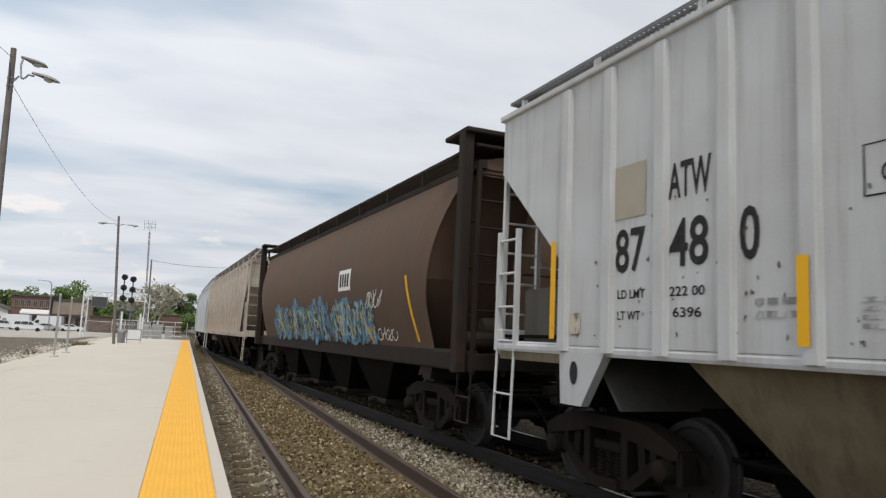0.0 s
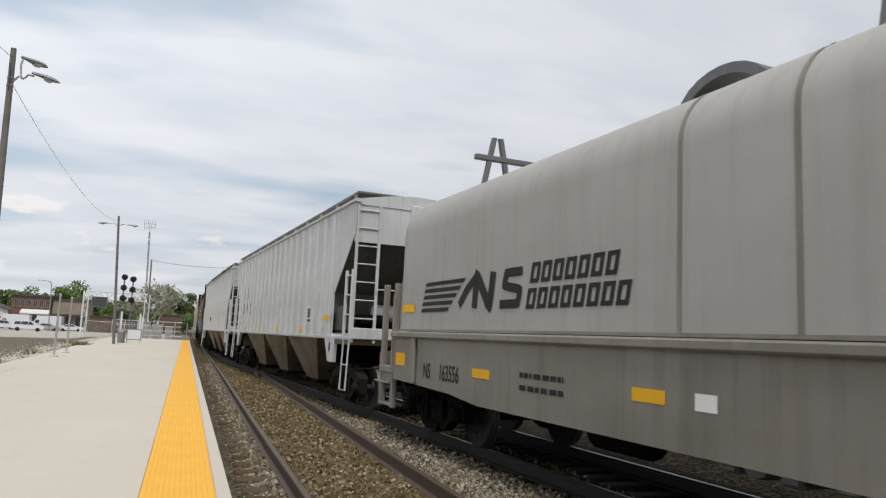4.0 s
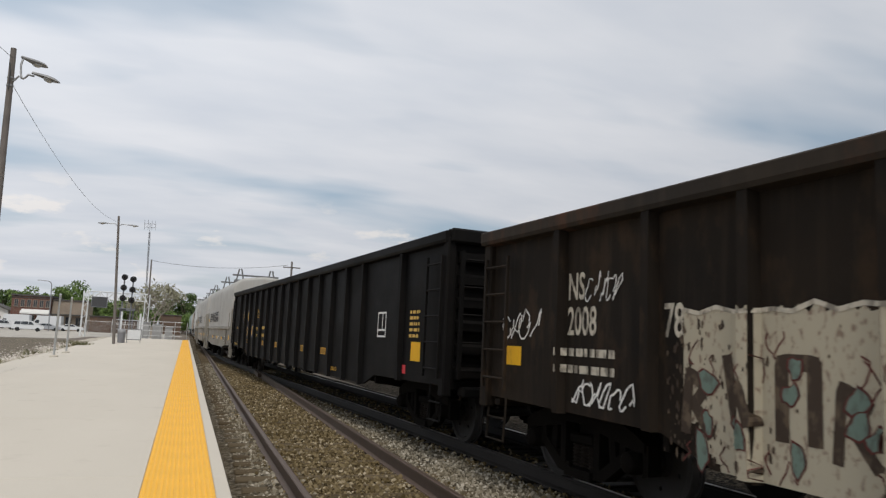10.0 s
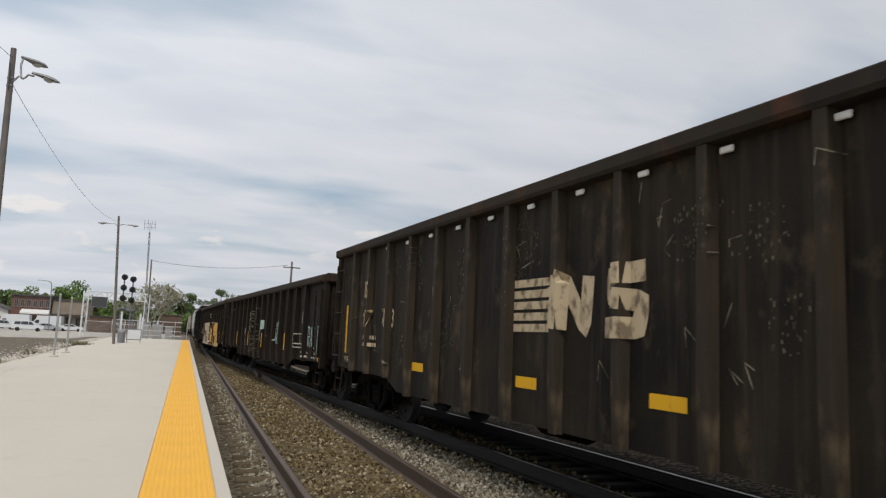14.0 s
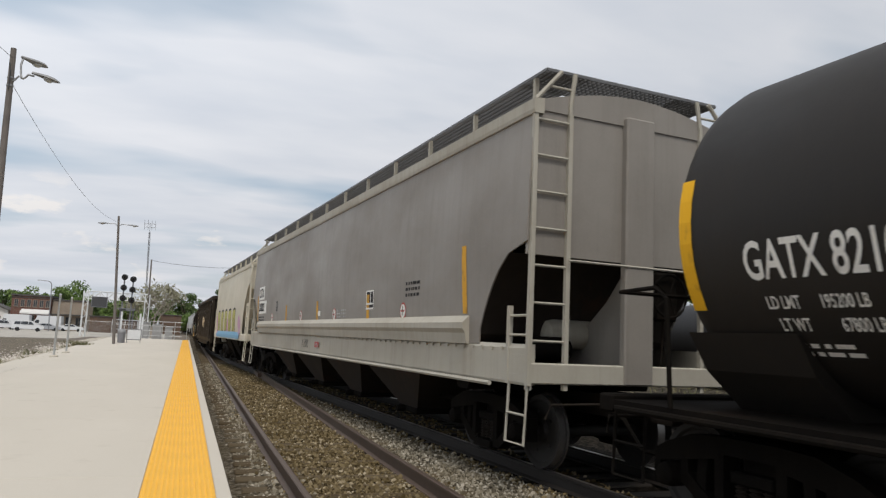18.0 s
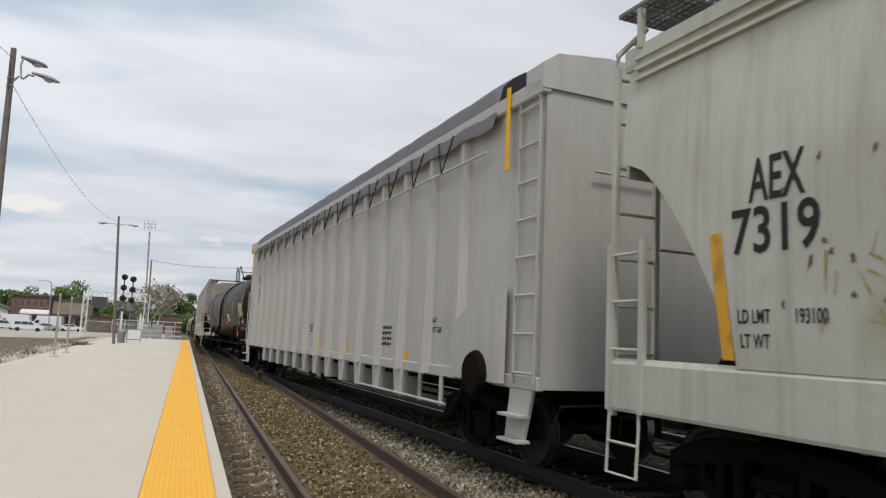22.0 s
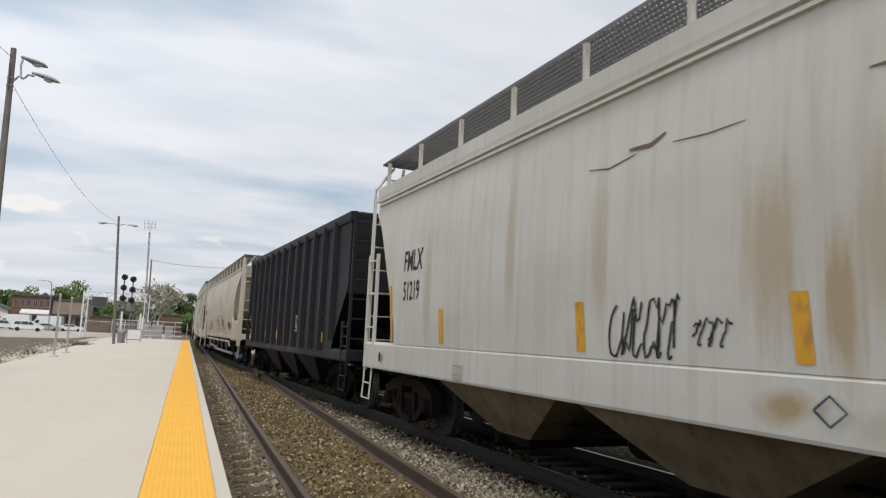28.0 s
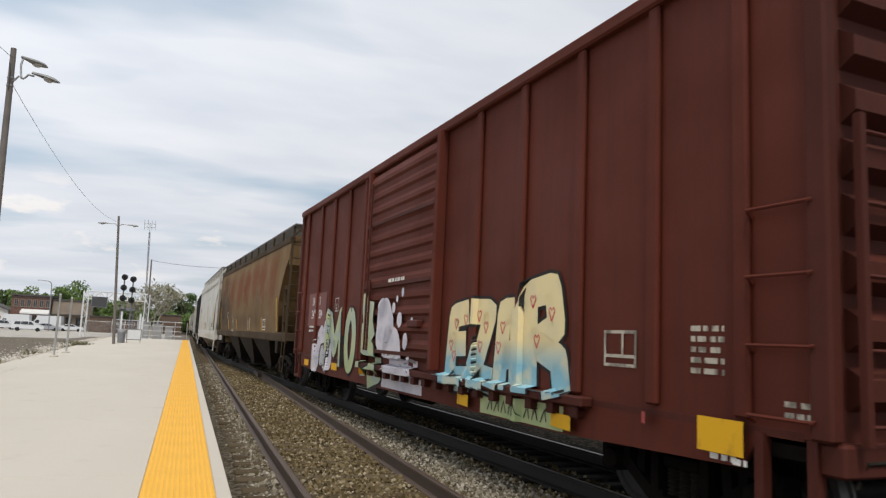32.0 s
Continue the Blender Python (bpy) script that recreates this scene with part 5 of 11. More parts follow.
    decal(car, "warning_label", H - 0.25, H - 0.8, 1.98, 2.11, hs, M["yellow"], n=1)
    # frame marks
    for a, b, z0_, z1_ in ((0.1, 0.55, 1.10, 1.31), (second, second + 0.5, 1.08, 1.2), (6.33, 6.77, 1.09, 1.21), (8.74, 9.2, 1.07, 1.2), (11.96, 12.42, 1.09, 1.31)):
        decal(car, "reflector", H - a, H - b, z0_, z1_, side, M["yellow"], n=1, label="yellow reflective patch")
    lettering(car, "NS", H - 1.35, 0.97, 0.22, side, B, 0.72)
    lettering(car, number, H - 1.95, 0.97, 0.22, side, B, 0.72)
    bars(car, H - 4.3, 1.16, 0.9, 2, 0.06, side, B, pitch=2.4, seed=4)
    lettering(car, "L-42-5 1/4 (OVER END SILLS)", H - 9.35, 1.12, 0.085, side, B, 0.62)
    lettering(car, end_mark, H - 11.42, 1.09, 0.13, side, B, 0.62)
    plate_box(car, side, H - 10.34, 0.92, 0.42, 0.34, M["white"], B)
    decal(car, "notice", H - 7.12, H - 7.36, 1.08, 1.22, side, M["white"], n=1)
    # rear face marks on the hood end
    def end_quad(x0, x1, z0_, z1_, mat, nm, sk=0.0):
        bm = bmesh.new()
        y = -hh - 0.006
        bm.faces.new([bm.verts.new(p) for p in ((x0, y, z0_), (x1, y, z0_), (x1 + sk, y, z1_), (x0 + sk, y, z1_))])
        part(nm, bm, mat, car)
    for i in range(5):
        end_quad(-0.42 + i * 0.02, 0.0 + i * 0.03, 3.10 + i * 0.05, 3.13 + i * 0.05, M["black_letter"], "logo_bar", 0.02)
    for a, b in ((0.12, 0.17), (0.3, 0.35), (0.42, 0.56)):
        end_quad(a, b, 3.08, 3.32, M["black_letter"], "logo_letter", 0.03)
    vs, fs = GLYPHS["CS31A"]
    pydata("lettering", [(-0.12 + v[0] * 0.2, -hh - 0.008, 2.86 + v[1] * 0.22) for v in vs], fs, M["black_letter"], car)
    end_quad(0.1, 0.34, 1.92, 2.05, M["white"], "notice")
    bm = bmesh.new()
    for x, w in ((-1.1, 0.35), (-0.65, 0.6)):
        for z in (1.5, 1.42):
            box(bm, x, x + w, -H - 0.066, -H - 0.062, z, z + 0.035)
    part("small_print", bm, M["black_letter"], car)
    vs, fs = GLYPHS[number]
    pydata("lettering", [(0.45 + v[0] * 0.14, -H - 0.066, 1.38 + v[1] * 0.17) for v in vs], fs, M["black_letter"], car)
    return car


def gondola(name, label, front, rear, top, mat, chord_mat, low=0.66, rib_w=0.12, rib_d=0.11, end_ribs=6, hooks=False, ladder_side=True, W=1.55, first=1.35, second=2.76, fields=12, pitch=0.0):
    car, L, tc = begin_car(name, label, front, rear, (1.45, 1.8), "dark")
    H = L / 2
    stations = [H - first] + [H - second - (pitch or (L - 2 * second) / fields) * i for i in range(fields + 1)] + [-H + first]
    ribs = len(stations)
    for s in (-1, 1):
        bm = bmesh.new()
        # side plate deeper between the trucks
        prism(bm, [(-H + 0.05, top - 0.1), (-H + 0.05, low + 0.24), (-H + 3.2, low + 0.20), (-H + 3.8, low), (H - 3.8, low), (H - 3.2, low + 0.20), (H - 0.05, low + 0.24), (H - 0.05, top - 0.1)], s * (W - 0.04), s * W, "x")
        part("side_wall", bm, mat, car)
        bm = bmesh.new()
        prism(bm, [(s * (W - 0.10), top - 0.20), (s * (W + rib_d + 0.01), top - 0.17), (s * (W + rib_d + 0.03), top - 0.13), (s * (W + rib_d + 0.03), top - 0.02), (s * (W + rib_d), top), (s * (W - 0.10), top)], -H - 0.04, H + 0.04)
        part("top_chord", bm, chord_mat, car)
        proto = None
        for i in range(ribs):
            y = stations[i]
            lz = low + (0.0 if abs(y) < H - 3.8 else 0.22)
            if proto is None or proto[1] != lz:
                bm = bmesh.new()
                q = []
                for z, d in ((lz - 0.02, rib_d * 0.75), (lz + 0.5, rib_d), (top - 0.16, rib_d)):
                    q.append([bm.verts.new((s * (W + dd), o, z)) for o, dd in ((-rib_w / 2, -0.01), (-rib_w / 2 + 0.025, d), (rib_w / 2 - 0.025, d), (rib_w / 2, -0.01))])
                for a, b in zip(q, q[1:]):
                    for k in range(4):
                        bm.faces.new((a[k], a[(k + 1) % 4], b[(k + 1) % 4], b[k]))
                bm.faces.new(q[0][::-1])
                bm.faces.new(q[-1])
                o = part("rib", bm, mat if not hooks else P["gon_rib"], car)
                proto = (o, lz)
            else:
                o = share("rib", proto[0], car)
            o.location.y = y
        if hooks:
            for i in range(ribs + 1):
                y = -H + 1.1 + (L - 2.2) * i / ribs
                bm = bmesh.new()
                bevelled(bm, min(s * (W + 0.02), s * (W + 0.05)), max(s * (W + 0.02), s * (W + 0.05)), y - 0.07, y + 0.07, top - 0.27, top - 0.215, 0.01, 1)
                part("lading_anchor", bm, M["white"], car)
    for s in (1, -1):
        bm = bmesh.new()
        ye = s * (H - 0.02)
        box(bm, -W, W, min(ye, ye - s * 0.05), max(ye, ye - s * 0.05), low + 0.2, top - 0.02)
        part("end_wall", bm, mat, car)
        for i in range(end_ribs):
            z = low + 0.42 + (top - low - 0.8) * i / (end_ribs - 1)
            bm = bmesh.new()
            prism(bm, [(ye, z - 0.1), (ye + s * 0.09, z - 0.055), (ye + s * 0.09, z + 0.055), (ye, z + 0.1)], -W + 0.12, W - 0.12, "x")
            part("end_rib", bm, mat, car)
        bm = bmesh.new()
        bevelled(bm, -W - 0.04, W + 0.04, min(ye - s * 0.1, ye + s * 0.14), max(ye - s * 0.1, ye + s * 0.14), top - 0.18, top + 0.035, 0.03, 1)
        part("end_chord", bm, chord_mat, car)
        for x in (-W, W):
            bm = bmesh.new()
            bevelled(bm, x - 0.07, x + 0.07, min(ye - s * 0.1, ye + s * 0.08), max(ye - s * 0.1, ye + s * 0.08), low + 0.1, top - 0.1, 0.02, 1)
            part("corner_post", bm, mat, car)
        ladder(car, (-W + 0.12, s * (H + 0.16)), (-W + 0.6, s * (H + 0.16)), low + 0.35, top - 0.3, 5, mat)
        if ladder_side:
            ladder(car, (-W - 0.10, s * (H - 0.08)), (-W - 0.10, s * (H - 0.62)), low + 0.35, top - 0.35, 5, mat, name="side_ladder", stile=0.018)
        step_iron(car, -W, s * (H - 0.1), s, 0.4, low + 0.25, mat)
        bm = bmesh.new()
        bevelled(bm, -W + 0.2, W - 0.2, min(ye, ye + s * 0.2), max(ye, ye + s * 0.2), low + 0.1, low + 0.24, 0.02, 1)
        part("end_sill", bm, mat, car)
    bm = bmesh.new()
    box(bm, -W + 0.05, W - 0.05, -H + 0.05, H - 0.05, low + 0.26, low + 0.34)
    part("floor", bm, mat, car)
    for i in range(7):
        y = -tc + 1.6 + (2 * tc - 3.2) * i / 6
        bm = bmesh.new()
        prism(bm, [(-W + 0.04, low + 0.25), (W - 0.04, low + 0.25), (W - 0.04, low + 0.05), (0.3, 0.6), (-0.3, 0.6), (-W + 0.04, low + 0.05)], y - 0.04, y + 0.04)
        part("cross_bearer", bm, M["black_iron"], car)

    def surf(y, z):
        r = min(abs(y - q) for q in stations)
        return -W - (rib_d + 0.004 if r < rib_w / 2 and z < top - 0.16 else 0.0)
    return car, H, surf


def tank_car(front, rear):
    car, L, tc = begin_car("tank_car", "matt black tank car with white stencils and a red placard", front, rear, 1.5, "dark")
    H = L / 2
    hh, r, zc = H - 0.6, 1.50, 2.62
    bm = bmesh.new()
    prof = []
    for i in range(9):
        a = math.pi / 2 * i / 8
        prof.append((r * math.sin(a) if i else 0.001, -hh + 0.6 * (1 - math.cos(a))))
    prof += [(r, -hh * 0.5), (r, 0)] + [(q, -y) for q, y in reversed(prof)]
    lathe(bm, prof, "y", 64, (0, 0, zc))
    shell = part("tank_shell", bm, P["tank"], car, smooth=30)
    for s in (1, -1):
        bm = bmesh.new()
        y = s * tc
        prism(bm, [(-1.25, 1.72), (-1.05, 1.4), (-0.5, 0.95), (0.5, 0.95), (1.05, 1.4), (1.25, 1.72), (0.9, 1.5), (0, 1.15), (-0.9, 1.5)], y - 0.55, y + 0.55)
        part("saddle", bm, P["tank"], car)
        bm = bmesh.new()
        bevelled(bm, -1.5, 1.5, min(s * (H - 0.2), s * H), max(s * (H - 0.2), s * H), 0.95, 1.12, 0.02, 1)
        box(bm, -1.48, 1.48, min(s * (H - 3.1), s * (H - 0.2)), max(s * (H - 3.1), s * (H - 0.2)), 1.0, 1.07)
        part("end_platform", bm, M["black_iron"], car)
        # braces from sill to shell and the end handrail
        for x in (-1, 1):
            for yy in ((H - 4.65, H - 7.3) if s > 0 else (H - 4.65,)):
                bm = bmesh.new()
                tube(bm, [(x * 1.42, s * (yy + 0.55), 1.0), (x * 1.28, s * (yy - 0.35), 1.72)], 0.045)
                part("brace", bm, M["black_iron"], car)
        bm = bmesh.new()
        tube(bm, [(-1.5, s * (H - 1.0), 1.07), (-1.5, s * (H - 0.95), 2.0), (-1.5, s * (H - 0.8), 2.1), (-1.35, s * (H - 0.12), 2.1), (1.35, s * (H - 0.12), 2.1), (1.5, s * (H - 0.8), 2.1), (1.5, s * (H - 1.0), 1.07)], 0.022)
        part("end_handrail", bm, M["black_iron"], car)
        step_iron(car, -1.48, s * (H - 0.25), s, 0.4, 1.0, M["black_iron"])
        if s < 0:
            bm = bmesh.new()
            lathe(bm, [(0.0, -0.42), (0.16, -0.38), (0.2, -0.28), (0.2, 0.28), (0.16, 0.38), (0.0, 0.42)], "y", 14, (-1.0, s * (H - 1.7), 1.32))
            part("brake_reservoir", bm, M["black_iron"], car, smooth=40)
    # side running rail
    for x in (-1, 1):
        bm = bmesh.new()
        tube(bm, [(x * 1.52, -H + 0.3, 1.0), (x * 1.52, H - 0.3, 1.0)], 0.03, 8)
        sr = part("side_rail", bm, M["black_iron"], car)
        for i in range(5):
            y = -H + 4.6 + (L - 9.2) * i / 4
            bm = bmesh.new()
            tube(bm, [(x * 1.52, y, 1.0), (x * 1.44, y, 1.06), (x * 1.2, y, 1.6)], 0.018)
            part("rail_bracket", bm, M["black_iron"], sr)
    # side ladder near mid length following the shell
    LY, PO = H - 11.55, H - 11.50
    def shell_x(z):
        d = z - zc
        return -math.sqrt(max(0.0, r * r - d * d))
    for x in (-1, 1):
        bm = bmesh.new()
        for yy in (LY, LY + 0.5):
            pts = [(x * 1.54, yy, 0.32), (x * 1.54, yy, 1.0), (x * 1.57, yy, 2.5)] + [(x * (-shell_x(z) + 0.07), yy, z + 0.02) for z in (2.8, 3.1, 3.4, 3.7, 3.95)]
            tube(bm, pts if x < 0 else pts, 0.026)
        lad = part("ladder", bm, M["black_iron"], car)
        for i in range(10):
            z = 0.4 + i * 0.37
            xx = 1.54 if z < 2.5 else -shell_x(z) + 0.07
            bm = bmesh.new()
            tube(bm, [(x * xx, LY, z), (x * xx, LY + 0.5, z)], 0.016)
            part("rung", bm, M["black_iron"], lad)
    # top platform with rails and fittings
    bm = bmesh.new()
    zp = zc + r
    box(bm, -0.8, 0.8, PO - 1.0, PO + 1.7, zp - 0.20, zp - 0.16)
    pf = part("manway_platform", bm, M["galvanised"], car)
    for x in (-0.78, 0.78):
        # a short hoop ahead, then a rail that slopes down past the valves
        bm = bmesh.new()
        tube(bm, [(x, PO + 1.7, zp - 0.3), (x, PO + 1.7, zp + 0.64), (x, PO + 1.62, zp + 0.72), (x, PO + 1.05, zp + 0.72), (x, PO + 0.97, zp + 0.64), (x, PO + 0.97, zp - 0.3)], 0.024)
        part("guard_rail", bm, M["black_iron"], pf)
        bm = bmesh.new()
        tube(bm, [(x, PO + 0.3, zp - 0.3), (x, PO + 0.3, zp + 0.62), (x, PO + 0.2, zp + 0.71), (x, PO - 0.05, zp + 0.7), (x * 0.95, PO - 1.35, zp + 0.04), (x * 0.95, PO - 1.5, zp - 0.14), (x * 0.95, PO - 1.5, zp - 0.3)], 0.025)
        part("guard_rail", bm, M["black_iron"], pf)
    bm = bmesh.new()
    tube(bm, [(-0.78, PO + 1.7, zp + 0.56), (0.78, PO + 1.7, zp + 0.56)], 0.022)
    part("guard_rail", bm, M["black_iron"], pf)
    bm = bmesh.new()
    lathe(bm, [(0.25, zp - 0.1), (0.25, zp + 0.22), (0.3, zp + 0.24), (0.3, zp + 0.32), (0.2, zp + 0.38), (0.0, zp + 0.4)], "z", 20, (-0.1, PO + 0.85, 0))
    part("manway", bm, P["tank"], pf, smooth=40)
    bm = bmesh.new()
    lathe(bm, [(0.09, zp - 0.1), (0.09, zp + 0.2), (0.15, zp + 0.22), (0.15, zp + 0.28), (0.12, zp + 0.3), (0.12, zp + 0.42), (0.0, zp + 0.42)], "z", 16, (-0.1, PO - 0.6, 0))
    part("relief_valve", bm, P["tank"], pf, smooth=40)
    bm = bmesh.new()
    lathe(bm, [(0.0, -0.55), (0.07, -0.52), (0.09, -0.4), (0.09, 0.4), (0.07, 0.52), (0.0, 0.55)], "x", 12, (-0.1, PO + 0.2, zp + 0.12))
    part("valve_body", bm, P["tank"], pf, smooth=40)
    bm = bmesh.new()
    tube(bm, [(-0.6, PO - 0.1, zp + 0.1), (-0.62, PO - 0.4, zp + 0.1), (-0.2, PO - 0.5, zp + 0.18)], 0.05)
    part("vent_pipe", bm, P["tank"], pf)

    def surf(y, z):
        return shell_x(z)
    W_ = M["white_letter"]
    for d in (0.12, 2.9, 5.65, 8.58, 11.61, 14.8):
        decal(car, "reflector", H - 1.05 - d + 0.07, H - 1.05 - d - 0.07, 2.25 if d > 1 else 1.9, 2.82 if d > 1 else 3.0, surf, M["yellow"], n=6, label="yellow reflective stripe")
    decal(car, "reflector", H - 19.25, H - 19.40, 2.05, 3.1, surf, M["yellow"], n=8, label="yellow reflective stripe")
    lettering(car, "GATX 82102", H - 1.75, 2.12, 0.28, surf, W_, 0.62)
    for wd, d, z in (("LD LMT", 0.82, 1.9), ("195200 LB", 1.27, 1.9), ("LT WT", 0.87, 1.74), ("67800 LB", 1.37, 1.74)):
        lettering(car, wd, H - 1.05 - d, z, 0.09, surf, W_, 0.66)
    bars(car, H - 1.95, 1.62, 0.5, 2, 0.03, surf, W_, seed=9)
    y0 = H - 13.4
    decal(car, "notice", y0, y0 - 0.85, 1.98, 2.3, surf, M["cream_label"], n=4, label="cream emergency notice")
    lettering(car, "FOR CHEMICAL", y0 - 0.08, 2.2, 0.06, surf, M["black_letter"], 0.8, out=0.011)
    bars(car, y0 - 0.08, 2.13, 0.65, 1, 0.04, surf, M["black_letter"], seed=3)
    bars(car, y0 - 0.08, 2.02, 0.7, 1, 0.08, surf, M["black_letter"], seed=5)
    lettering(car, "VENT TANK WHEN UNLOADING", H - 12.27, 1.89, 0.065, surf, W_, 0.48)
    bars(car, H - 16.62, 1.86, 0.95, 5, 0.035, surf, W_, seed=12)
    # stencilled test table
    y0, y1, z0, z1 = H - 18.07, H - 19.17, 2.1, 2.66
    for i in range(10):
        z = z0 + (z1 - z0) * i / 9
        decal(car, "test_table", y0, y1, z, z + 0.01, surf, W_, n=1)
        if i < 9:
            bars(car, y0 - 0.03, z + 0.02, 0.36, 1, 0.026, surf, W_, seed=20 + i)
            bars(car, y0 - 0.48, z + 0.02, 0.5, 1, 0.024, surf, W_, seed=40 + i)
    for f in (0, 0.42, 0.62, 0.81, 1):
        y = y0 + (y1 - y0) * f
        decal(car, "test_table", y, y - 0.01, z0, z1, surf, W_, n=5)
    plate_box(car, surf, H - 18.17, 1.65, 0.52, 0.3, W_)
    # placard in its holder
    py, pz = H - 18.77, 1.4
    holder = bmesh.new()
    box(holder, -1.50, -1.47, py - 0.15, py + 0.15, pz - 0.2, pz + 0.2)
    tube(holder, [(-1.48, py, pz - 0.2), (-1.48, py, 1.0)], 0.02)
    tube(holder, [(-1.48, py, pz + 0.2), (-1.3, py, pz + 0.42)], 0.02)
    part("placard_holder", holder, M["black_iron"], car)
    bm = bmesh.new()
    prism(bm, [(py, pz - 0.19), (py + 0.17, pz), (py, pz + 0.19), (py - 0.17, pz)], -1.515, -1.505, "x")
    part("placard", bm, M["red"], car, "red diamond flammable placard")
    decal(car, "placard_panel", py + 0.105, py - 0.105, pz - 0.05, pz + 0.05, lambda a, b: -1.515, M["white"], out=0.005, n=1)
    lettering(car, "1230", py + 0.095, pz - 0.035, 0.07, lambda a, b: -1.515, M["black_letter"], 0.7, out=0.01)
    lettering(car, "3", py + 0.02, pz - 0.15, 0.05, lambda a, b: -1.515, M["white"], out=0.005)
    decal(car, "label", H - 18.95, H - 19.11, 1.9, 2.0, surf, M["red"], n=1)
    return car


def railgon(front, rear):
    """Tall pale grey gondola with a tarpaulin cover."""
    car, L, tc = begin_car("covered_gondola", "tall pale grey ribbed gondola under a dark grey tarpaulin", front, rear, 2.2, "dark")
    H, W, low, top = L / 2, 1.52, 1.05, 4.62
    m = P["ginx"]
    n = 16
    rib_y = [H - 1.72 - 1.141 * i for i in range(n)]
    for s in (-1, 1):
        bm = bmesh.new()
        box(bm, min(s * (W - 0.04), s * W), max(s * (W - 0.04), s * W), -H, H, low, top)
        part("side_wall", bm, m, car)
        bm = bmesh.new()
        bevelled(bm, min(s * (W - 0.06), s * (W + 0.08)), max(s * (W - 0.06), s * (W + 0.08)), -H - 0.02, H + 0.02, top - 0.16, top + 0.04, 0.02, 1)
        part("top_chord", bm, m, car)
        bm = bmesh.new()
        bevelled(bm, min(s * (W - 0.06), s * (W + 0.03)), max(s * (W - 0.06), s * (W + 0.03)), -H, H, low - 0.02, low + 0.14, 0.015, 1)
        part("bottom_rail", bm, m, car)
        proto = None
        for i in range(n):
            y = rib_y[i]
            stub = 0.42 if abs(y) < tc - 1.2 else 0.0
            if proto is None or proto[1] != stub:
                bm = bmesh.new()
                q = []
                for z, d, w in ((low, 0.13, 0.27), (top - 0.15, 0.10, 0.24)):
                    q.append([bm.verts.new((s * (W + dd), o, z)) for o, dd in ((-w / 2, -0.01), (-w / 2 + 0.07, d), (w / 2 - 0.07, d), (w / 2, -0.01))])
                for k in range(4):
                    bm.faces.new((q[0][k], q[0][(k + 1) % 4], q[1][(k + 1) % 4], q[1][k]))
                bm.faces.new(q[0][::-1])
                bm.faces.new(q[1])
                if stub:
                    prism(bm, [(-0.24, low + 0.01), (0.24, low + 0.01), (0.14, low - stub), (-0.14, low - stub)], s * (W - 0.3), s * (W + 0.05), "x")
                o = part("rib", bm, m, car)
                proto = (o, stub)
            else:
                o = share("rib", proto[0], car)
            o.location.y = y
        # tie rope and its V-shaped cords
        bm = bmesh.new()
        tube(bm, [(s * (W + 0.15), -H + 1.2, top - 0.62), (s * (W + 0.15), H - 1.4, top - 0.62)], 0.018)
        rope = part("tie_rail", bm, m, car)
        for i in range(n - 1):
            y = rib_y[i] - 0.57
            bm = bmesh.new()
            tube(bm, [(s * (W + 0.12), y + 0.27, top - 0.1), (s * (W + 0.17), y, top - 0.63), (s * (W + 0.12), y - 0.27, top - 0.1)], 0.012, 5)
            part("tie_cord", bm, M["black_letter"], rope)
        for s2 in (1, -1):
            bm = bmesh.new()
            box(bm, s * (W + 0.10) - 0.008, s * (W + 0.10) + 0.008, s2 * (H - 0.75) - 0.04, s2 * (H - 0.75) + 0.04, top - 0.95, top + 0.12)
            part("tie_strap", bm, M["yellow"], car, "yellow tie-down strap")
    # tarpaulin sagging between bows
    bm = bmesh.new()
    rows = []
    cols = 12
    for j in range(61):
        y = -H + 1.1 + (L - 2.2) * j / 60
        w = abs(math.sin(j / 60 * math.pi * (n - 1)))
        row = []
        for i in range(cols + 1):
            t = i / cols * 2 - 1
            t = math.copysign(abs(t) ** 0.45, t)
            x = t * (W + 0.13)
            z = top + 0.07 + 0.6 * (1 - abs(t) ** 5) - 0.05 * (1 - w) * (1 - t * t)
            if i in (0, cols):
                z = top - 0.30 - 0.025 * math.sin(j * 1.7)
            row.append(bm.verts.new((x, y, z)))
        rows.append(row)
    for a, b in zip(rows, rows[1:]):
        for i in range(cols):
            bm.faces.new((a[i], a[i + 1], b[i + 1], b[i]))
    bmesh.ops.solidify(bm, geom=bm.faces[:], thickness=0.012)
    part("tarpaulin", bm, P["tarp"], car, "dark grey tarpaulin cover", smooth=60)
    for s in (1, -1):
        bm = bmesh.new()
        ye = s * H
        box(bm, -W, W, min(ye - s * 0.05, ye), max(ye - s * 0.05, ye), low, top + 0.05)
        cap = [(-W - 0.08, top - 0.1), (-W - 0.08, top + 0.2), (-W + 0.12, top + 0.34), (-0.7, top + 0.42), (0.7, top + 0.42), (W - 0.12, top + 0.34), (W + 0.08, top + 0.2), (W + 0.08, top - 0.1)]
        prism(bm, cap, min(ye - s * 0.36, ye + s * 0.03), max(ye - s * 0.36, ye + s * 0.03))
        part("end_wall", bm, m, car)
        ladder(car, (-W - 0.05, s * (H - 0.06)), (-W - 0.05, s * (H - 0.52)), low + 0.05, (low + 1.95) if s > 0 else top - 0.15, 4 if s > 0 else 8, m, name="side_ladder", stile=0.012)
        bm = bmesh.new()
        prism(bm, [(s * (H - 0.1), low), (s * (H - 0.62), low), (s * (H - 0.72), 0.42), (s * (H - 0.30), 0.42)], -W - 0.02, -W + 0.02, "x")
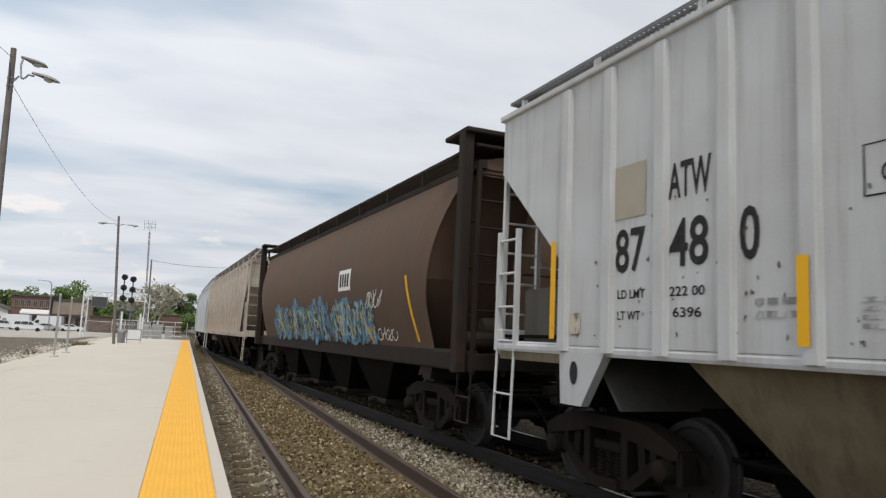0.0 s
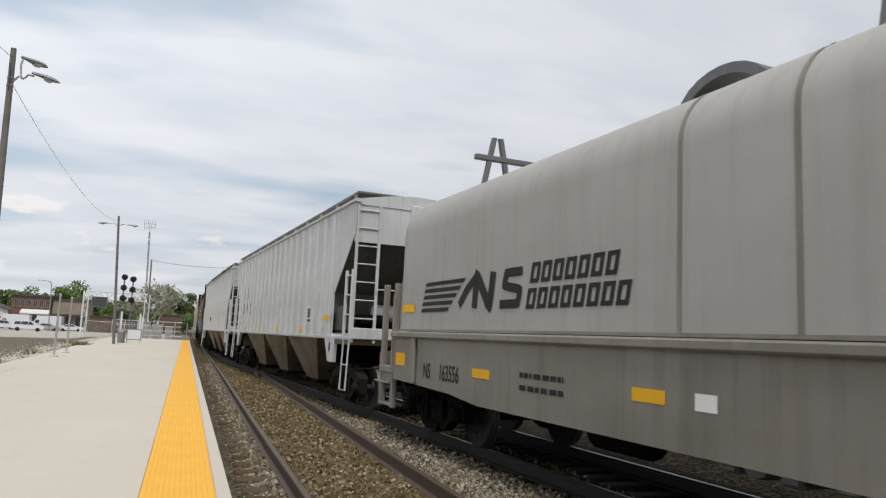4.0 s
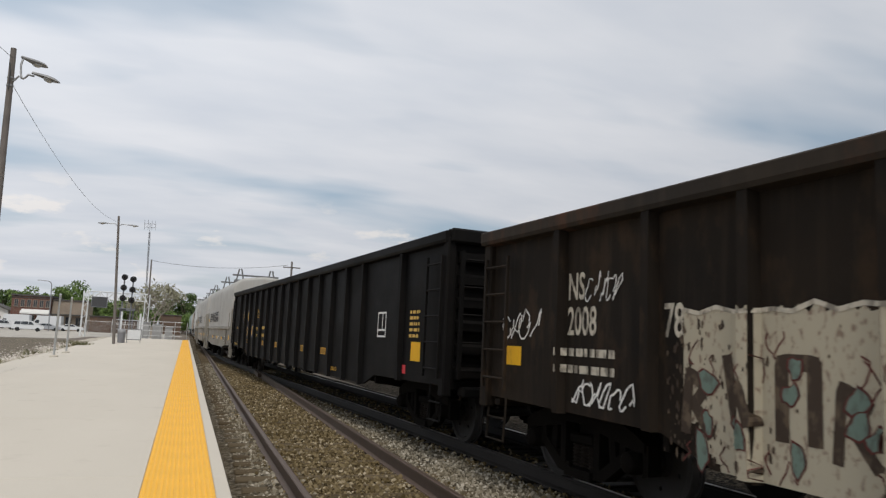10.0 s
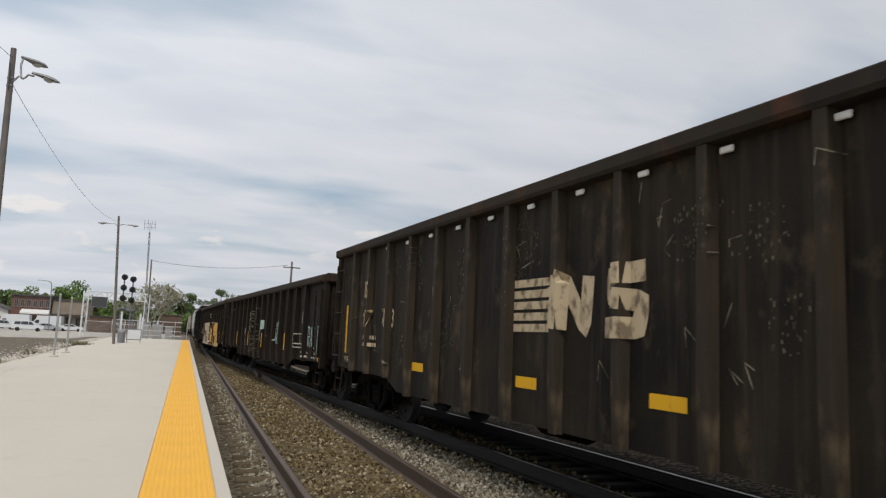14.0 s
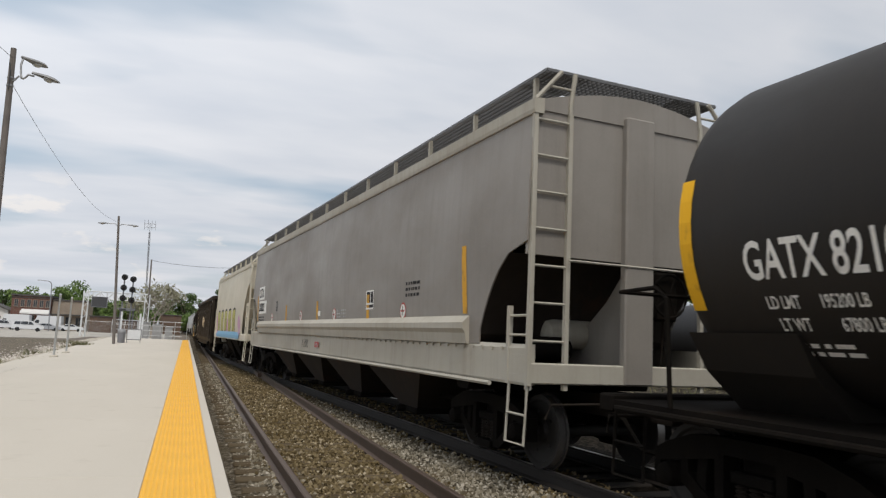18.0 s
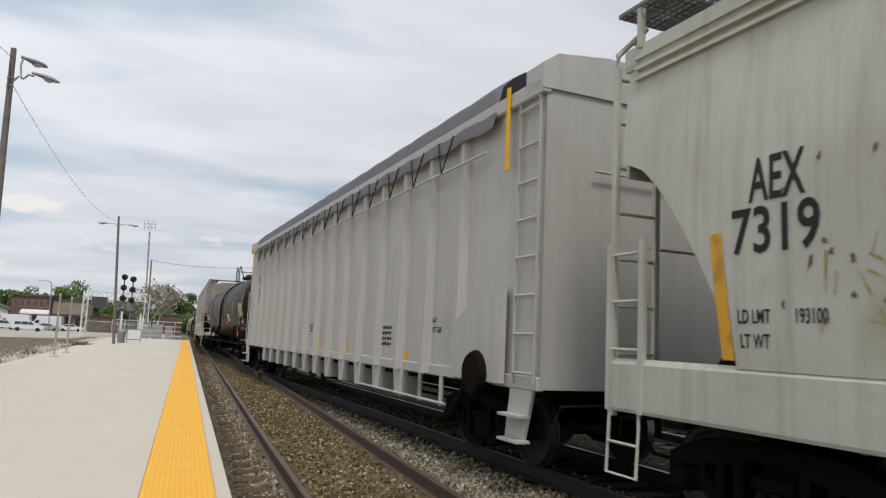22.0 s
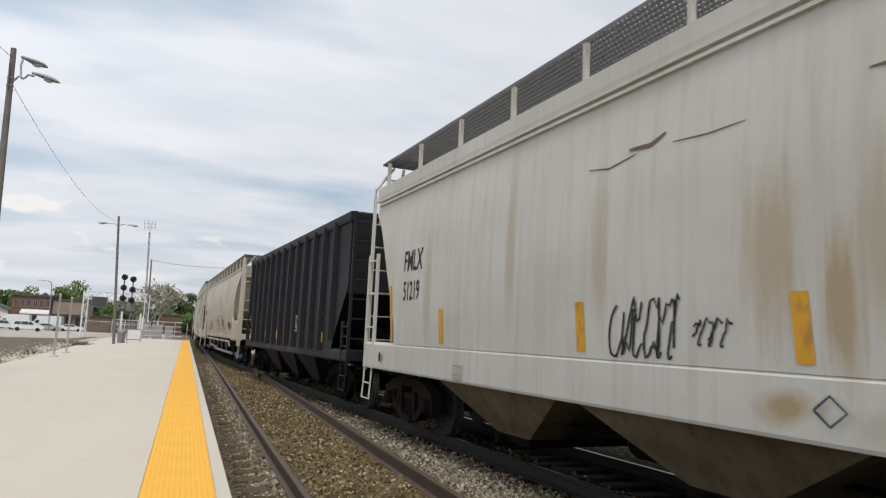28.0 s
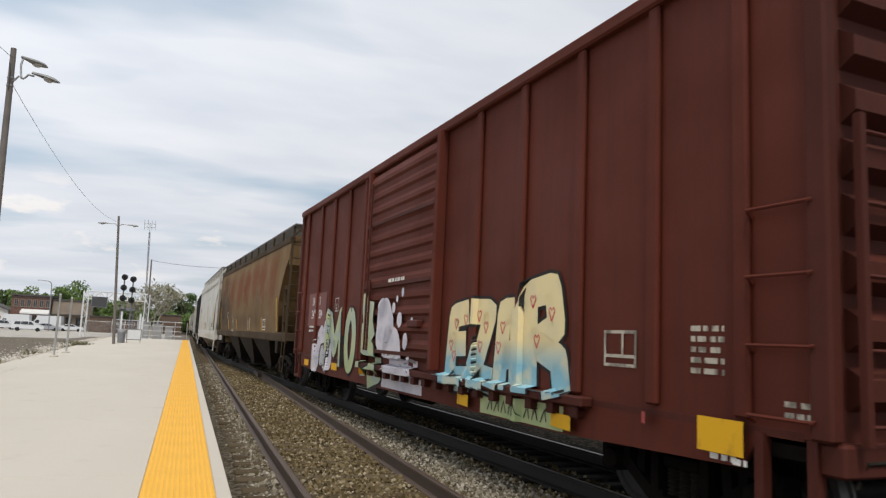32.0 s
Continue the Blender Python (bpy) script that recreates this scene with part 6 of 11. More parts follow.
        for z in (0.44, 0.72):
            box(bm, -W - 0.16, -W + 0.02, min(s * (H - 0.2), s * (H - 0.66)), max(s * (H - 0.2), s * (H - 0.66)), z, z + 0.03)
        part("corner_step", bm, m, car)
        bm = bmesh.new()
        tube(bm, [(-0.9, ye + s * 0.08, 3.6), (0.3, ye + s * 0.08, 3.6)], 0.016)
        part("grab_iron", bm, m, car)
        bm = bmesh.new()
        bevelled(bm, -0.25, 0.25, min(ye, ye + s * 0.18), max(ye, ye + s * 0.18), low - 0.25, low + 0.1, 0.03, 1)
        part("striker_casting", bm, m, car)
    # dump gear panel near the rear
    bm = bmesh.new()
    prism(bm, [(-H + 2.05, low + 0.02), (-H + 0.7, low + 0.02), (-H + 0.7, low + 1.15), (-H + 1.25, low + 1.15), (-H + 2.05, low + 0.75)], -W - 0.14, -W - 0.06, "x")
    part("gear_panel", bm, m, car)
    bm = bmesh.new()
    lathe(bm, [(0.0, -W - 0.24), (0.26, -W - 0.22), (0.30, -W - 0.15), (0.30, -W - 0.1)], "x", 14, (0, -H + 1.3, low + 0.1))
    tube(bm, [(-W - 0.2, -H + 1.3, low + 0.1), (-W - 0.2, -H + 1.9, 0.55)], 0.05)
    part("hand_gear", bm, M["black_iron"], car)
    bm = bmesh.new()
    for y in (-H + 2.6, -H + 3.4, -H + 4.2):
        tube(bm, [(-W - 0.03, y, low), (-W - 0.03, y, 0.62)], 0.035)
    tube(bm, [(-W - 0.05, -H + 2.4, 0.66), (-W - 0.05, -H + 6.5, 0.66)], 0.022)
    part("pipe_stand", bm, m, car)
    bm = bmesh.new()
    box(bm, -W + 0.05, W - 0.05, -H + 0.1, H - 0.1, low - 0.1, low - 0.02)
    part("floor", bm, M["black_iron"], car)

    def surf(y, z):
        return -W - 0.002
    B = M["black_letter"]
    lettering(car, "GI", H - 1.22, 3.2, 0.30, surf, B, 0.62)
    lettering(car, "NX", H - 1.97, 3.2, 0.31, surf, B, 0.62)
    lettering(car, "102", H - 1.17, 2.68, 0.28, surf, B, 0.60)
    lettering(car, "036", H - 1.95, 2.68, 0.31, surf, B, 0.66)
    lettering(car, "LD LMT", H - 1.27, 1.58, 0.08, surf, B, 0.6)
    lettering(car, "211900 LB", H - 2.04, 1.56, 0.08, surf, B, 0.6)
    lettering(car, "LT WT", H - 1.27, 1.4, 0.08, surf, B, 0.6)
    lettering(car, "74100 LB", H - 2.06, 1.38, 0.08, surf, B, 0.6)
    lettering(car, "IL 64-7", -H + 3.2, 1.8, 0.08, surf, B)
    lettering(car, "CU FT 7200", -H + 3.2, 1.66, 0.08, surf, B)
    bars(car, -H + 5.4, 1.7, 0.5, 4, 0.05, surf, B, seed=3)
    bars(car, H - 10.0, 1.75, 0.4, 3, 0.04, surf, B, seed=8)
    for d in (0.69, 4.6, 7.1, 10.7, 12.95, 13.2 + 3.2):
        decal(car, "reflector", H - d, H - d - 0.45, 1.2, 1.36, surf, M["yellow"], n=1, label="yellow reflective patch")
    return car


def graffiti_colour(name, hi, lo, z0, z1, speck=None):
    """Spray paint that fades from one colour to another up the side."""
    m, nt, b = material(name)
    tc = nt.nodes.new("ShaderNodeTexCoord")
    sep = nt.nodes.new("ShaderNodeSeparateXYZ")
    link(nt, tc, "Object", sep, 0)
    mr = nt.nodes.new("ShaderNodeMapRange")
    mr.inputs["From Min"].default_value, mr.inputs["From Max"].default_value = z0, z1
    link(nt, sep, "Z", mr, 0)
    n = noise_out(nt, 3.2, 5)
    c = mixed(nt, mr.outputs[0], lo, hi)
    c = mixed(nt, cut(nt, n, 0.47, 0.6, 0.6), c.outputs[0], speck or tuple(v * 0.6 for v in lo))
    nt.links.new(c.outputs[0], b.inputs["Base Color"])
    b.inputs["Roughness"].default_value = 0.5
    return m


M["red_panel"] = plain("fresh_red_panel", (0.16, 0.042, 0.032), 0.6, 0, 0.2, 5, 0.7)


def boxcar(front, rear):
    car, L, tc = begin_car("boxcar", "boxcar-red steel boxcar covered low down with bright graffiti", front, rear, (1.65, 1.8), "dark")
    H, W, low, top = L / 2, 1.50, 1.00, 4.84
    m, md = P["boxcar"], P["boxcar_dark"]
    rib_w, rib_d = 0.15, 0.06
    door0, door1 = H - 6.25, H - 9.5
    ribs = [H - d for d in (0.7, 2.1, 3.3, 4.5, 5.65, 10.75, 11.95, 13.15, 14.3, 15.3)]
    for s in (-1, 1):
        bm = bmesh.new()
        prism(bm, [(-H, low), (-H + 0.55, low), (-H + 0.75, 0.72), (-H + 3.2, 0.64), (H - 3.2, 0.64), (H - 0.75, 0.72), (H - 0.55, low), (H, low), (H, top), (-H, top)], s * (W - 0.04), s * W, "x")
        part("side_wall", bm, m, car)
        for y in ribs:
            bm = bmesh.new()
            prism(bm, [(y - rib_w / 2, low + 0.08), (y + rib_w / 2, low + 0.08), (y + rib_w / 2, top - 0.12), (y - rib_w / 2, top - 0.12)], s * W, s * (W + rib_d), "x")
            bmesh.ops.bevel(bm, geom=[e for e in bm.edges], offset=0.02, segments=1, affect="EDGES")
            part("rib", bm, m, car)
        bm = bmesh.new()
        bevelled(bm, min(s * (W - 0.02), s * (W + 0.10)), max(s * (W - 0.02), s * (W + 0.10)), -H, H, top - 0.14, top + 0.02, 0.025, 1)
        part("eave_rail", bm, m, car)
        bm = bmesh.new()
        box(bm, min(s * (W - 0.02), s * (W + 0.0015)), max(s * (W - 0.02), s * (W + 0.0015)), -H + 0.2, H - 0.2, low - 0.02, low + 0.04)
        part("bottom_rail", bm, md, car)
        # sliding door with pressed corrugations, its posts, rods and tracks
        bm = bmesh.new()
        xd = s * (W + 0.10)
        outline = []
        z = low + 0.22
        prof = [(s * (W + 0.05), low + 0.2)]
        for k in range(12):
            zz = low + 0.26 + (top - low - 0.55) * k / 12
            dz = (top - low - 0.55) / 12
            prof += [(s * (W + 0.10), zz), (s * (W + 0.10), zz + dz * 0.35), (s * (W + 0.14), zz + dz * 0.5), (s * (W + 0.14), zz + dz * 0.75)]
        prof += [(s * (W + 0.10), top - 0.26), (s * (W + 0.05), top - 0.2)]
        prism(bm, prof, door1, door0)
        dr = part("door", bm, m, car)
        for y in (door0 + 0.06, door1 - 0.06):
            bm = bmesh.new()
            bevelled(bm, min(s * W, s * (W + 0.16)), max(s * W, s * (W + 0.16)), y - 0.06, y + 0.06, low + 0.1, top - 0.1, 0.015, 1)
            part("door_post", bm, m, car)
        bm = bmesh.new()
        for k in (0.0, 0.36, 0.72):
            zz = low + 0.3 + (top - low - 0.6) * k
            box(bm, min(s * (W + 0.13), s * (W + 0.16)), max(s * (W + 0.13), s * (W + 0.16)), door1, door0, zz - 0.03, zz + 0.03)
        part("door_seam", bm, md, dr)
        bm = bmesh.new()
        tube(bm, [(s * (W + 0.18), door0 - 0.25, low + 0.3), (s * (W + 0.18), door0 - 0.25, top - 0.4)], 0.02)
        tube(bm, [(s * (W + 0.18), door0 - 0.4, low + 0.3), (s * (W + 0.18), door0 - 0.4, low + 1.6)], 0.02)
        bevelled(bm, min(s * (W + 0.12), s * (W + 0.22)), max(s * (W + 0.12), s * (W + 0.22)), door1 + 0.3, door1 + 0.75, low + 0.72, low + 0.84, 0.02, 1)
        part("lock_rod", bm, md, dr)
        bm = bmesh.new()
        bevelled(bm, min(s * W, s * (W + 0.14)), max(s * W, s * (W + 0.14)), H - 13.4, door0 + 0.1, low - 0.04, low + 0.06, 0.015, 1)
        for i in range(16):
            y = H - 13.2 + i * 0.44
            bevelled(bm, min(s * W, s * (W + 0.10)), max(s * W, s * (W + 0.10)), y - 0.07, y + 0.07, low - 0.16, low - 0.03, 0.01, 1)
        part("door_track", bm, md, car)
    bm = bmesh.new()
    arc = [(-W - 0.05, top), (-W * 0.5, top + 0.13), (0, top + 0.2), (W * 0.5, top + 0.13), (W + 0.05, top)]
    prism(bm, arc + [(W - 0.05, top - 0.06), (-W + 0.05, top - 0.06)], -H, H)
    part("roof", bm, md, car)
    for s in (1, -1):
        ye = s * H
        bm = bmesh.new()
        box(bm, -W, W, min(ye - s * 0.05, ye), max(ye - s * 0.05, ye), low, top + 0.04)
        prism(bm, [(-W, top), (-W * 0.5, top + 0.14), (0, top + 0.2), (W * 0.5, top + 0.14), (W, top)], min(ye - s * 0.04, ye + s * 0.02), max(ye - s * 0.04, ye + s * 0.02))
        for x in (-W, W):
            bevelled(bm, x - 0.06, x + 0.06, min(ye - s * 0.12, ye + s * 0.06), max(ye - s * 0.12, ye + s * 0.06), low, top, 0.02, 1)
        part("end_wall", bm, md, car)
        for i in range(9):
            z = low + 0.35 + i * 0.395
            bm = bmesh.new()
            prism(bm, [(ye, z - 0.15), (ye + s * 0.12, z - 0.07), (ye + s * 0.12, z + 0.07), (ye, z + 0.15)], -W + 0.16, W - 0.16, "x")
            part("end_corrugation", bm, md, car)
        for i in range(4):
            z = low + 0.12 + i * 0.5
            bm = bmesh.new()
            tube(bm, [(-W, s * (H - 0.06), z + 0.02), (-W - 0.09, s * (H - 0.08), z), (-W - 0.09, s * (H - 0.6), z), (-W, s * (H - 0.62), z - 0.05)], 0.016)
            part("grab_iron", bm, m, car)
        ladder(car, (-W + 0.12, s * (H + 0.17)), (-W + 0.58, s * (H + 0.17)), low, low + 2.2, 5, md)
        bm = bmesh.new()
        bevelled(bm, -W, W, min(ye - s * 0.2, ye + s * 0.1), max(ye - s * 0.2, ye + s * 0.1), low - 0.22, low, 0.02, 1)
        part("end_sill", bm, md, car)
        bm = bmesh.new()
        prism(bm, [(s * (H - 0.08), low), (s * (H - 0.16), low), (s * (H - 0.16), 0.5), (s * (H - 0.52), 0.5), (s * (H - 0.52), low), (s * (H - 0.60), low), (s * (H - 0.60), 0.42), (s * (H - 0.08), 0.42)], -W - 0.03, -W + 0.05, "x")
        part("sill_step", bm, md, car)
    bm = bmesh.new()
    box(bm, -W + 0.05, W - 0.05, -H + 0.05, H - 0.05, low - 0.16, low - 0.06)
    part("floor", bm, M["black_iron"], car)
    for y in (H - 3.8, 2.2, 0, -2.2, -H + 3.8):
        bm = bmesh.new()
        prism(bm, [(-W + 0.05, low - 0.1), (W - 0.05, low - 0.1), (W - 0.05, low - 0.35), (0.3, 0.62), (-0.3, 0.62), (-W + 0.05, low - 0.35)], y - 0.05, y + 0.05)
        part("cross_bearer", bm, M["black_iron"], car)

    def surf(y, z):
        if door1 < y < door0 and low + 0.2 < z < top - 0.2:
            return -W - 0.148
        for r in ribs:
            if abs(y - r) < rib_w / 2:
                return -W - rib_d - 0.004
        if low - 0.05 < z < low + 0.07 and H - 13.4 < y < door0 + 0.3:
            return -W - 0.145
        return -W - 0.002
    # lettering
    lettering(car, "LR", H - 1.58, 2.26, 0.18, surf, M["white_letter"], 0.8)
    lettering(car, "S", H - 2.25, 2.26, 0.2, surf, M["white_letter"], 0.8)
    lettering(car, "24", H - 1.53, 1.93, 0.2, surf, M["white_letter"], 0.8)
    lettering(car, "35", H - 2.24, 1.93, 0.2, surf, M["white_letter"], 0.8)
    bars(car, H - 1.35, 1.7, 0.45, 2, 0.05, surf, M["white_letter"], seed=4)
    decal(car, "repainted_panel", H - 1.2, H - 2.9, 1.75, 2.55, surf, M["red_panel"], out=0.0045, n=2, ny=24)
    ribbon(car, "plate_mark", [(H - 3.7, 2.08), (H - 3.7, 2.36), (H - 3.98, 2.36), (H - 3.98, 2.08), (H - 3.7, 2.08)], 0.02, surf, M["white_letter"], 0.006, 0.5, 1)
    lettering(car, "C", H - 3.78, 2.12, 0.12, surf, M["white_letter"], 0.8)
    for d, z in ((1.13, 0.76), (3.72, 0.79), (5.77, 0.82), (10.32, 0.70), (12.68, 0.70)):
        decal(car, "reflector", H - d, H - d - 0.46, z, z + 0.15, surf, M["yellow"], out=0.02, n=1, label="yellow reflective patch")
    decal(car, "reflector", H - 14.88, H - 15.34, 0.80, 1.06, lambda q, z: -W - 0.06, M["yellow"], out=0.012, n=1, label="yellow reflective patch")
    plate_box(car, surf, H - 13.58, 1.38, 0.48, 0.34, M["worn_white"])
    for k in range(5):
        bars(car, H - 14.74, 1.72 - k * 0.085, 0.34, 1, 0.045, surf, M["worn_white"], seed=30 + k)
    bars(car, H - 15.65, 1.2, 0.2, 2, 0.04, surf, M["worn_white"], seed=44)
    bars(car, H - 14.95, 0.74, 0.4, 1, 0.045, surf, M["white_letter"], seed=45)
    bars(car, H - 7.6, 2.5, 0.8, 1, 0.06, surf, M["white_letter"], seed=46)
    decal(car, "label", H - 14.2, H - 14.32, 0.92, 1.02, surf, M["red_mark"], n=1, out=0.06)
    # graffiti: swelling letters over white smoke, with black rims
    g1 = graffiti_colour("green_spray", (0.50, 0.53, 0.27), (0.36, 0.43, 0.24), 0.8, 2.4, (0.26, 0.35, 0.44))
    g2 = graffiti_colour("blue_spray", (0.40, 0.46, 0.40), (0.36, 0.44, 0.20), 0.8, 2.4, (0.50, 0.50, 0.26))
    wh = graffiti_colour("white_spray", (0.66, 0.63, 0.68), (0.56, 0.53, 0.56), 0.8, 2.4, (0.44, 0.43, 0.52))
    yb = graffiti_colour("yellow_to_blue_spray", (0.80, 0.66, 0.34), (0.22, 0.44, 0.52), 1.3, 1.6, (0.70, 0.60, 0.36))
    bk = M["black_letter"]
    for k, (d, z, ry, rz) in enumerate(((2.2, 1.0, 0.3, 0.35), (2.7, 1.3, 0.4, 0.45), (3.2, 1.1, 0.4, 0.45), (3.1, 1.65, 0.25, 0.3), (7.5, 1.75, 0.45, 0.45), (7.9, 1.25, 0.5, 0.5), (8.3, 0.9, 0.4, 0.22), (7.4, 2.05, 0.25, 0.2))):
        blob(car, "graffiti_smoke", H - d, z, ry, rz, surf, wh, 0.006, k + 1, 0.08, 90, 34)
    for k, (d, z, r) in enumerate(((1.9, 1.9, 0.06), (2.1, 2.1, 0.045), (2.5, 2.05, 0.06), (7.95, 2.05, 0.08), (8.25, 1.85, 0.11), (8.55, 1.5, 0.11), (8.35, 2.3, 0.06), (8.7, 1.15, 0.1), (8.1, 2.2, 0.05), (8.8, 1.8, 0.07), (8.75, 0.98, 0.07))):
        blob(car, "graffiti_dot", H - d, z, r, r * 1.2, surf, wh, 0.007, k, 0.05, 16, 2)
    decal(car, "graffiti_smoke", H - 7.1, H - 9.0, 0.68, 0.92, surf, wh, out=0.006, n=2, ny=20)
    letters = [([(3.12, 0.88), (3.38, 1.98), (3.84, 1.22), (4.3, 2.03), (4.4, 0.88)], g1), ([(5.02 - 0.27 * math.sin(a * math.pi / 12), 1.46 + 0.55 * math.cos(a * math.pi / 12)) for a in range(25)], g2),
               ([(6.0, 0.8), (5.95, 2.05), (6.4, 2.2), (6.55, 1.75), (6.15, 1.5)], g1), ([(6.15, 1.45), (6.85, 1.3), (6.95, 0.9), (6.3, 0.75)], g1), ([(6.75, 2.2), (6.7, 1.8), (6.9, 1.5)], g2)]
    for k, (pts, c) in enumerate(letters):
        q = [(H - a, z) for a, z in pts]
        w = 0.27 if k == 1 else 0.34
        ribbon(car, "graffiti_outline", q, w + 0.09, surf, bk, 0.008, 0.02, 40)
        ribbon(car, "graffiti_letter", q, w, surf, c, 0.016, 0.02, 32)
    # the small white letter that leans on the first big one, and strokes in the smoke
    ribbon(car, "graffiti_outline", [(H - a, z) for a, z in ((2.62, 0.72), (2.55, 1.05), (2.68, 1.3), (2.9, 1.34), (3.0, 1.2), (3.08, 1.42), (3.16, 1.5))], 0.05, surf, bk, 0.014, 0.03, 2)
    rnd = random.Random(21)
    for i in range(26):
        a = rnd.choice((rnd.uniform(1.95, 2.7), rnd.uniform(7.2, 8.4)))
        z = rnd.uniform(0.85, 1.6)
        w = rnd.uniform(0.08, 0.2)
        ribbon(car, "graffiti_stroke", [(H - a, z), (H - a - w, z + rnd.uniform(-0.05, 0.05))], rnd.uniform(0.012, 0.03), surf, M["chip_grey"], 0.0095, 0.03, 1, True)
    scrawl(car, surf, H - 2.7, 0.74, 0.5, 0.16, bk, 17, 4, 0.02)
    y1 = H - 9.8
    big = [[(0.85, 1.05), (0.22, 1.02), (0.27, 1.5), (0.72, 1.52)], [(0.27, 1.5), (0.33, 1.9), (0.78, 1.95)], [(0.95, 1.95), (1.42, 1.93), (1.0, 1.12), (1.5, 1.06)],
           [(1.68, 1.0), (1.78, 1.93), (2.1, 1.93), (2.1, 1.0)], [(1.75, 1.4), (2.1, 1.42)], [(2.4, 1.0), (2.38, 2.12), (2.85, 2.18), (2.95, 1.75), (2.45, 1.55)], [(2.55, 1.55), (3.0, 1.4), (3.08, 1.0)]]
    for pts in big:
        ribbon(car, "graffiti_outline", [(y1 - a, z) for a, z in pts], 0.42, surf, bk, 0.012, 0.03, 16)
    for pts in big:
        ribbon(car, "graffiti_letter", [(y1 - a, z) for a, z in pts], 0.34, surf, yb, 0.017, 0.03, 14)
    for a, z in ((0.25, 1.5), (0.4, 1.8), (0.7, 1.85), (1.1, 1.9), (1.3, 1.75), (1.15, 1.5), (1.75, 1.75), (2.45, 2.05), (2.85, 1.9), (2.55, 1.6), (1.65, 1.5), (0.35, 1.35)):
        yy = y1 - a
        ribbon(car, "graffiti_heart", [(yy, z - 0.09), (yy + 0.06, z + 0.02), (yy + 0.035, z + 0.06), (yy, z + 0.03), (yy - 0.035, z + 0.06), (yy - 0.06, z + 0.02), (yy, z - 0.09)], 0.018, surf, M["red"], 0.019, 0.03, 1)
    decal(car, "graffiti_bar", y1 + 0.1, y1 - 3.2, low - 0.05, low + 0.06, surf, yb, out=0.012, n=1, ny=60)
    decal(car, "graffiti_bar", y1 - 1.2, y1 - 3.1, 0.66, 0.92, surf, g2, out=0.010, n=2, ny=40)
    rnd = random.Random(6)
    for k in range(8):
        yy = y1 - 1.4 - k * 0.18
        ribbon(car, "graffiti_scrawl", [(yy, 0.71), (yy - 0.06 * rnd.uniform(0, 2), 0.86), (yy - 0.12, 0.72)], 0.02, surf, bk, 0.014, 0.04, 1)
    return car


def scrawl(car, surf, y, z, w, h, mat, seed, strokes=6, width=0.025, name="graffiti_scrawl"):
    """A quick spray tag that cannot be read: looping strokes."""
    rnd = random.Random(seed)
    for k in range(strokes):
        a = y - w * k / strokes
        cw = w / strokes * 1.3
        pts, ph = [], rnd.uniform(0, 6.28)
        turns, lean = rnd.uniform(0.5, 1.1), rnd.uniform(-0.2, 0.2)
        for i in range(13):
            t = i / 12
            pts.append((a - cw * (0.5 + 0.5 * math.sin(ph + t * 6.28 * turns)) - lean * cw * t, z + h * (0.5 + 0.5 * math.cos(ph * 0.7 + t * 6.28 * turns * rnd.choice((1, 1, 1.2)))) * rnd.uniform(0.75, 1.05)))
        ribbon(car, name, pts, width, surf, mat, 0.011, 0.05, 1)


M["blue_spray"] = worn_decal("sky_blue_spray", (0.16, 0.34, 0.50), 0.5, (0.30, 0.45, 0.55), 0.5)
M["green_spray"] = worn_decal("teal_spray", (0.10, 0.42, 0.30), 0.6, (0.3, 0.5, 0.4), 0.3)
M["olive_spray"] = worn_decal("olive_spray", (0.42, 0.40, 0.12), 0.5, (0.5, 0.46, 0.2), 0.5)
M["pink_spray"] = worn_decal("pink_spray", (0.50, 0.28, 0.40), 0.5, (0.5, 0.42, 0.44), 0.5)
M["orange_spray"] = worn_decal("orange_spray", (0.58, 0.33, 0.08), 0.5, (0.5, 0.4, 0.2), 0.5)
M["pale_spray"] = worn_decal("peeling_pale_spray", (0.39, 0.345, 0.255), 0.55, (0.14, 0.08, 0.06), 0.7, 22)
M["gold_spray"] = worn_decal("peeling_gold_spray", (0.47, 0.31, 0.105), 0.5, (0.28, 0.15, 0.06), 0.75)
M["chalk"] = worn_decal("pale_green_chalk", (0.42, 0.56, 0.50), 0.5, (0.1, 0.12, 0.1), 0.5)
M["ghost"] = worn_decal("pale_scratched_paint", (0.30, 0.26, 0.18), 0.44, (0.05, 0.042, 0.034), 0.9)
M["roof_moss"] = leaf_material("roof_moss", (0.035, 0.055, 0.015), (0.10, 0.15, 0.04))
M["chip_grey"] = worn_decal("flaking_stencil", (0.22, 0.22, 0.22), 0.45, (0.55, 0.55, 0.53), 0.8)
M["brown_panel"] = plain("painted_out_panel", (0.36, 0.32, 0.25), 0.6, 0, 0.3, 5, 0.7)
M["rust_patch"] = plain("rust_brown_patch", (0.13, 0.09, 0.06), 0.7, 0, 0.5, 5, 0.6)
M["moss"] = worn_decal("yellow_green_stain", (0.30, 0.25, 0.08), 0.42, (0.42, 0.40, 0.31), 0.9)


def lead_cars():
    for nm, lab, f, r, mat, kw in (("covered_hopper", "pale green covered hopper far ahead in the train", 83.5, 66.2, P["green"], {}),
                                   ("covered_hopper", "pale blue-white covered hopper ahead in the train", 64.8, 47.2, P["pale_blue"], {}),
                                   ("covered_hopper", "rust-streaked white ribbed covered hopper ahead of the brown car", 45.8, 28.4, P["rusty_white"], {"ribs": 15, "power": 1.0})):
        hopper(nm, lab, f, r, mat, mat, sill=(1.3, 1.5), eave=4.3, peak=4.55, **kw)


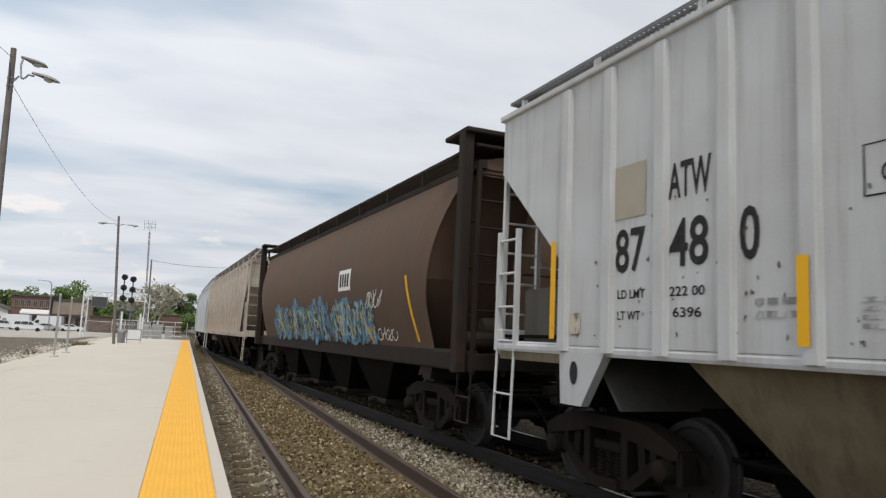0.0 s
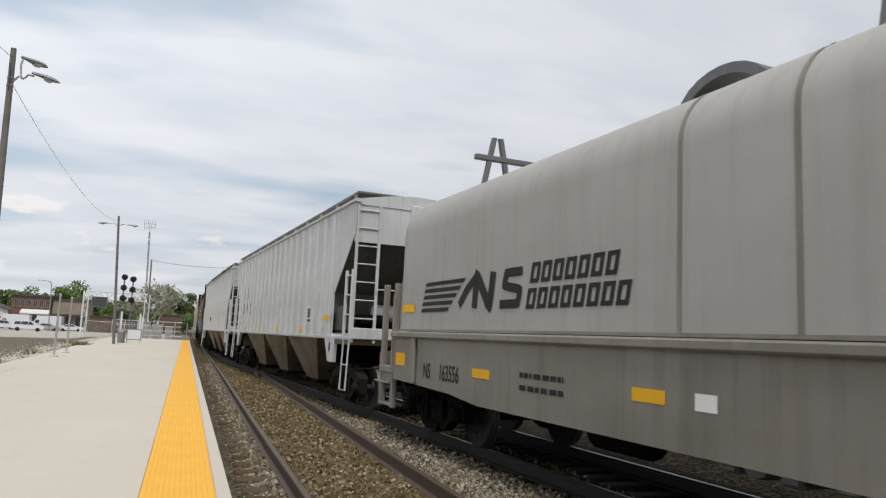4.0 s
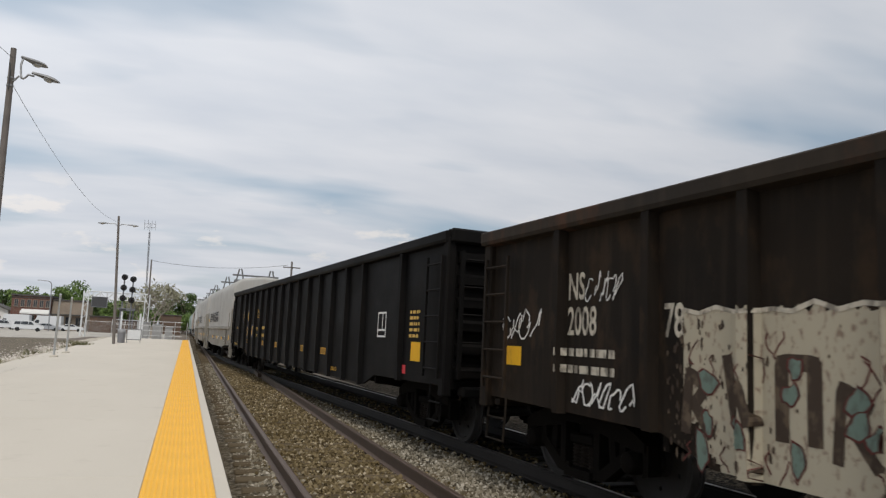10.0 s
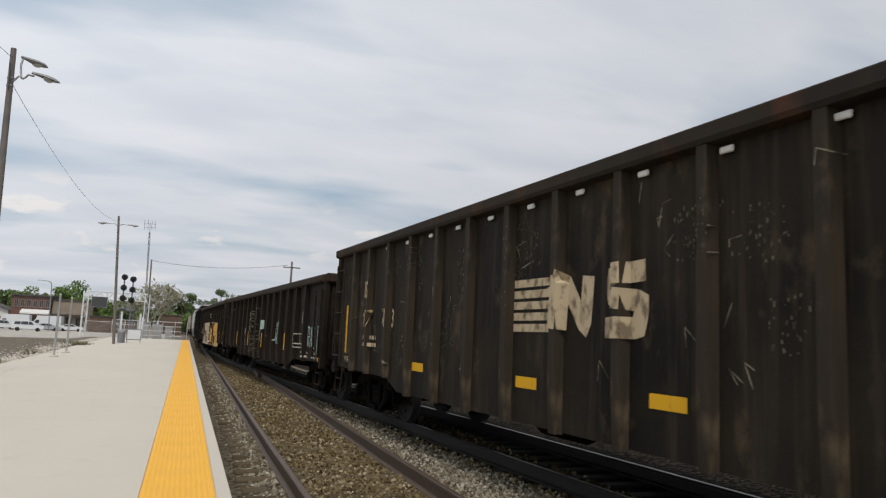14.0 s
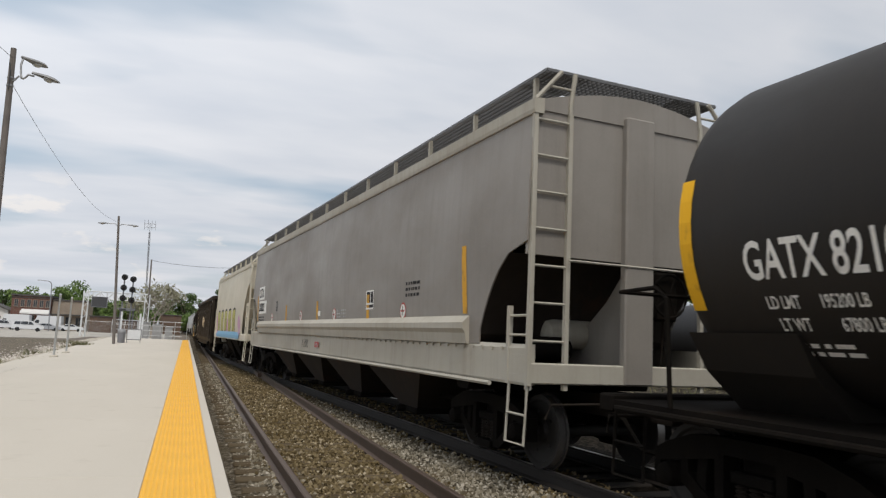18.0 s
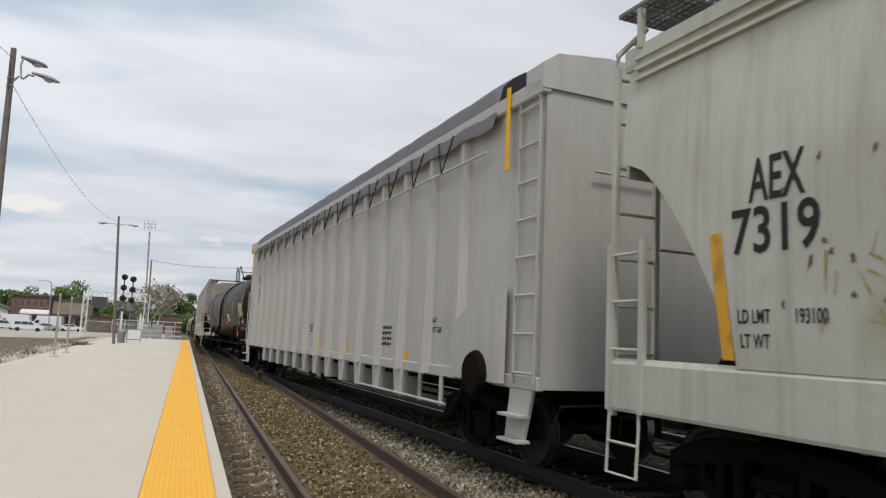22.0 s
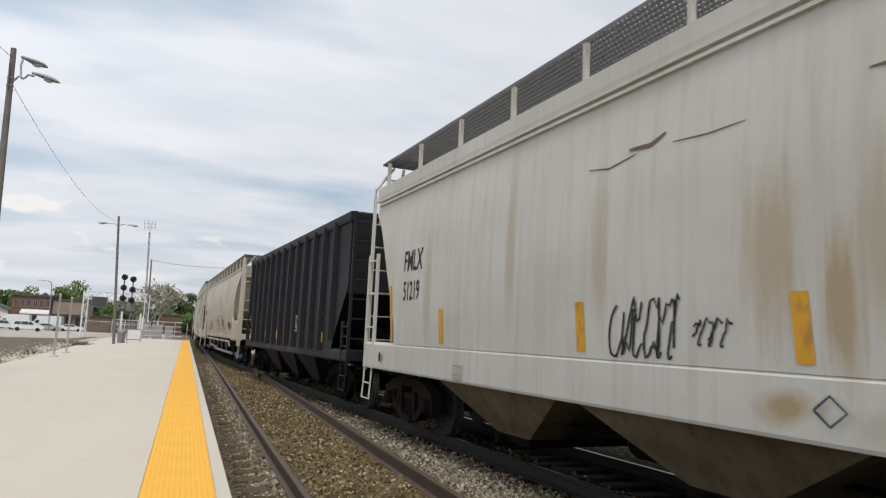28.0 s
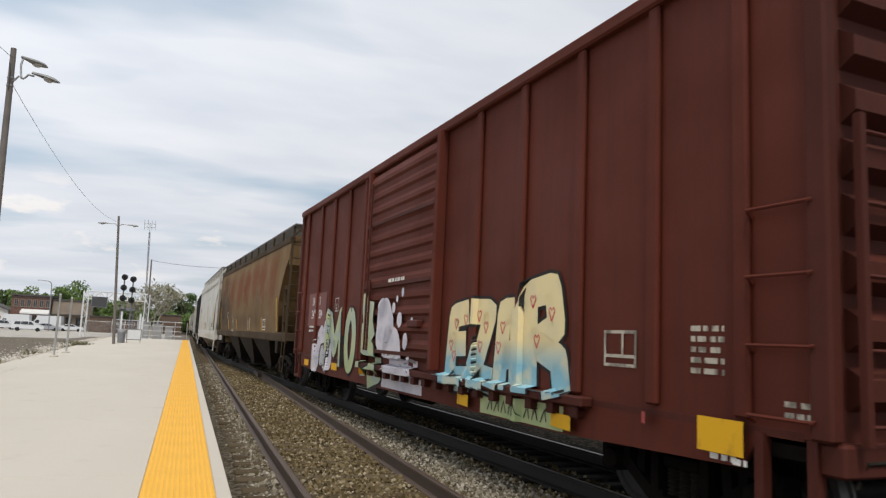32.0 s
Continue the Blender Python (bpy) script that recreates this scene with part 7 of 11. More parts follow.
def brown_hopper():
    car, H, tc, surf = hopper("covered_hopper", "brown round-sided covered hopper with blue graffiti and dark ends", 26.6, 9.4, P["brown"], P["dark_brown"], sill=(1.12, 1.42), eave=4.2, peak=4.4, w0=1.30, w1=1.18, belly=0.30,
                              cutd=1.15, cut_top=4.15, cut_low=2.1, power=0.5, bays=4, walk_z=0.2, walk_x=(-1.3, -0.6), inset=1.74, walk_mat=P["dark_brown"], under=P["dark_brown"], bay_mat=M["black_iron"], eave_band=0.1, kind="dusty")
    for s in (1, -1):
        for x in (-1.42, 1.42):
            bm = bmesh.new()
            bevelled(bm, x - 0.09, x + 0.09, min(s * (H - 0.3), s * (H - 0.12)), max(s * (H - 0.3), s * (H - 0.12)), 1.1, 4.6, 0.02, 1)
            part("corner_post", bm, P["dark_brown"], car)
        bm = bmesh.new()
        bevelled(bm, -1.5, 1.5, min(s * (H - 0.5), s * (H - 0.05)), max(s * (H - 0.85), s * (H - 0.05)), 4.58, 4.66, 0.02, 1)
        part("end_canopy", bm, P["dark_brown"], car)
    yellow_bars(car, surf, (-H + 1.9,), 1.5, 2.6, M["yellow"], 0.1, 0.25)
    decal(car, "number_panel", -H + 6.3, -H + 5.4, 2.5, 2.95, surf, M["white"], n=3)
    for k in range(4):
        decal(car, "number_bar", -H + 6.18 - k * 0.18, -H + 6.06 - k * 0.18, 2.58, 2.86, surf, M["black_letter"], out=0.010, n=2)
    rnd = random.Random(4)
    # a ragged mass of sprayed blues with ochre and white showing through
    y0 = -H + 13.5
    for k in range(14):
        y = y0 - k * 0.68
        h = 0.75 + 0.2 * math.sin(k * 1.9)
        blob(car, "graffiti_fill", y, 1.50 + h * 0.45, 0.44, h * 0.5, surf, M["blue_worn"], 0.006 + 0.001 * (k % 4), k + 30, 0.22)
    flakes(car, y0, y0 - 9.5, 1.45, 2.25, 900, surf, M["blue_worn"], 3, 0.10, 0.011, "graffiti_spray")
    flakes(car, y0, y0 - 9.5, 1.45, 2.2, 420, surf, M["cyan_worn"], 4, 0.08, 0.0125, "graffiti_spray")
    flakes(car, y0, y0 - 9.5, 1.5, 2.2, 260, surf, M["olive_spray"], 5, 0.07, 0.013, "graffiti_spray")
    flakes(car, y0, y0 - 9.5, 1.5, 2.25, 220, surf, M["ghost_dark"], 6, 0.07, 0.0135, "graffiti_spray")
    for k in range(12):
        y = y0 - 0.2 - k * 0.76
        ribbon(car, "graffiti_outline", [(y, 1.55), (y - 0.12 * rnd.uniform(0, 2), 2.1 + rnd.uniform(-0.2, 0.2)), (y - 0.3, 1.85), (y - 0.22, 1.55)], 0.028, surf, M["ghost_dark"] if k % 3 else M["white_letter"], 0.016, 0.08, 1)
    scrawl(car, surf, -H + 4.4, 2.1, 1.0, 0.35, M["white_letter"], 5, 4)
    scrawl(car, surf, -H + 3.9, 1.5, 1.0, 0.22, M["white_letter"], 8, 5)
    ribbon(car, "graffiti_stroke", [(-H + 5.0, 2.2), (-H + 4.3, 1.5)], 0.12, surf, M["orange_spray"], 0.012)


def atw_cars():
    for k, (f, r, num) in enumerate(((8.45, -9.2, "87480"), (-10.8, -28.55, "87982"))):
        car, H, tc, surf = hopper("covered_hopper", "dirty white ribbed covered hopper numbered " + num, f, r, P["atw"], P["atw"], sill=(1.46, 1.58), eave=4.46, peak=4.66, w0=1.47, w1=1.47, belly=0.0, cutd=1.38, e0=0.05,
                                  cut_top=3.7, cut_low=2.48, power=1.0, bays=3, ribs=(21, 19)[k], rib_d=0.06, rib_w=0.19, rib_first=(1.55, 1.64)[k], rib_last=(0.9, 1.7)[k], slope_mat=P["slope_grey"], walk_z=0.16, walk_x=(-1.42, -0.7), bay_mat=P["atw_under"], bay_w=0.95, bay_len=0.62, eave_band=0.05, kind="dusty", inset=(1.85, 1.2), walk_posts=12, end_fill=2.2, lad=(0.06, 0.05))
        B = M["black_letter"]

        def flat(y, z):
            return -1.472
        # marks are set out from a line behind the front end
        SH = (0.24, 0.36)[k]

        def put(word, d, z, h, w):
            lettering(car, word, H - d - SH, z, h, flat, B, w * 0.69 / h / GLYPHS[word][0][:, 0].max(), out=0.004)
        if k == 0:
            put("ATW", 2.91, 2.88, 0.31, 0.50)
            put("87", 2.16, 2.28, 0.40, 0.44)
            put("48", 2.92, 2.28, 0.40, 0.46)
            put("0", 3.70, 2.28, 0.40, 0.2)
            put("222 00", 2.92, 2.02, 0.08, 0.42)
            put("6396", 2.96, 1.84, 0.08, 0.34)
            decal(car, "painted_out_patch", H - SH - 2.12, H - SH - 2.6, 2.79, 3.31, flat, M["brown_panel"], n=1)
            for d in (1.17, 4.32, 8.6, 12.7, 15.98):
                decal(car, "reflector", H - SH - d + 0.05, H - SH - d - 0.05, 1.62, 2.25 if d > 2 else 2.68, lambda q, z: -1.54, M["yellow"], n=2, label="yellow reflective stripe")
        else:
            put("ATW", 3.02, 2.86, 0.28, 0.5)
            for zz in (2.80, 3.18):
                decal(car, "plate_mark", H - SH - 2.98, H - SH - 3.56, zz, zz + 0.02, flat, B, n=1)
            put("87", 2.22, 2.19, 0.42, 0.5)
            put("98", 3.06, 2.21, 0.40, 0.46)
            put("2", 3.86, 2.22, 0.38, 0.22)
            decal(car, "painted_out_patch", H - SH - 2.1, H - SH - 2.58, 2.76, 3.23, flat, M["brown_panel"], n=1)
            for a, b in ((1.42, 1.81), (2.95, 3.44), (4.6, 5.04), (6.25, 6.7), (9.4, 9.9), (12.6, 13.1), (15.4, 15.9)):
                z = 2.0 if a < 2 else 1.87 if a > 15 else 1.6
                decal(car, "reflector", H - SH - a, H - SH - b, z, z + 0.12, flat, M["yellow"], out=0.075 if a > 15 else 0.008, n=1, label="yellow reflective patch")
        put("LD LMT", 2.2, 2.02, 0.08, 0.4)
        put("LT WT", 2.2, 1.82, 0.08, 0.34)
        ribbon(car, "plate_mark", [(H - SH - 4.74, 2.6), (H - SH - 4.74, 2.94), (H - SH - 5.04, 2.94), (H - SH - 5.04, 2.6), (H - SH - 4.74, 2.6)], 0.014, flat, B, 0.005, 0.5, 1)
        put("C", 4.85, 2.68, 0.12, 0.09)
        bars(car, H - SH - 4.7, 1.92, 0.45, 4, 0.03, flat, M["chip_grey"], seed=2)
        bars(car, H - SH - 3.85, 1.92, 0.4, 2, 0.05, flat, M["chip_grey"], seed=3)
        decal(car, "data_plate", H - SH - 1.35, H - SH - 1.6, 1.68, 1.9, flat, M["worn_white"], n=1)
        plate_box(car, flat, H - SH - 13.5, 1.82, 0.45, 0.42, M["white"], B)
        if k == 0:
            put("CH-100", 14.66, 1.84, 0.11, 0.36)
            put("110", 15.5, 1.84, 0.11, 0.18)
        bars(car, H - SH - 14.5, 2.3, 0.36, 4, 0.024, flat, M["chip_grey"], seed=5)
        rnd = random.Random(8 + k)
        for i in range(260):  # peeled paint flecks, thickest low on the panels
            yy = rnd.uniform(-H + 2, H - 1.6)
            zz = 1.65 + 1.3 * rnd.random() ** 2
            blob(car, "paint_chip", yy, zz, rnd.uniform(0.005, 0.018), rnd.uniform(0.007, 0.028), flat, M["rust_patch"], 0.004, i, 0.3, 8, 1)
        scrawl(car, surf, H - SH - 6.3, 1.85, 0.4, 0.4, B, 4 + k, 3, 0.012)
        # moss and seedlings rooted along the roof edge
        if k == 0:
            rs = np.random.RandomState(14)
            n = 2600
            y = rs.uniform(-H + 0.4, H - 5.5, n)
            y = y[rs.rand(n) < 0.35 + 0.65 * (np.sin(y * 1.7) * np.sin(y * 0.61 + 1) > -0.1)]
            n = len(y)
            x, z = -1.515 + rs.normal(0, 0.03, n), 4.48 + np.abs(rs.normal(0, 0.035, n))
            d1, d2 = rs.normal(0, 0.03, (n, 3)), rs.normal(0, 0.02, (n, 3))
            c = np.stack([x, y, z], 1)
            vs = np.stack([c - d1, c + d2, c + d1], 1).reshape(-1, 3)
            o = pydata("moss", vs.tolist(), [(3 * i, 3 * i + 1, 3 * i + 2) for i in range(n)], M["roof_moss"], car, "green moss along the roof edge")
            o["kind"] = "stuff"
        # bolster webs with lightening holes, pale like the body
        for s in (1, -1):
            bm = bmesh.new()
            y = s * (H - (1.86 if s > 0 else 1.5))
            prism(bm, [(y + s * 0.36, 1.48), (y - s * 0.42, 1.48), (y - s * 0.05, 0.95), (y + s * 0.32, 0.95)], -1.5, -1.40, "x")
            part("bolster_web", bm, P["atw"], car)
            blob(car, "web_hole", y + s * 0.08, 1.28, 0.07, 0.12, lambda q, z: -1.5, M["black_letter"], 0.006, 3, 0.0, 18, 1)
            bm = bmesh.new()
            box(bm, -1.46, 1.46, min(y + s * 0.3, s * (H - 0.1)), max(y + s * 0.3, s * (H - 0.1)), 1.36, 1.56)
            part("end_beam", bm, P["atw_under"], car)


def coils():
    coil_car("163556", -31.35, -43.8, "CS31A", 3.05)
    coil_car("163680", -46.75, -59.2, "CS31A", 3.85)
    coil_car("162798", -62.35, -74.8, "CS32", 3.85)


def gondolas():
    # new black mill gondola
    car, H, surf = gondola("gondola", "clean black mill gondola with gold stencilled lettering", -76.85, -98.8, 3.13, P["gon_black"], P["gon_black"], rib_w=0.16, rib_d=0.09, first=1.85, second=3.14, fields=13, pitch=1.14)
    G = M["gold_letter"]
    for wd, d, z, h in (("NO", 2.49, 1.92, 0.33), ("KL", 3.55, 1.92, 0.35), ("36", 2.54, 1.37, 0.32), ("05", 3.57, 1.37, 0.33), ("47", 4.55, 1.38, 0.34)):
        w = word_width(wd, h, 0.62)
        decal(car, "number_field", H - d + 0.05, H - d - w - 0.05, z - 0.06, z + h + 0.06, surf, M["navy"], n=1)
        lettering(car, wd, H - d, z, h, surf, G, 0.62, out=0.011)
    lettering(car, "LD LMT", H - 5.54, 1.59, 0.10, surf, G, 0.62)
    lettering(car, "LT WT", H - 5.54, 1.36, 0.10, surf, G, 0.62)
    bars(car, H - 6.72, 1.62, 0.42, 1, 0.1, surf, G, seed=3)
    bars(car, H - 6.76, 1.38, 0.38, 1, 0.1, surf, G, seed=5)
    plate_box(car, surf, H - 5.64, 2.02, 0.27, 0.27, G, None, 0.016, False)
    lettering(car, "C", H - 5.73, 2.05, 0.10, surf, G, 0.7, out=0.012)
    bars(car, H - 5.73, 2.2, 0.14, 1, 0.05, surf, G, seed=9)
    for a in (3.62, 6.85, 9.15, 12.67, 14.77):
        decal(car, "reflector", H - a, H - a - 0.47, 1.10, 1.25, surf, M["old_yellow"], n=1, label="dim amber reflective patch with a pale edge")
        decal(car, "reflector_face", H - a - 0.02, H - a - 0.45, 1.12, 1.23, surf, M["dull_amber"], out=0.009, n=1)
    decal(car, "reflector", H - 1.25, H - 1.62, 1.08, 1.34, surf, M["old_yellow"], n=1)
    decal(car, "reflector", -H + 1.4, -H + 1.0, 1.2, 1.5, surf, M["yellow"], n=1)
    lettering(car, "DEFECT CARD", H - 0.7, 1.62, 0.06, surf, G)
    lettering(car, "2\"TREAD COND SHOES", H - 0.4, 0.98, 0.07, surf, G, 0.7)
    decal(car, "label", H - 1.42, H - 1.58, 0.96, 1.1, surf, M["red"], n=1)
    decal(car, "label", -H + 1.75, -H + 1.6, 0.98, 1.12, surf, M["red"], n=1)
    lettering(car, "RELEASE ROD", H - 15.78, 0.79, 0.075, surf, M["old_yellow"], 0.68)
    plate_box(car, surf, -H + 3.1, 1.55, 0.45, 0.45, M["white"], None)
    bars(car, -H + 1.5, 1.95, 0.4, 5, 0.05, surf, G, seed=13)
    # second gondola with peeling murals
    car, H, surf = gondola("gondola", "worn black gondola with a peeling graffiti mural", -100.0, -117.1, 2.94, P["gon_brown"], P["gon_chord"], rib_w=0.15, first=1.68, second=3.1, fields=10)
    lettering(car, "NS", H - 1.78, 2.03, 0.27, surf, M["worn_white"], 0.62)
    lettering(car, "2008", H - 1.78, 1.67, 0.28, surf, M["worn_white"], 0.62)
    lettering(car, "78", H - 3.24, 1.67, 0.28, surf, M["worn_white"], 0.62)
    bars(car, H - 1.7, 1.45, 0.85, 1, 0.08, surf, M["worn_white"], seed=3)
    bars(car, H - 1.7, 1.28, 0.85, 1, 0.08, surf, M["worn_white"], seed=4)
    scrawl(car, surf, H - 0.4, 1.6, 0.8, 0.35, M["white_letter"], 3, 4, 0.02)
    scrawl(car, surf, H - 1.9, 0.98, 0.9, 0.25, M["white_letter"], 6, 6, 0.022)
    scrawl(car, surf, H - 2.1, 2.0, 0.55, 0.3, M["white_letter"], 9, 5, 0.013)
    decal(car, "reflector", H - 0.5, H - 0.84, 1.3, 1.52, surf, M["yellow"], n=1)
    rnd = random.Random(12)
    # pale band with a ragged upper edge, dark letters in it, cracked and part peeled away
    bm = bmesh.new()
    top = [1.88 + rnd.uniform(-0.03, 0.04) for _ in range(131)]
    for i in range(130):
        ya, yb_ = H - 3.48 - i * 0.044, H - 3.524 - i * 0.044
        low_a = 0.66 if i > 9 else 0.66 + 0.06 * (9 - i) * rnd.uniform(0.4, 1.0)
        bm.faces.new([bm.verts.new((surf(q, 1.0) - 0.006, q, z)) for q, z in ((ya, low_a), (yb_, low_a), (yb_, top[i + 1]), (ya, top[i]))])
    part("graffiti_field", bm, M["pale_spray"], car, "pale peeling spray band")
    ribbon(car, "graffiti_outline", [(H - 3.48 - i * 0.176, top[i * 4] + 0.01) for i in range(32)], 0.035, surf, M["worn_white"], 0.010, 0.04, 1)
    for i in range(11):
        y = H - 3.45 - i * 0.46 - rnd.uniform(0, 0.1)
        zb = rnd.uniform(0.85, 1.0)
        zt = zb + rnd.uniform(0.4, 0.62)
        if i % 3 == 0:
            pts = [(y, zb), (y - 0.04, zt), (y - 0.22, zt - 0.1), (y - 0.1, (zb + zt) / 2), (y - 0.28, zb)]
        elif i % 3 == 1:
            pts = [(y, zt), (y - 0.1, zb), (y - 0.2, zt - 0.2), (y - 0.3, zb + 0.05)]
        else:
            pts = [(y, zb), (y, zt), (y - 0.26, zt), (y - 0.26, zb)]
        ribbon(car, "graffiti_outline", pts, rnd.uniform(0.07, 0.12), surf, M["ghost_dark"], 0.009, 0.03, 6)
        for k in range(3):
            yy, zz = y - rnd.uniform(0.02, 0.3), rnd.uniform(zb - 0.12, zt)
            ry, rz = rnd.uniform(0.04, 0.08), rnd.uniform(0.06, 0.13)
            blob(car, "graffiti_fill", yy, zz, ry + 0.016, rz + 0.016, surf, M["maroon_spray"], 0.0105, i * 3 + k, 0.22, 12, 3)
            blob(car, "graffiti_fill", yy, zz, ry, rz, surf, M["faded_teal"], 0.012, i * 3 + k, 0.22, 12, 3)
    for i in range(44):  # cracks and drips in rust red
        y, z = H - rnd.uniform(3.5, 8.4), rnd.choice((rnd.uniform(1.5, 1.75), rnd.uniform(0.72, 0.95)))
        pts = [(y, z)]
        for _ in range(4):
            y += rnd.uniform(-0.06, 0.06)
            z -= rnd.uniform(0.02, 0.08)
            pts.append((y, max(z, 0.67)))
        ribbon(car, "paint_crack", pts, 0.014, surf, M["maroon_spray"], 0.0085, 0.04, 1)
    flakes(car, H - 3.3, H - 8.6, 0.7, 1.78, 420, surf, M["ghost_dark"], 62, 0.022, 0.0075, "peeled_paint", 2.5)
    scrawl(car, surf, H - 8.55, 0.78, 0.55, 0.2, M["white_letter"], 19, 5, 0.022)
    scrawl(car, surf, H - 8.5, 1.25, 0.4, 0.14, M["worn_white"], 23, 4, 0.018)
    blob(car, "graffiti_patch", H - 8.85, 1.35, 0.3, 0.6, surf, M["maroon_spray"], 0.008, 5, 0.15)
    # gold letters with spiked tops
    def GX(d):
        return 9.15 + (d - 9.3) * 1.19

    tops = [(9.3, 1.45), (9.55, 1.84), (9.75, 1.55), (10.1, 1.85), (10.4, 1.88), (10.75, 1.9), (11.1, 1.86), (11.4, 1.75), (11.65, 1.88), (11.85, 1.72), (12.3, 1.9), (12.6, 1.86), (12.75, 1.6), (12.95, 0.9)]
    bm = bmesh.new()
    for (d0, z0), (d1, z1) in zip(tops, tops[1:]):
        m_ = 6
        for i in range(m_):
            da, db = d0 + (d1 - d0) * i / m_, d0 + (d1 - d0) * (i + 1) / m_
            za, zb = z0 + (z1 - z0) * i / m_, z0 + (z1 - z0) * (i + 1) / m_
            ya, yb_ = H - GX(da), H - GX(db)
            bm.faces.new([bm.verts.new((surf(q, 1.0) - 0.007, q, z)) for q, z in ((ya, 0.68), (yb_, 0.68), (yb_, zb), (ya, za))])
    part("graffiti_field", bm, M["gold_spray"], car)
    ribbon(car, "graffiti_outline", [(H - GX(d), z) for d, z in tops], 0.035, surf, M["worn_white"], 0.012, 0.05, 1)
    for pts in ([(9.45, 0.9), (9.7, 1.5), (9.95, 0.95)], [(10.2, 1.65), (10.05, 1.3), (10.3, 1.1), (10.15, 0.85)], [(10.5, 0.85), (10.55, 1.65), (10.85, 1.6), (10.9, 1.2), (10.65, 1.05)],
                [(11.1, 1.6), (11.05, 1.1), (11.35, 0.95), (11.5, 1.4), (11.3, 1.65)], [(11.8, 1.6), (11.75, 1.2), (12.05, 1.25), (12.1, 0.85)], [(12.35, 1.7), (12.4, 1.2), (12.3, 0.8)]):
        ribbon(car, "graffiti_outline", [(H - GX(d), z) for d, z in pts], 0.045, surf, M["rust_patch"], 0.013, 0.05, 1)
    for k, (d, z, ry, rz) in enumerate(((9.55, 1.15, 0.09, 0.14), (11.25, 1.3, 0.08, 0.16), (10.75, 1.38, 0.06, 0.1), (11.2, 0.9, 0.18, 0.08), (12.15, 1.05, 0.12, 0.1), (10.0, 0.85, 0.12, 0.07), (12.25, 1.5, 0.06, 0.12))):
        blob(car, "graffiti_fill", H - GX(d), z, ry, rz, surf, M["chalk"] if k % 2 else M["ghost_dark"], 0.010, 70 + k, 0.15, 16, 2)
    for cy, cz, ry, rz in ((13.0, 1.28, 0.17, 0.28), (13.05, 0.88, 0.2, 0.18)):
        blob(car, "graffiti_outline", H - GX(cy), cz, ry + 0.035, rz + 0.035, surf, M["ghost_dark"], 0.0065, 7, 0.1, 30, 8)
        blob(car, "graffiti_letter", H - GX(cy), cz, ry, rz, surf, M["mint_spray"], 0.0085, 7, 0.1, 30, 8)
    blob(car, "graffiti_fill", H - GX(13.1), 1.22, 0.09, 0.12, surf, M["ghost_dark"], 0.011, 8, 0.15, 20, 4)
    blob(car, "graffiti_fill", H - GX(12.95), 0.95, 0.1, 0.05, surf, M["faded_teal"], 0.011, 9, 0.15, 20, 4)
    for pts in ([(9.6, 1.75), (9.7, 1.3), (9.55, 1.0)], [(10.35, 1.8), (10.4, 1.45), (10.3, 1.2)], [(10.95, 1.78), (11.0, 1.4), (10.9, 1.05)], [(11.6, 1.8), (11.65, 1.45), (11.55, 1.2)], [(12.5, 1.85), (12.55, 1.45), (12.4, 1.1)]):
        ribbon(car, "graffiti_fill", [(H - GX(d), z) for d, z in pts], 0.16, surf, M["orange_spray"], 0.0095, 0.03, 8, True)
    for d in (9.9, 10.8, 11.5, 12.3):
        blob(car, "graffiti_fill", H - GX(d), 0.78, 0.2, 0.1, surf, M["maroon_spray"] if d < 11 else M["faded_teal"], 0.0105, int(d * 9), 0.2, 18, 4)
    flakes(car, H - 9.4, H - 13.6, 0.7, 1.7, 260, surf, M["maroon_spray"], 64, 0.016, 0.009, "peeled_paint", 2.5)
    ribbon(car, "graffiti_stroke", [(H - 7.9, 2.1), (H - 7.9, 2.6)], 0.1, surf, M["pale_spray"], 0.01)
    ribbon(car, "graffiti_stroke", [(H - 8.7, 2.2), (H - 8.45, 2.3), (H - 8.7, 2.42)], 0.04, surf, M["worn_white"], 0.01)
    decal(car, "reflector", H - 15.52, H - 15.94, 1.25, 1.48, surf, M["yellow"], n=1)
    bars(car, H - 15.6, 1.17, 0.5, 1, 0.03, surf, M["worn_white"], seed=51)
    bars(car, H - 15.72, 1.68, 0.2, 1, 0.06, surf, M["worn_white"], seed=52)
    bars(car, H - 15.85, 0.86, 0.3, 1, 0.03, surf, M["worn_white"], seed=53)
    bars(car, H - 14.75, 1.55, 0.35, 2, 0.035, surf, M["worn_white"], seed=54)
    plate_box(car, lambda q, z: -1.552, H - 14.15, 1.12, 0.5, 0.36, M["worn_white"])
    # third gondola
    car, H, surf = gondola("gondola", "dull brown-black gondola with chalk tags and yellow stripes", -118.2, -135.3, 2.94, P["gon_brown"], P["gon_chord"], rib_w=0.15, first=1.76, second=2.84, fields=11)
    W_ = M["white_letter"]
    lettering(car, "NS", H - 4.3, 1.88, 0.28, lambda q, z: -1.551, W_, 0.6)
    lettering(car, "193", H - 4.22, 1.38, 0.27, lambda q, z: -1.551, W_, 0.56)
    lettering(car, "933", H - 5.03, 1.38, 0.27, lambda q, z: -1.551, W_, 0.62)
    lettering(car, "LD LMT", H - 4.25, 1.16, 0.08, lambda q, z: -1.551, W_, 0.6)
    lettering(car, "219200", H - 5.1, 1.16, 0.08, lambda q, z: -1.551, W_, 0.6)
    lettering(car, "LT WT", H - 4.25, 1.03, 0.08, lambda q, z: -1.551, W_, 0.6)
    lettering(car, "66800", H - 5.15, 1.03, 0.08, lambda q, z: -1.551, W_, 0.6)
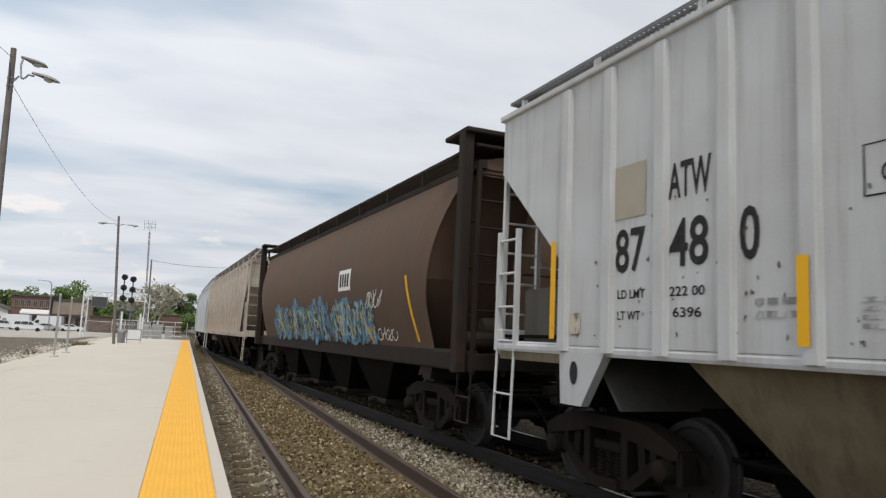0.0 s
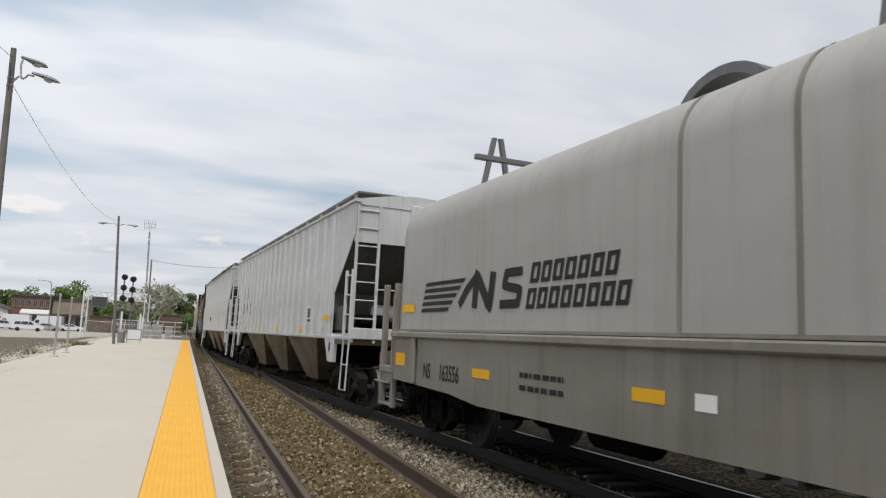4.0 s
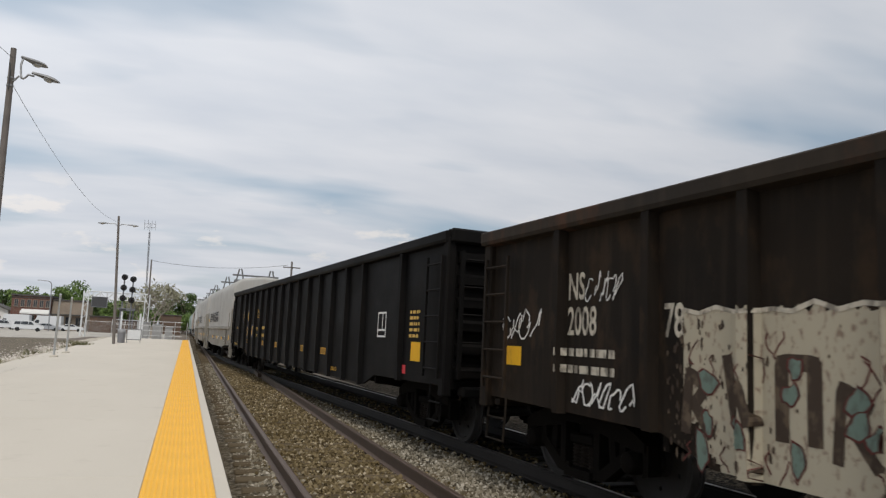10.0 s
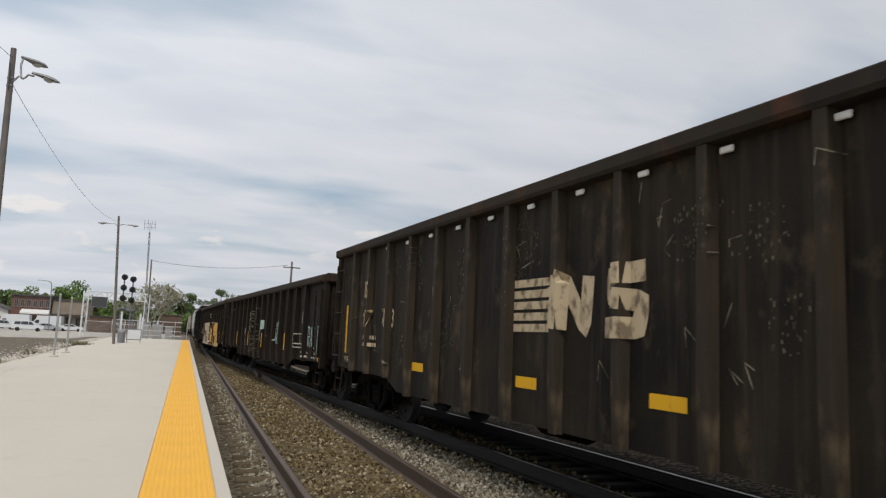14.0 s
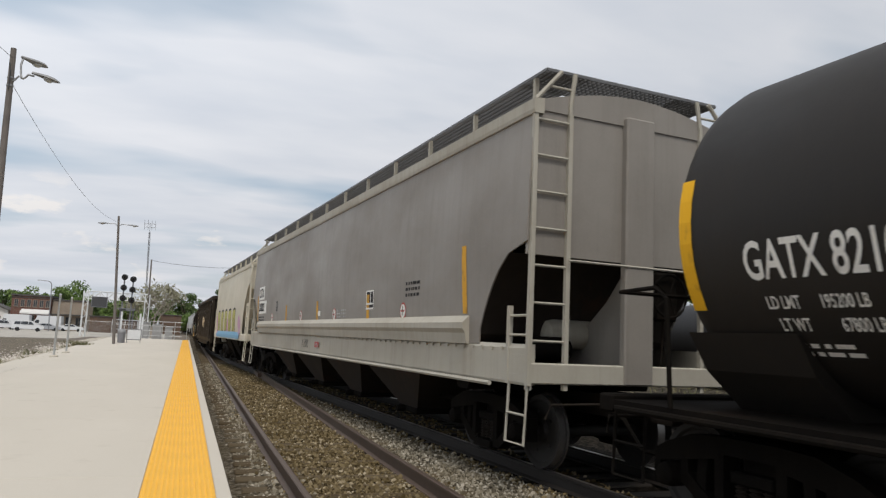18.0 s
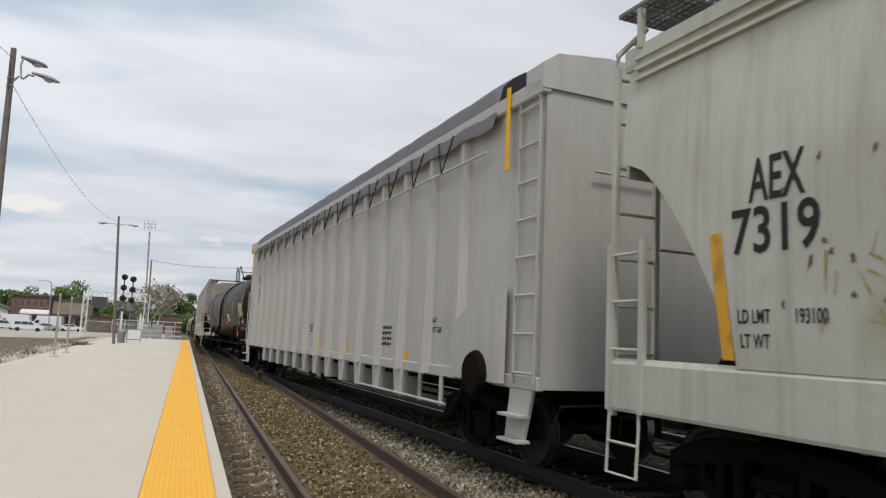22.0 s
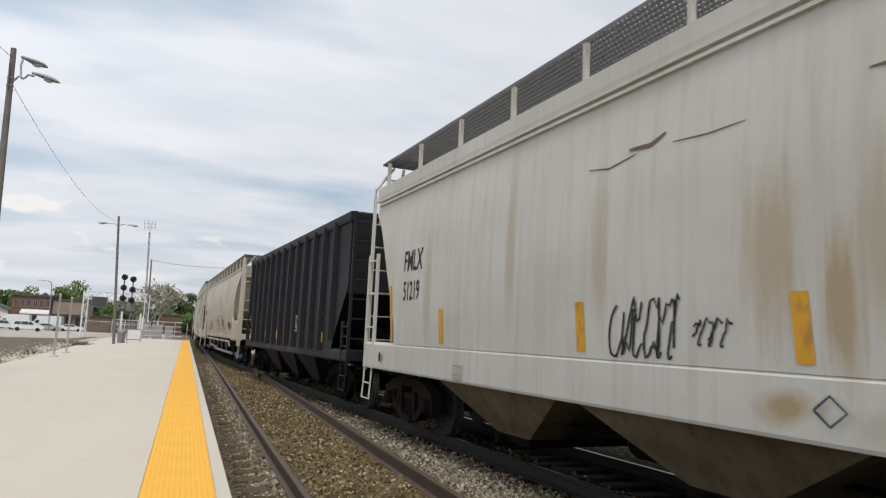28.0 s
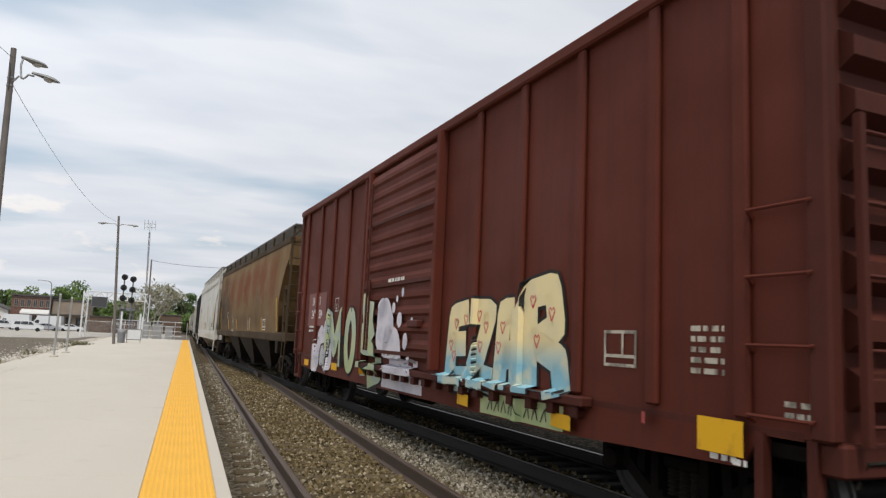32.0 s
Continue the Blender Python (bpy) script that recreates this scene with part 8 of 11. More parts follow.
    for d, z0, z1 in ((0.05, 1.05, 1.9), (3.742, 1.0, 1.5), (6.58, 1.03, 1.53), (9.42, 1.03, 1.5), (13.15, 1.06, 1.53), (16.98, 0.93, 1.88)):
        y = H - d
        decal(car, "reflector", y + 0.045, y - 0.045, z0, z1, lambda q, z: -1.55, M["yellow"], out=0.09 if d < 1 or d > 16 else 0.118, n=2, label="yellow reflective stripe")
    for a, b in (((6.05, 1.6), (6.08, 2.25)), ((6.07, 1.98), (6.37, 1.93)), ((6.36, 1.62), (6.38, 2.3))):
        ribbon(car, "graffiti_stroke", [(H - a[0], a[1]), (H - b[0], b[1])], 0.035, surf, W_, 0.01)
    for i, (d, zz, rr) in enumerate(((6.9, 1.9, 0.6), (7.1, 1.1, 0.5), (8.0, 1.8, 1.1), (8.25, 1.0, 0.6), (6.5, 1.0, 0.4), (7.8, 2.2, 0.5))):
        flakes(car, H - d + 0.3, H - d - 0.3, zz - rr * 0.6, min(2.7, zz + rr * 0.6), 420, surf, M["dull_flake"], 80 + i, 0.012, 0.005, "peeled_paint", 2.4)
    flakes(car, H - 1, -H + 1, 0.8, 2.6, 300, surf, M["dull_flake"], 99, 0.012)
    scrawl(car, surf, H - 8.6, 1.2, 0.5, 0.7, M["chalk"], 21, 4, 0.03)
    scrawl(car, surf, H - 11.2, 1.2, 0.6, 0.7, M["chalk"], 22, 4, 0.03)
    scrawl(car, surf, -H + 2.4, 1.8, 0.6, 0.35, M["worn_white"], 23, 5, 0.013)
    for pts in ([(0, 1.15), (0, 1.65), (0.3, 1.6), (0.28, 1.4), (0.05, 1.38), (0.35, 1.15)], [(0.45, 1.12), (0.6, 1.65), (0.75, 1.15)], [(1.15, 1.6), (0.92, 1.58), (0.92, 1.38), (1.1, 1.38), (0.92, 1.36), (0.93, 1.14), (1.18, 1.12)], [(1.62, 1.0), (1.62, 1.65), (1.87, 1.6), (1.83, 1.35), (1.62, 1.35)]):
        ribbon(car, "graffiti_letter", [(H - 15.55 - p * 0.6, z + 0.08) for p, z in pts], 0.045, surf, M["chalk"], 0.012, 0.05, 1)
    plate_box(car, surf, H - 14.3, 1.17, 0.6, 0.38, M["worn_white"])
    bars(car, H - 15.3, 1.05, 0.3, 2, 0.05, surf, M["worn_white"], seed=8)
    bars(car, H - 16.0, 1.05, 0.4, 2, 0.05, surf, M["worn_white"], seed=9)
    # fourth, taller and battered
    car, H, surf = gondola("gondola", "tall battered black gondola with a worn cream emblem", -136.4, -153.45, 3.38, P["gon_dent"], P["gon_chord"], rib_w=0.16, hooks=True, first=1.25, second=2.2, fields=12, pitch=1.075)
    V_ = M["worn_tan"]
    lettering(car, "NS", H - 2.0, 2.28, 0.30, surf, V_, 0.52)
    lettering(car, "197", H - 1.95, 1.74, 0.30, surf, V_, 0.62)
    lettering(car, "513", H - 3.1, 1.74, 0.30, surf, V_, 0.62)
    bars(car, H - 2.0, 1.5, 0.6, 2, 0.07, surf, V_, seed=5)
    for d in (0.67, 16.43):
        decal(car, "reflector", H - d + 0.055, H - d - 0.055, 1.2, 2.17, surf, M["yellow"], n=3, label="yellow reflective stripe", skew=0.02)
    for d in (4.45, 7.75, 10.08, 12.6):
        decal(car, "reflector", H - d, H - d - 0.46, 1.05, 1.18, surf, M["yellow"], n=1, label="yellow reflective patch")
    lettering(car, "2INHF COMP SHOE", H - 16.0, 1.02, 0.08, surf, W_, 0.5)
    lettering(car, "2INHF COMP SHOE", H - 0.6, 1.04, 0.09, surf, V_, 0.52)
    plate_box(car, surf, H - 14.78, 1.38, 0.48, 0.36, V_)
    e0 = H - 7.66
    for i in range(5):
        decal(car, "emblem_bar", e0, e0 - 0.85 - 0.05 * i, 1.69 + 0.128 * i, 1.78 + 0.128 * i, surf, V_, n=1, ny=12)
    for pts in ([(1.02, 1.72), (1.07, 2.26), (1.45, 1.74), (1.5, 2.26)], [(2.36, 2.26), (1.9, 2.24), (1.9, 2.03), (2.32, 1.98), (2.28, 1.74), (1.78, 1.74)]):
        ribbon(car, "emblem_letter", [(e0 - a, z) for a, z in pts], 0.2, surf, V_, 0.008, 0.05, 2)
    rnd = random.Random(31)
    for i in range(78):
        yy, zz = rnd.uniform(-H + 0.3, H - 0.4), rnd.uniform(0.95, 3.0)
        if i % 3:
            ribbon(car, "scratch", [(yy, zz), (yy - rnd.uniform(-0.1, 0.1), zz + rnd.uniform(0.05, 0.22)), (yy - rnd.uniform(0.0, 0.2), zz + rnd.uniform(0.0, 0.25))], rnd.uniform(0.006, 0.013), surf, M["ghost"], 0.006, 0.06, 1, True)
        else:
            flakes(car, yy + 0.15, yy - 0.15, zz - 0.2, min(3.1, zz + 0.25), 45, surf, M["dull_flake"], i, 0.011, 0.005, "peeled_paint", 2.4)


M["faded_teal"] = worn_decal("faded_teal_spray", (0.14, 0.19, 0.155), 0.5, (0.08, 0.08, 0.07), 0.6, 18)
M["ghost_dark"] = worn_decal("dark_spray", (0.05, 0.035, 0.025), 0.5, (0.2, 0.15, 0.1), 0.4)
M["maroon_spray"] = worn_decal("maroon_spray", (0.10, 0.03, 0.025), 0.5, (0.02, 0.016, 0.013), 0.6)
M["mint_spray"] = worn_decal("mint_spray", (0.36, 0.46, 0.30), 0.55, (0.15, 0.18, 0.12), 0.5)
M["worn_tan"] = worn_decal("worn_cream_emblem", (0.50, 0.40, 0.26), 0.50, (0.09, 0.065, 0.04), 0.75)
M["blue_worn"] = worn_decal("worn_blue_spray", (0.11, 0.24, 0.34), 0.5, (0.09, 0.07, 0.05), 0.6)
M["cyan_worn"] = worn_decal("worn_pale_blue_spray", (0.26, 0.40, 0.46), 0.5, (0.1, 0.14, 0.16), 0.6)
M["dull_flake"] = worn_decal("dull_old_paint", (0.15, 0.13, 0.09), 0.45, (0.04, 0.034, 0.026), 0.8)
M["dull_amber"] = worn_decal("dull_amber_reflector", (0.30, 0.155, 0.018), 0.55, (0.18, 0.09, 0.02), 0.6)
M["burnt_letter"] = worn_decal("burnt_black_lettering", (0.02, 0.017, 0.015), 0.6, (0.07, 0.045, 0.025), 0.5)
M["navy"] = plain("navy_number_field", (0.015, 0.02, 0.06), 0.6, 0, 0.3, 6, 0.6)


def round_signs(car, surf, ys, z, r):
    for i, y in enumerate(ys):
        blob(car, "warning_disc", y, z, r, r, surf, M["red_mark"], 0.006, i, 0.0, 20, 2)
        blob(car, "warning_disc_face", y, z, r * 0.82, r * 0.82, surf, M["white"], 0.009, i, 0.0, 20, 2)
        decal(car, "warning_disc_mark", y + r * 0.6, y - r * 0.6, z - 0.015, z + 0.015, surf, M["red_mark"], out=0.013, n=1)
        decal(car, "warning_disc_mark", y + 0.015, y - 0.015, z - r * 0.5, z + r * 0.6, surf, M["black_letter"], out=0.015, n=1)


def middle_hoppers():
    # short cream car with a mural
    car, H, tc, surf = hopper("covered_hopper", "short cream two-bay covered hopper with a low graffiti mural", -155.3, -167.3, P["cream"], P["cream"], sill=(1.15, 1.42), eave=4.15, peak=4.4, cutd=1.25, cut_top=3.35, bays=2, walk_posts=8, kind="dusty")
    for k in range(5):
        y = H - 1.6 - k * 1.5
        ribbon(car, "graffiti_outline", [(y, 1.5), (y, 2.25), (y - 0.55, 2.3), (y - 0.5, 1.5)], 0.46, surf, M["black_letter"], 0.006, 0.06, 3)
        ribbon(car, "graffiti_letter", [(y, 1.52), (y, 2.22), (y - 0.55, 2.26), (y - 0.5, 1.52)], 0.36, surf, M["olive_spray"], 0.010, 0.06, 3)
    decal(car, "graffiti_band", H - 1.2, -H + 2.0, 1.2, 1.48, surf, M["blue_spray"], out=0.012, n=2, ny=4)
    for k in range(3):
        blob(car, "graffiti_patch", H - 1.3 - k * 4.2, 1.7, 0.4, 0.45, surf, M["pink_spray"], 0.005, k, 0.2)
    # long dusty grey car
    # its slope sheets are coloured dark brown to stand for recess shade
    car, H, tc, surf = hopper("covered_hopper", "long smooth dusty grey covered hopper with pale sill and eaves", -168.3, -187.85, P["citx"], P["citx_trim"], sill=(1.08, 1.55), eave=4.45, peak=4.72, w0=1.55, w1=1.52, belly=0.05, cutd=1.2,
                              cut_top=2.75, cut_low=1.7, power=0.45, bays=4, inset=1.8, walk_posts=12, walk_z=0.42, kind="dark", bay_mat=P["dark_brown"], eave_band=0.16, e0=0.06, slope_mat=P["dark_brown"])
    bm = bmesh.new()
    prism(bm, [(-1.6, 1.52), (-1.62, 1.66), (-1.66, 1.72), (-1.66, 1.80), (-1.56, 1.90), (-1.5, 1.9), (-1.5, 1.52)], -H + 1.55, H - 1.55)
    part("sill_moulding", bm, P["citx_trim"], car)
    bm = bmesh.new()
    for i in range(70):
        y = -H + 0.6 + (2 * H - 1.2) * i / 69
        box(bm, -1.585, -1.57, y - 0.02, y + 0.02, 1.47, 1.51)
    part("rivets", bm, P["citx_trim"], car)
    bm = bmesh.new()
    tube(bm, [(-1.62, -H + 0.8, 1.06), (-1.62, H - 0.8, 1.06)], 0.03)
    part("conduit", bm, P["citx_trim"], car)
    decal(car, "number_panel", H - 1.33, H - 2.36, 2.62, 3.06, surf, M["white"], n=3)
    decal(car, "number_panel", H - 1.42, H - 2.8, 2.15, 2.57, surf, M["white"], n=3)
    lettering(car, "CITX", H - 1.45, 2.70, 0.29, surf, M["black_letter"], 0.78, out=0.011)
    lettering(car, "200282", H - 1.48, 2.23, 0.27, surf, M["black_letter"], 0.82, out=0.011)
    round_signs(car, surf, (H - 3.87, H - 7.92, H - 11.21, H - 15.5), 2.0, 0.14)
    yellow_bars(car, surf, (H - 6.02, H - 9.66, H - 13.6), 1.86, 2.34, M["old_yellow"], 0.16)
    yellow_bars(car, surf, (H - 1.25,), 1.9, 2.77, M["old_yellow"], 0.13, 0.1)
    yellow_bars(car, surf, (H - 17.88,), 1.92, 2.85, M["old_yellow"], 0.14, 0.08)
    plate_box(car, surf, H - 13.5, 2.06, 0.45, 0.36, M["white"], M["black_letter"])
    plate_box(car, surf, H - 4.5, 2.2, 0.22, 0.28, M["black_letter"])
    bars(car, H - 1.4, 2.0, 1.0, 2, 0.05, surf, M["black_letter"], seed=7)
    decal(car, "notice", H - 9.74, H - 9.98, 1.98, 2.1, surf, M["white"], n=1)
    decal(car, "label", H - 9.64, H - 10.04, 1.24, 1.37, surf, M["red_mark"], n=1)
    ribbon(car, "label_mark", [(H - 9.7, 1.27), (H - 9.84, 1.33), (H - 9.98, 1.26)], 0.03, surf, M["chip_grey"], 0.009, 0.03, 2)
    bars(car, H - 11.42, 2.06, 0.66, 3, 0.035, surf, M["chip_grey"], seed=18)
    bars(car, H - 15.6, 2.42, 0.6, 3, 0.05, surf, M["black_letter"], seed=8)
    scrawl(car, surf, H - 8.3, 1.22, 0.75, 0.2, M["black_letter"], 12, 6, 0.014)
    vs, fs = GLYPHS["CITX"]
    bm = bmesh.new()
    box(bm, 0.35, 1.05, -H + 0.26, -H + 0.268, 3.45, 3.66)
    part("number_panel", bm, M["white"], car)
    pydata("lettering", [(0.4 + v[0] * 0.2, -H + 0.255, 3.49 + v[1] * 0.2) for v in vs], fs, M["black_letter"], car)


def stained_hopper():
    # the slope sheets borrow the darkened bay tone to show their shade
    car, H, tc, surf = hopper("covered_hopper", "white covered hopper heavily streaked with brown and green stains", -232.65, -251.85, P["aex"], P["aex"], sill=(0.98, 1.46), eave=4.42, peak=4.66, w0=1.55, w1=1.48, belly=0.07, cutd=1.35, cut_top=3.3, cut_low=1.6, power=0.6,
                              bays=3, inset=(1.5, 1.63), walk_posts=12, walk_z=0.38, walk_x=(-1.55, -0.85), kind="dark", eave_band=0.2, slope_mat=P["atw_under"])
    bm = bmesh.new()
    for z in (4.08, 4.18, 4.28):
        box(bm, -1.555, -1.5, -H + 0.35, H - 0.35, z, z + 0.035)
    part("eave_moulding", bm, P["aex"], car)
    Y_, B = M["old_yellow"], M["black_letter"]
    yellow_bars(car, surf, (H - 1.5,), 1.5, 2.48, Y_, 0.12, 0.1)
    yellow_bars(car, surf, (H - 4.05, H - 7.85, H - 11.58), 1.5, 1.95, Y_, 0.16)
    yellow_bars(car, surf, (H - 17.75,), 1.48, 2.45, Y_, 0.12, 0.1)
    lettering(car, "AEX", H - 1.74, 2.68, 0.32, surf, B, 0.55)
    lettering(car, "7319", H - 1.56, 2.3, 0.33, surf, B, 0.82)
    lettering(car, "LD LMT", H - 1.6, 1.78, 0.10, surf, B, 0.62)
    lettering(car, "193100", H - 2.1, 1.78, 0.10, surf, B, 0.62)
    lettering(car, "LT WT", H - 1.62, 1.6, 0.10, surf, B, 0.62)
    rnd = random.Random(17)
    brown, grey_, red_, green_ = (0.17, 0.115, 0.08), (0.17, 0.155, 0.125), (0.20, 0.10, 0.065), (0.27, 0.235, 0.10)
    rows = [(d, z, ry, rz, c, a, k) for d, z, ry, rz, c, a, k in (
        (8.6, 3.0, 1.1, 0.36, brown, 0.75, 1), (8.2, 3.55, 0.4, 0.5, grey_, 0.7, 1), (10.3, 3.4, 0.45, 0.85, grey_, 0.85, 1), (11.2, 3.0, 1.1, 0.34, brown, 0.68, 1),
        (12.6, 2.98, 0.8, 0.3, brown, 0.6, 1), (11.4, 3.82, 0.55, 0.16, red_, 0.8, 1), (11.7, 3.5, 1.3, 0.6, grey_, 0.5, 1), (12.95, 3.7, 0.28, 0.7, grey_, 0.8, 1), (14.6, 3.5, 0.8, 0.6, grey_, 0.8, 1),
        (9.72, 2.8, 0.3, 1.4, grey_, 0.7, 1), (5.75, 3.1, 0.25, 1.2, grey_, 0.6, 1), (5.8, 2.7, 0.22, 0.35, brown, 0.9, 1), (15.6, 2.3, 1.2, 0.5, grey_, 0.55, 1), (15.9, 3.6, 0.8, 0.6, brown, 0.55, 1),
        (7.8, 1.75, 1.4, 0.34, green_, 0.5, 0), (11.4, 1.75, 1.3, 0.34, green_, 0.5, 0), (3.6, 1.75, 1.2, 0.3, green_, 0.5, 0), (9.7, 1.6, 0.7, 0.4, brown, 0.9, 0),
        (9.6, 1.3, 5.5, 0.12, brown, 0.5, 0), (12.0, 1.15, 6.0, 0.2, grey_, 0.5, 0))]
    stained(P["aex"], [(H - d, *r) for d, *r in rows])
    # thin yellow-green sagging lines where wet ropes lay
    for y0, y1, z0, z1, n in ((6.15, 9.38, 1.55, 2.45, 13), (10.13, 12.7, 1.53, 2.5, 14), (2.2, 5.2, 1.55, 2.4, 9), (13.6, 16.6, 1.6, 2.5, 8)):
        for i in range(n):
            mid, half = rnd.uniform(y0 + 0.6, y1 - 0.6), rnd.uniform(0.25, 0.9)
            zb = z0 + (z1 - z0) * rnd.random() ** 1.5
            sag, tilt = rnd.uniform(0.05, 0.4), rnd.uniform(-0.25, 0.25)
            pts = []
            for q in range(11):
                t = q / 5 - 1
                pts.append((H - min(y1, max(y0, mid + half * t)), min(2.6, zb + sag * abs(t) ** 1.6 + tilt * t * 0.5 + rnd.uniform(-0.015, 0.015))))
            ribbon(car, "stain", pts, rnd.uniform(0.014, 0.034), surf, M["moss"], 0.005, 0.1, 1, True)
        for i in range(12):
            y, z = H - rnd.uniform(y0, y1), rnd.uniform(z0 + 0.1, z1)
            ribbon(car, "stain", [(y, z), (y + rnd.uniform(-0.04, 0.04), z - rnd.uniform(0.05, 0.3))], rnd.uniform(0.01, 0.022), surf, M["moss"], 0.006, 0.1, 1, True)
    for i in range(70):
        blob(car, "paint_chip", H - rnd.choice((rnd.uniform(1.9, 4), rnd.uniform(9.6, 11.5), rnd.uniform(2, 17))), rnd.uniform(1.6, 3.0), 0.016, 0.028, surf, M["rust_patch"], 0.008, i, 0.3, 8, 1)
    for d in (5.95, 9.5, 13.3):
        decal(car, "sheet_seam", H - d, H - d - 0.02, 1.5, 4.1, surf, M["brown_panel"], out=0.006, n=8)
    decal(car, "rust_panel", H - 9.2, H - 9.95, 1.53, 1.88, surf, M["rust_patch"], out=0.012, n=2)
    decal(car, "painted_out_patch", H - 9.1, H - 10.0, 1.02, 1.3, surf, M["brown_panel"], out=0.012, n=2)
    plate_box(car, surf, H - 16.25, 1.58, 0.45, 0.32, B, B)
    scrawl(car, surf, H - 8.2, 1.02, 0.5, 0.28, B, 8, 3, 0.02)
    bars(car, H - 3.2, 1.15, 1.0, 1, 0.09, surf, B, seed=4)
    bars(car, H - 13.1, 2.05, 0.4, 3, 0.014, surf, B, seed=14)


def beige_hopper():
    car, H, tc, surf = hopper("covered_hopper", "beige pressure-aided covered hopper with unloading pipes", -253.6, -272.8, P["tilx"], P["tilx"], sill=(1.15, 1.36), eave=4.22, peak=4.5, w0=1.36, w1=1.40, belly=0.2, cutd=1.3, cut_top=3.95, cut_low=1.9, power=0.6,
                              bays=4, inset=(1.2, 1.5), walk_posts=14, walk_z=0.50, walk_x=(-1.42, -0.8), kind="blue", bay_mat=M["black_iron"], eave_band=0.1, end_fill=2.35)
    for s in (1, -1):
        for x in (-1.43, 1.43):
            bm = bmesh.new()
            bevelled(bm, x - 0.05, x + 0.09, min(s * (H - 0.2), s * (H - 0.02)), max(s * (H - 0.2), s * (H - 0.02)), 0.9, 4.6, 0.02, 1)
            part("corner_post", bm, P["tilx"], car)
        bm = bmesh.new()
        bevelled(bm, -1.58, -1.36, min(s * (H - 1.5), s * (H - 0.98)), max(s * (H - 1.5), s * (H - 0.98)), 1.1, 1.96, 0.04, 1)
        part("valve_box", bm, P["tilx"], car)
    # unloading pipes under the sill
    bm = bmesh.new()
    tube(bm, [(-1.45, H - 3.2, 1.02), (-1.45, -H + 3.6, 1.02), (-1.45, -H + 3.4, 1.0), (-1.42, -H + 3.2, 0.8)], 0.048, 10)
    part("unloading_pipe", bm, P["citx"], car, smooth=40)
    bm = bmesh.new()
    tube(bm, [(-1.3, H - 3.6, 0.9), (-1.32, H - 4.4, 0.66), (-1.32, 1.6, 0.6), (-1.32, 1.2, 0.5), (-1.32, -H + 3.0, 0.5)], 0.068, 10)
    part("unloading_pipe", bm, P["citx"], car, smooth=40)
    bm = bmesh.new()
    for y in (5.0, 2.6, 0.2, -2.2, -4.4):
        tube(bm, [(-1.4, y, 1.2), (-1.34, y, 0.45)], 0.025)
    part("pipe_hanger", bm, P["citx"], car)
    Y_, B = M["yellow"], M["black_letter"]
    yellow_bars(car, surf, (H - 1.41,), 2.27, 2.79, Y_, 0.1)
    yellow_bars(car, surf, (H - 1.75,), 1.5, 2.0, Y_, 0.1, 0.2)
    yellow_bars(car, surf, (H - 5.2, H - 8.9, H - 12.4, H - 15.0), 1.5, 1.97, Y_, 0.14, 0.08)
    yellow_bars(car, surf, (H - 17.24,), 2.25, 2.75, Y_, 0.11)
    lettering(car, "TILX", H - 2.05, 2.92, 0.33, surf, B, 0.59)
    lettering(car, "56647", H - 2.05, 2.42, 0.33, surf, B, 0.76)
    lettering(car, "LD LMT", H - 2.07, 2.08, 0.10, surf, B, 0.62)
    lettering(car, "218600", H - 2.5, 2.08, 0.10, surf, B, 0.62)
    lettering(car, "LT WT", H - 2.1, 1.9, 0.10, surf, B, 0.62)
    lettering(car, "67400", H - 2.55, 1.9, 0.10, surf, B, 0.62)
    lettering(car, "DANGER", H - 3.4, 1.40, 0.06, surf, M["red_mark"], 0.7)
    scrawl(car, surf, H - 2.1, 1.58, 0.7, 0.25, B, 4, 5, 0.013)
    for d0, w, sd in ((9.75, 1.35, 31), (11.95, 1.4, 32)):
        scrawl(car, surf, H - d0 - 0.1, 1.7, w * 0.62, 0.38, B, sd, 7, 0.026)
        dome = [(H - d0 - w * (0.36 - 0.36 * math.cos(a * 0.262)), 1.62 + 0.62 * math.sin(a * 0.262)) for a in range(-1, 9)]
        tail = [(H - d0 - w, 1.56), (H - d0 - w * 0.55, 1.62), (H - d0 - w * 0.42, 1.48), (H - d0 - w * 0.62, 1.5), (H - d0 - w * 0.55, 1.42)]
        ribbon(car, "graffiti_outline", dome + tail, 0.022, surf, B, 0.011, 0.06, 1)
    scrawl(car, surf, H - 4.5, 1.55, 2.4, 0.55, B, 30, 14, 0.018)
    plate_box(car, surf, H - 15.1, 1.58, 0.6, 0.32, B, B)
    decal(car, "notice", H - 16.9, H - 17.3, 1.74, 2.08, surf, M["white"], n=2)
    bars(car, H - 15.9, 1.85, 0.5, 3, 0.05, surf, B, seed=9)
    bars(car, H - 3.4, 1.75, 0.5, 3, 0.05, surf, B, seed=10)
    for d in (3.2, 5.5, 7.2, 9.4, 11.3, 13.4):
        decal(car, "sheet_seam", H - d, H - d - 0.015, 2.0, 4.1, surf, M["seam"], out=0.004, n=8)


M["seam"] = plain("shaded_weld", (0.36, 0.33, 0.27), 0.6, 0, 0.2, 7, 0.8)


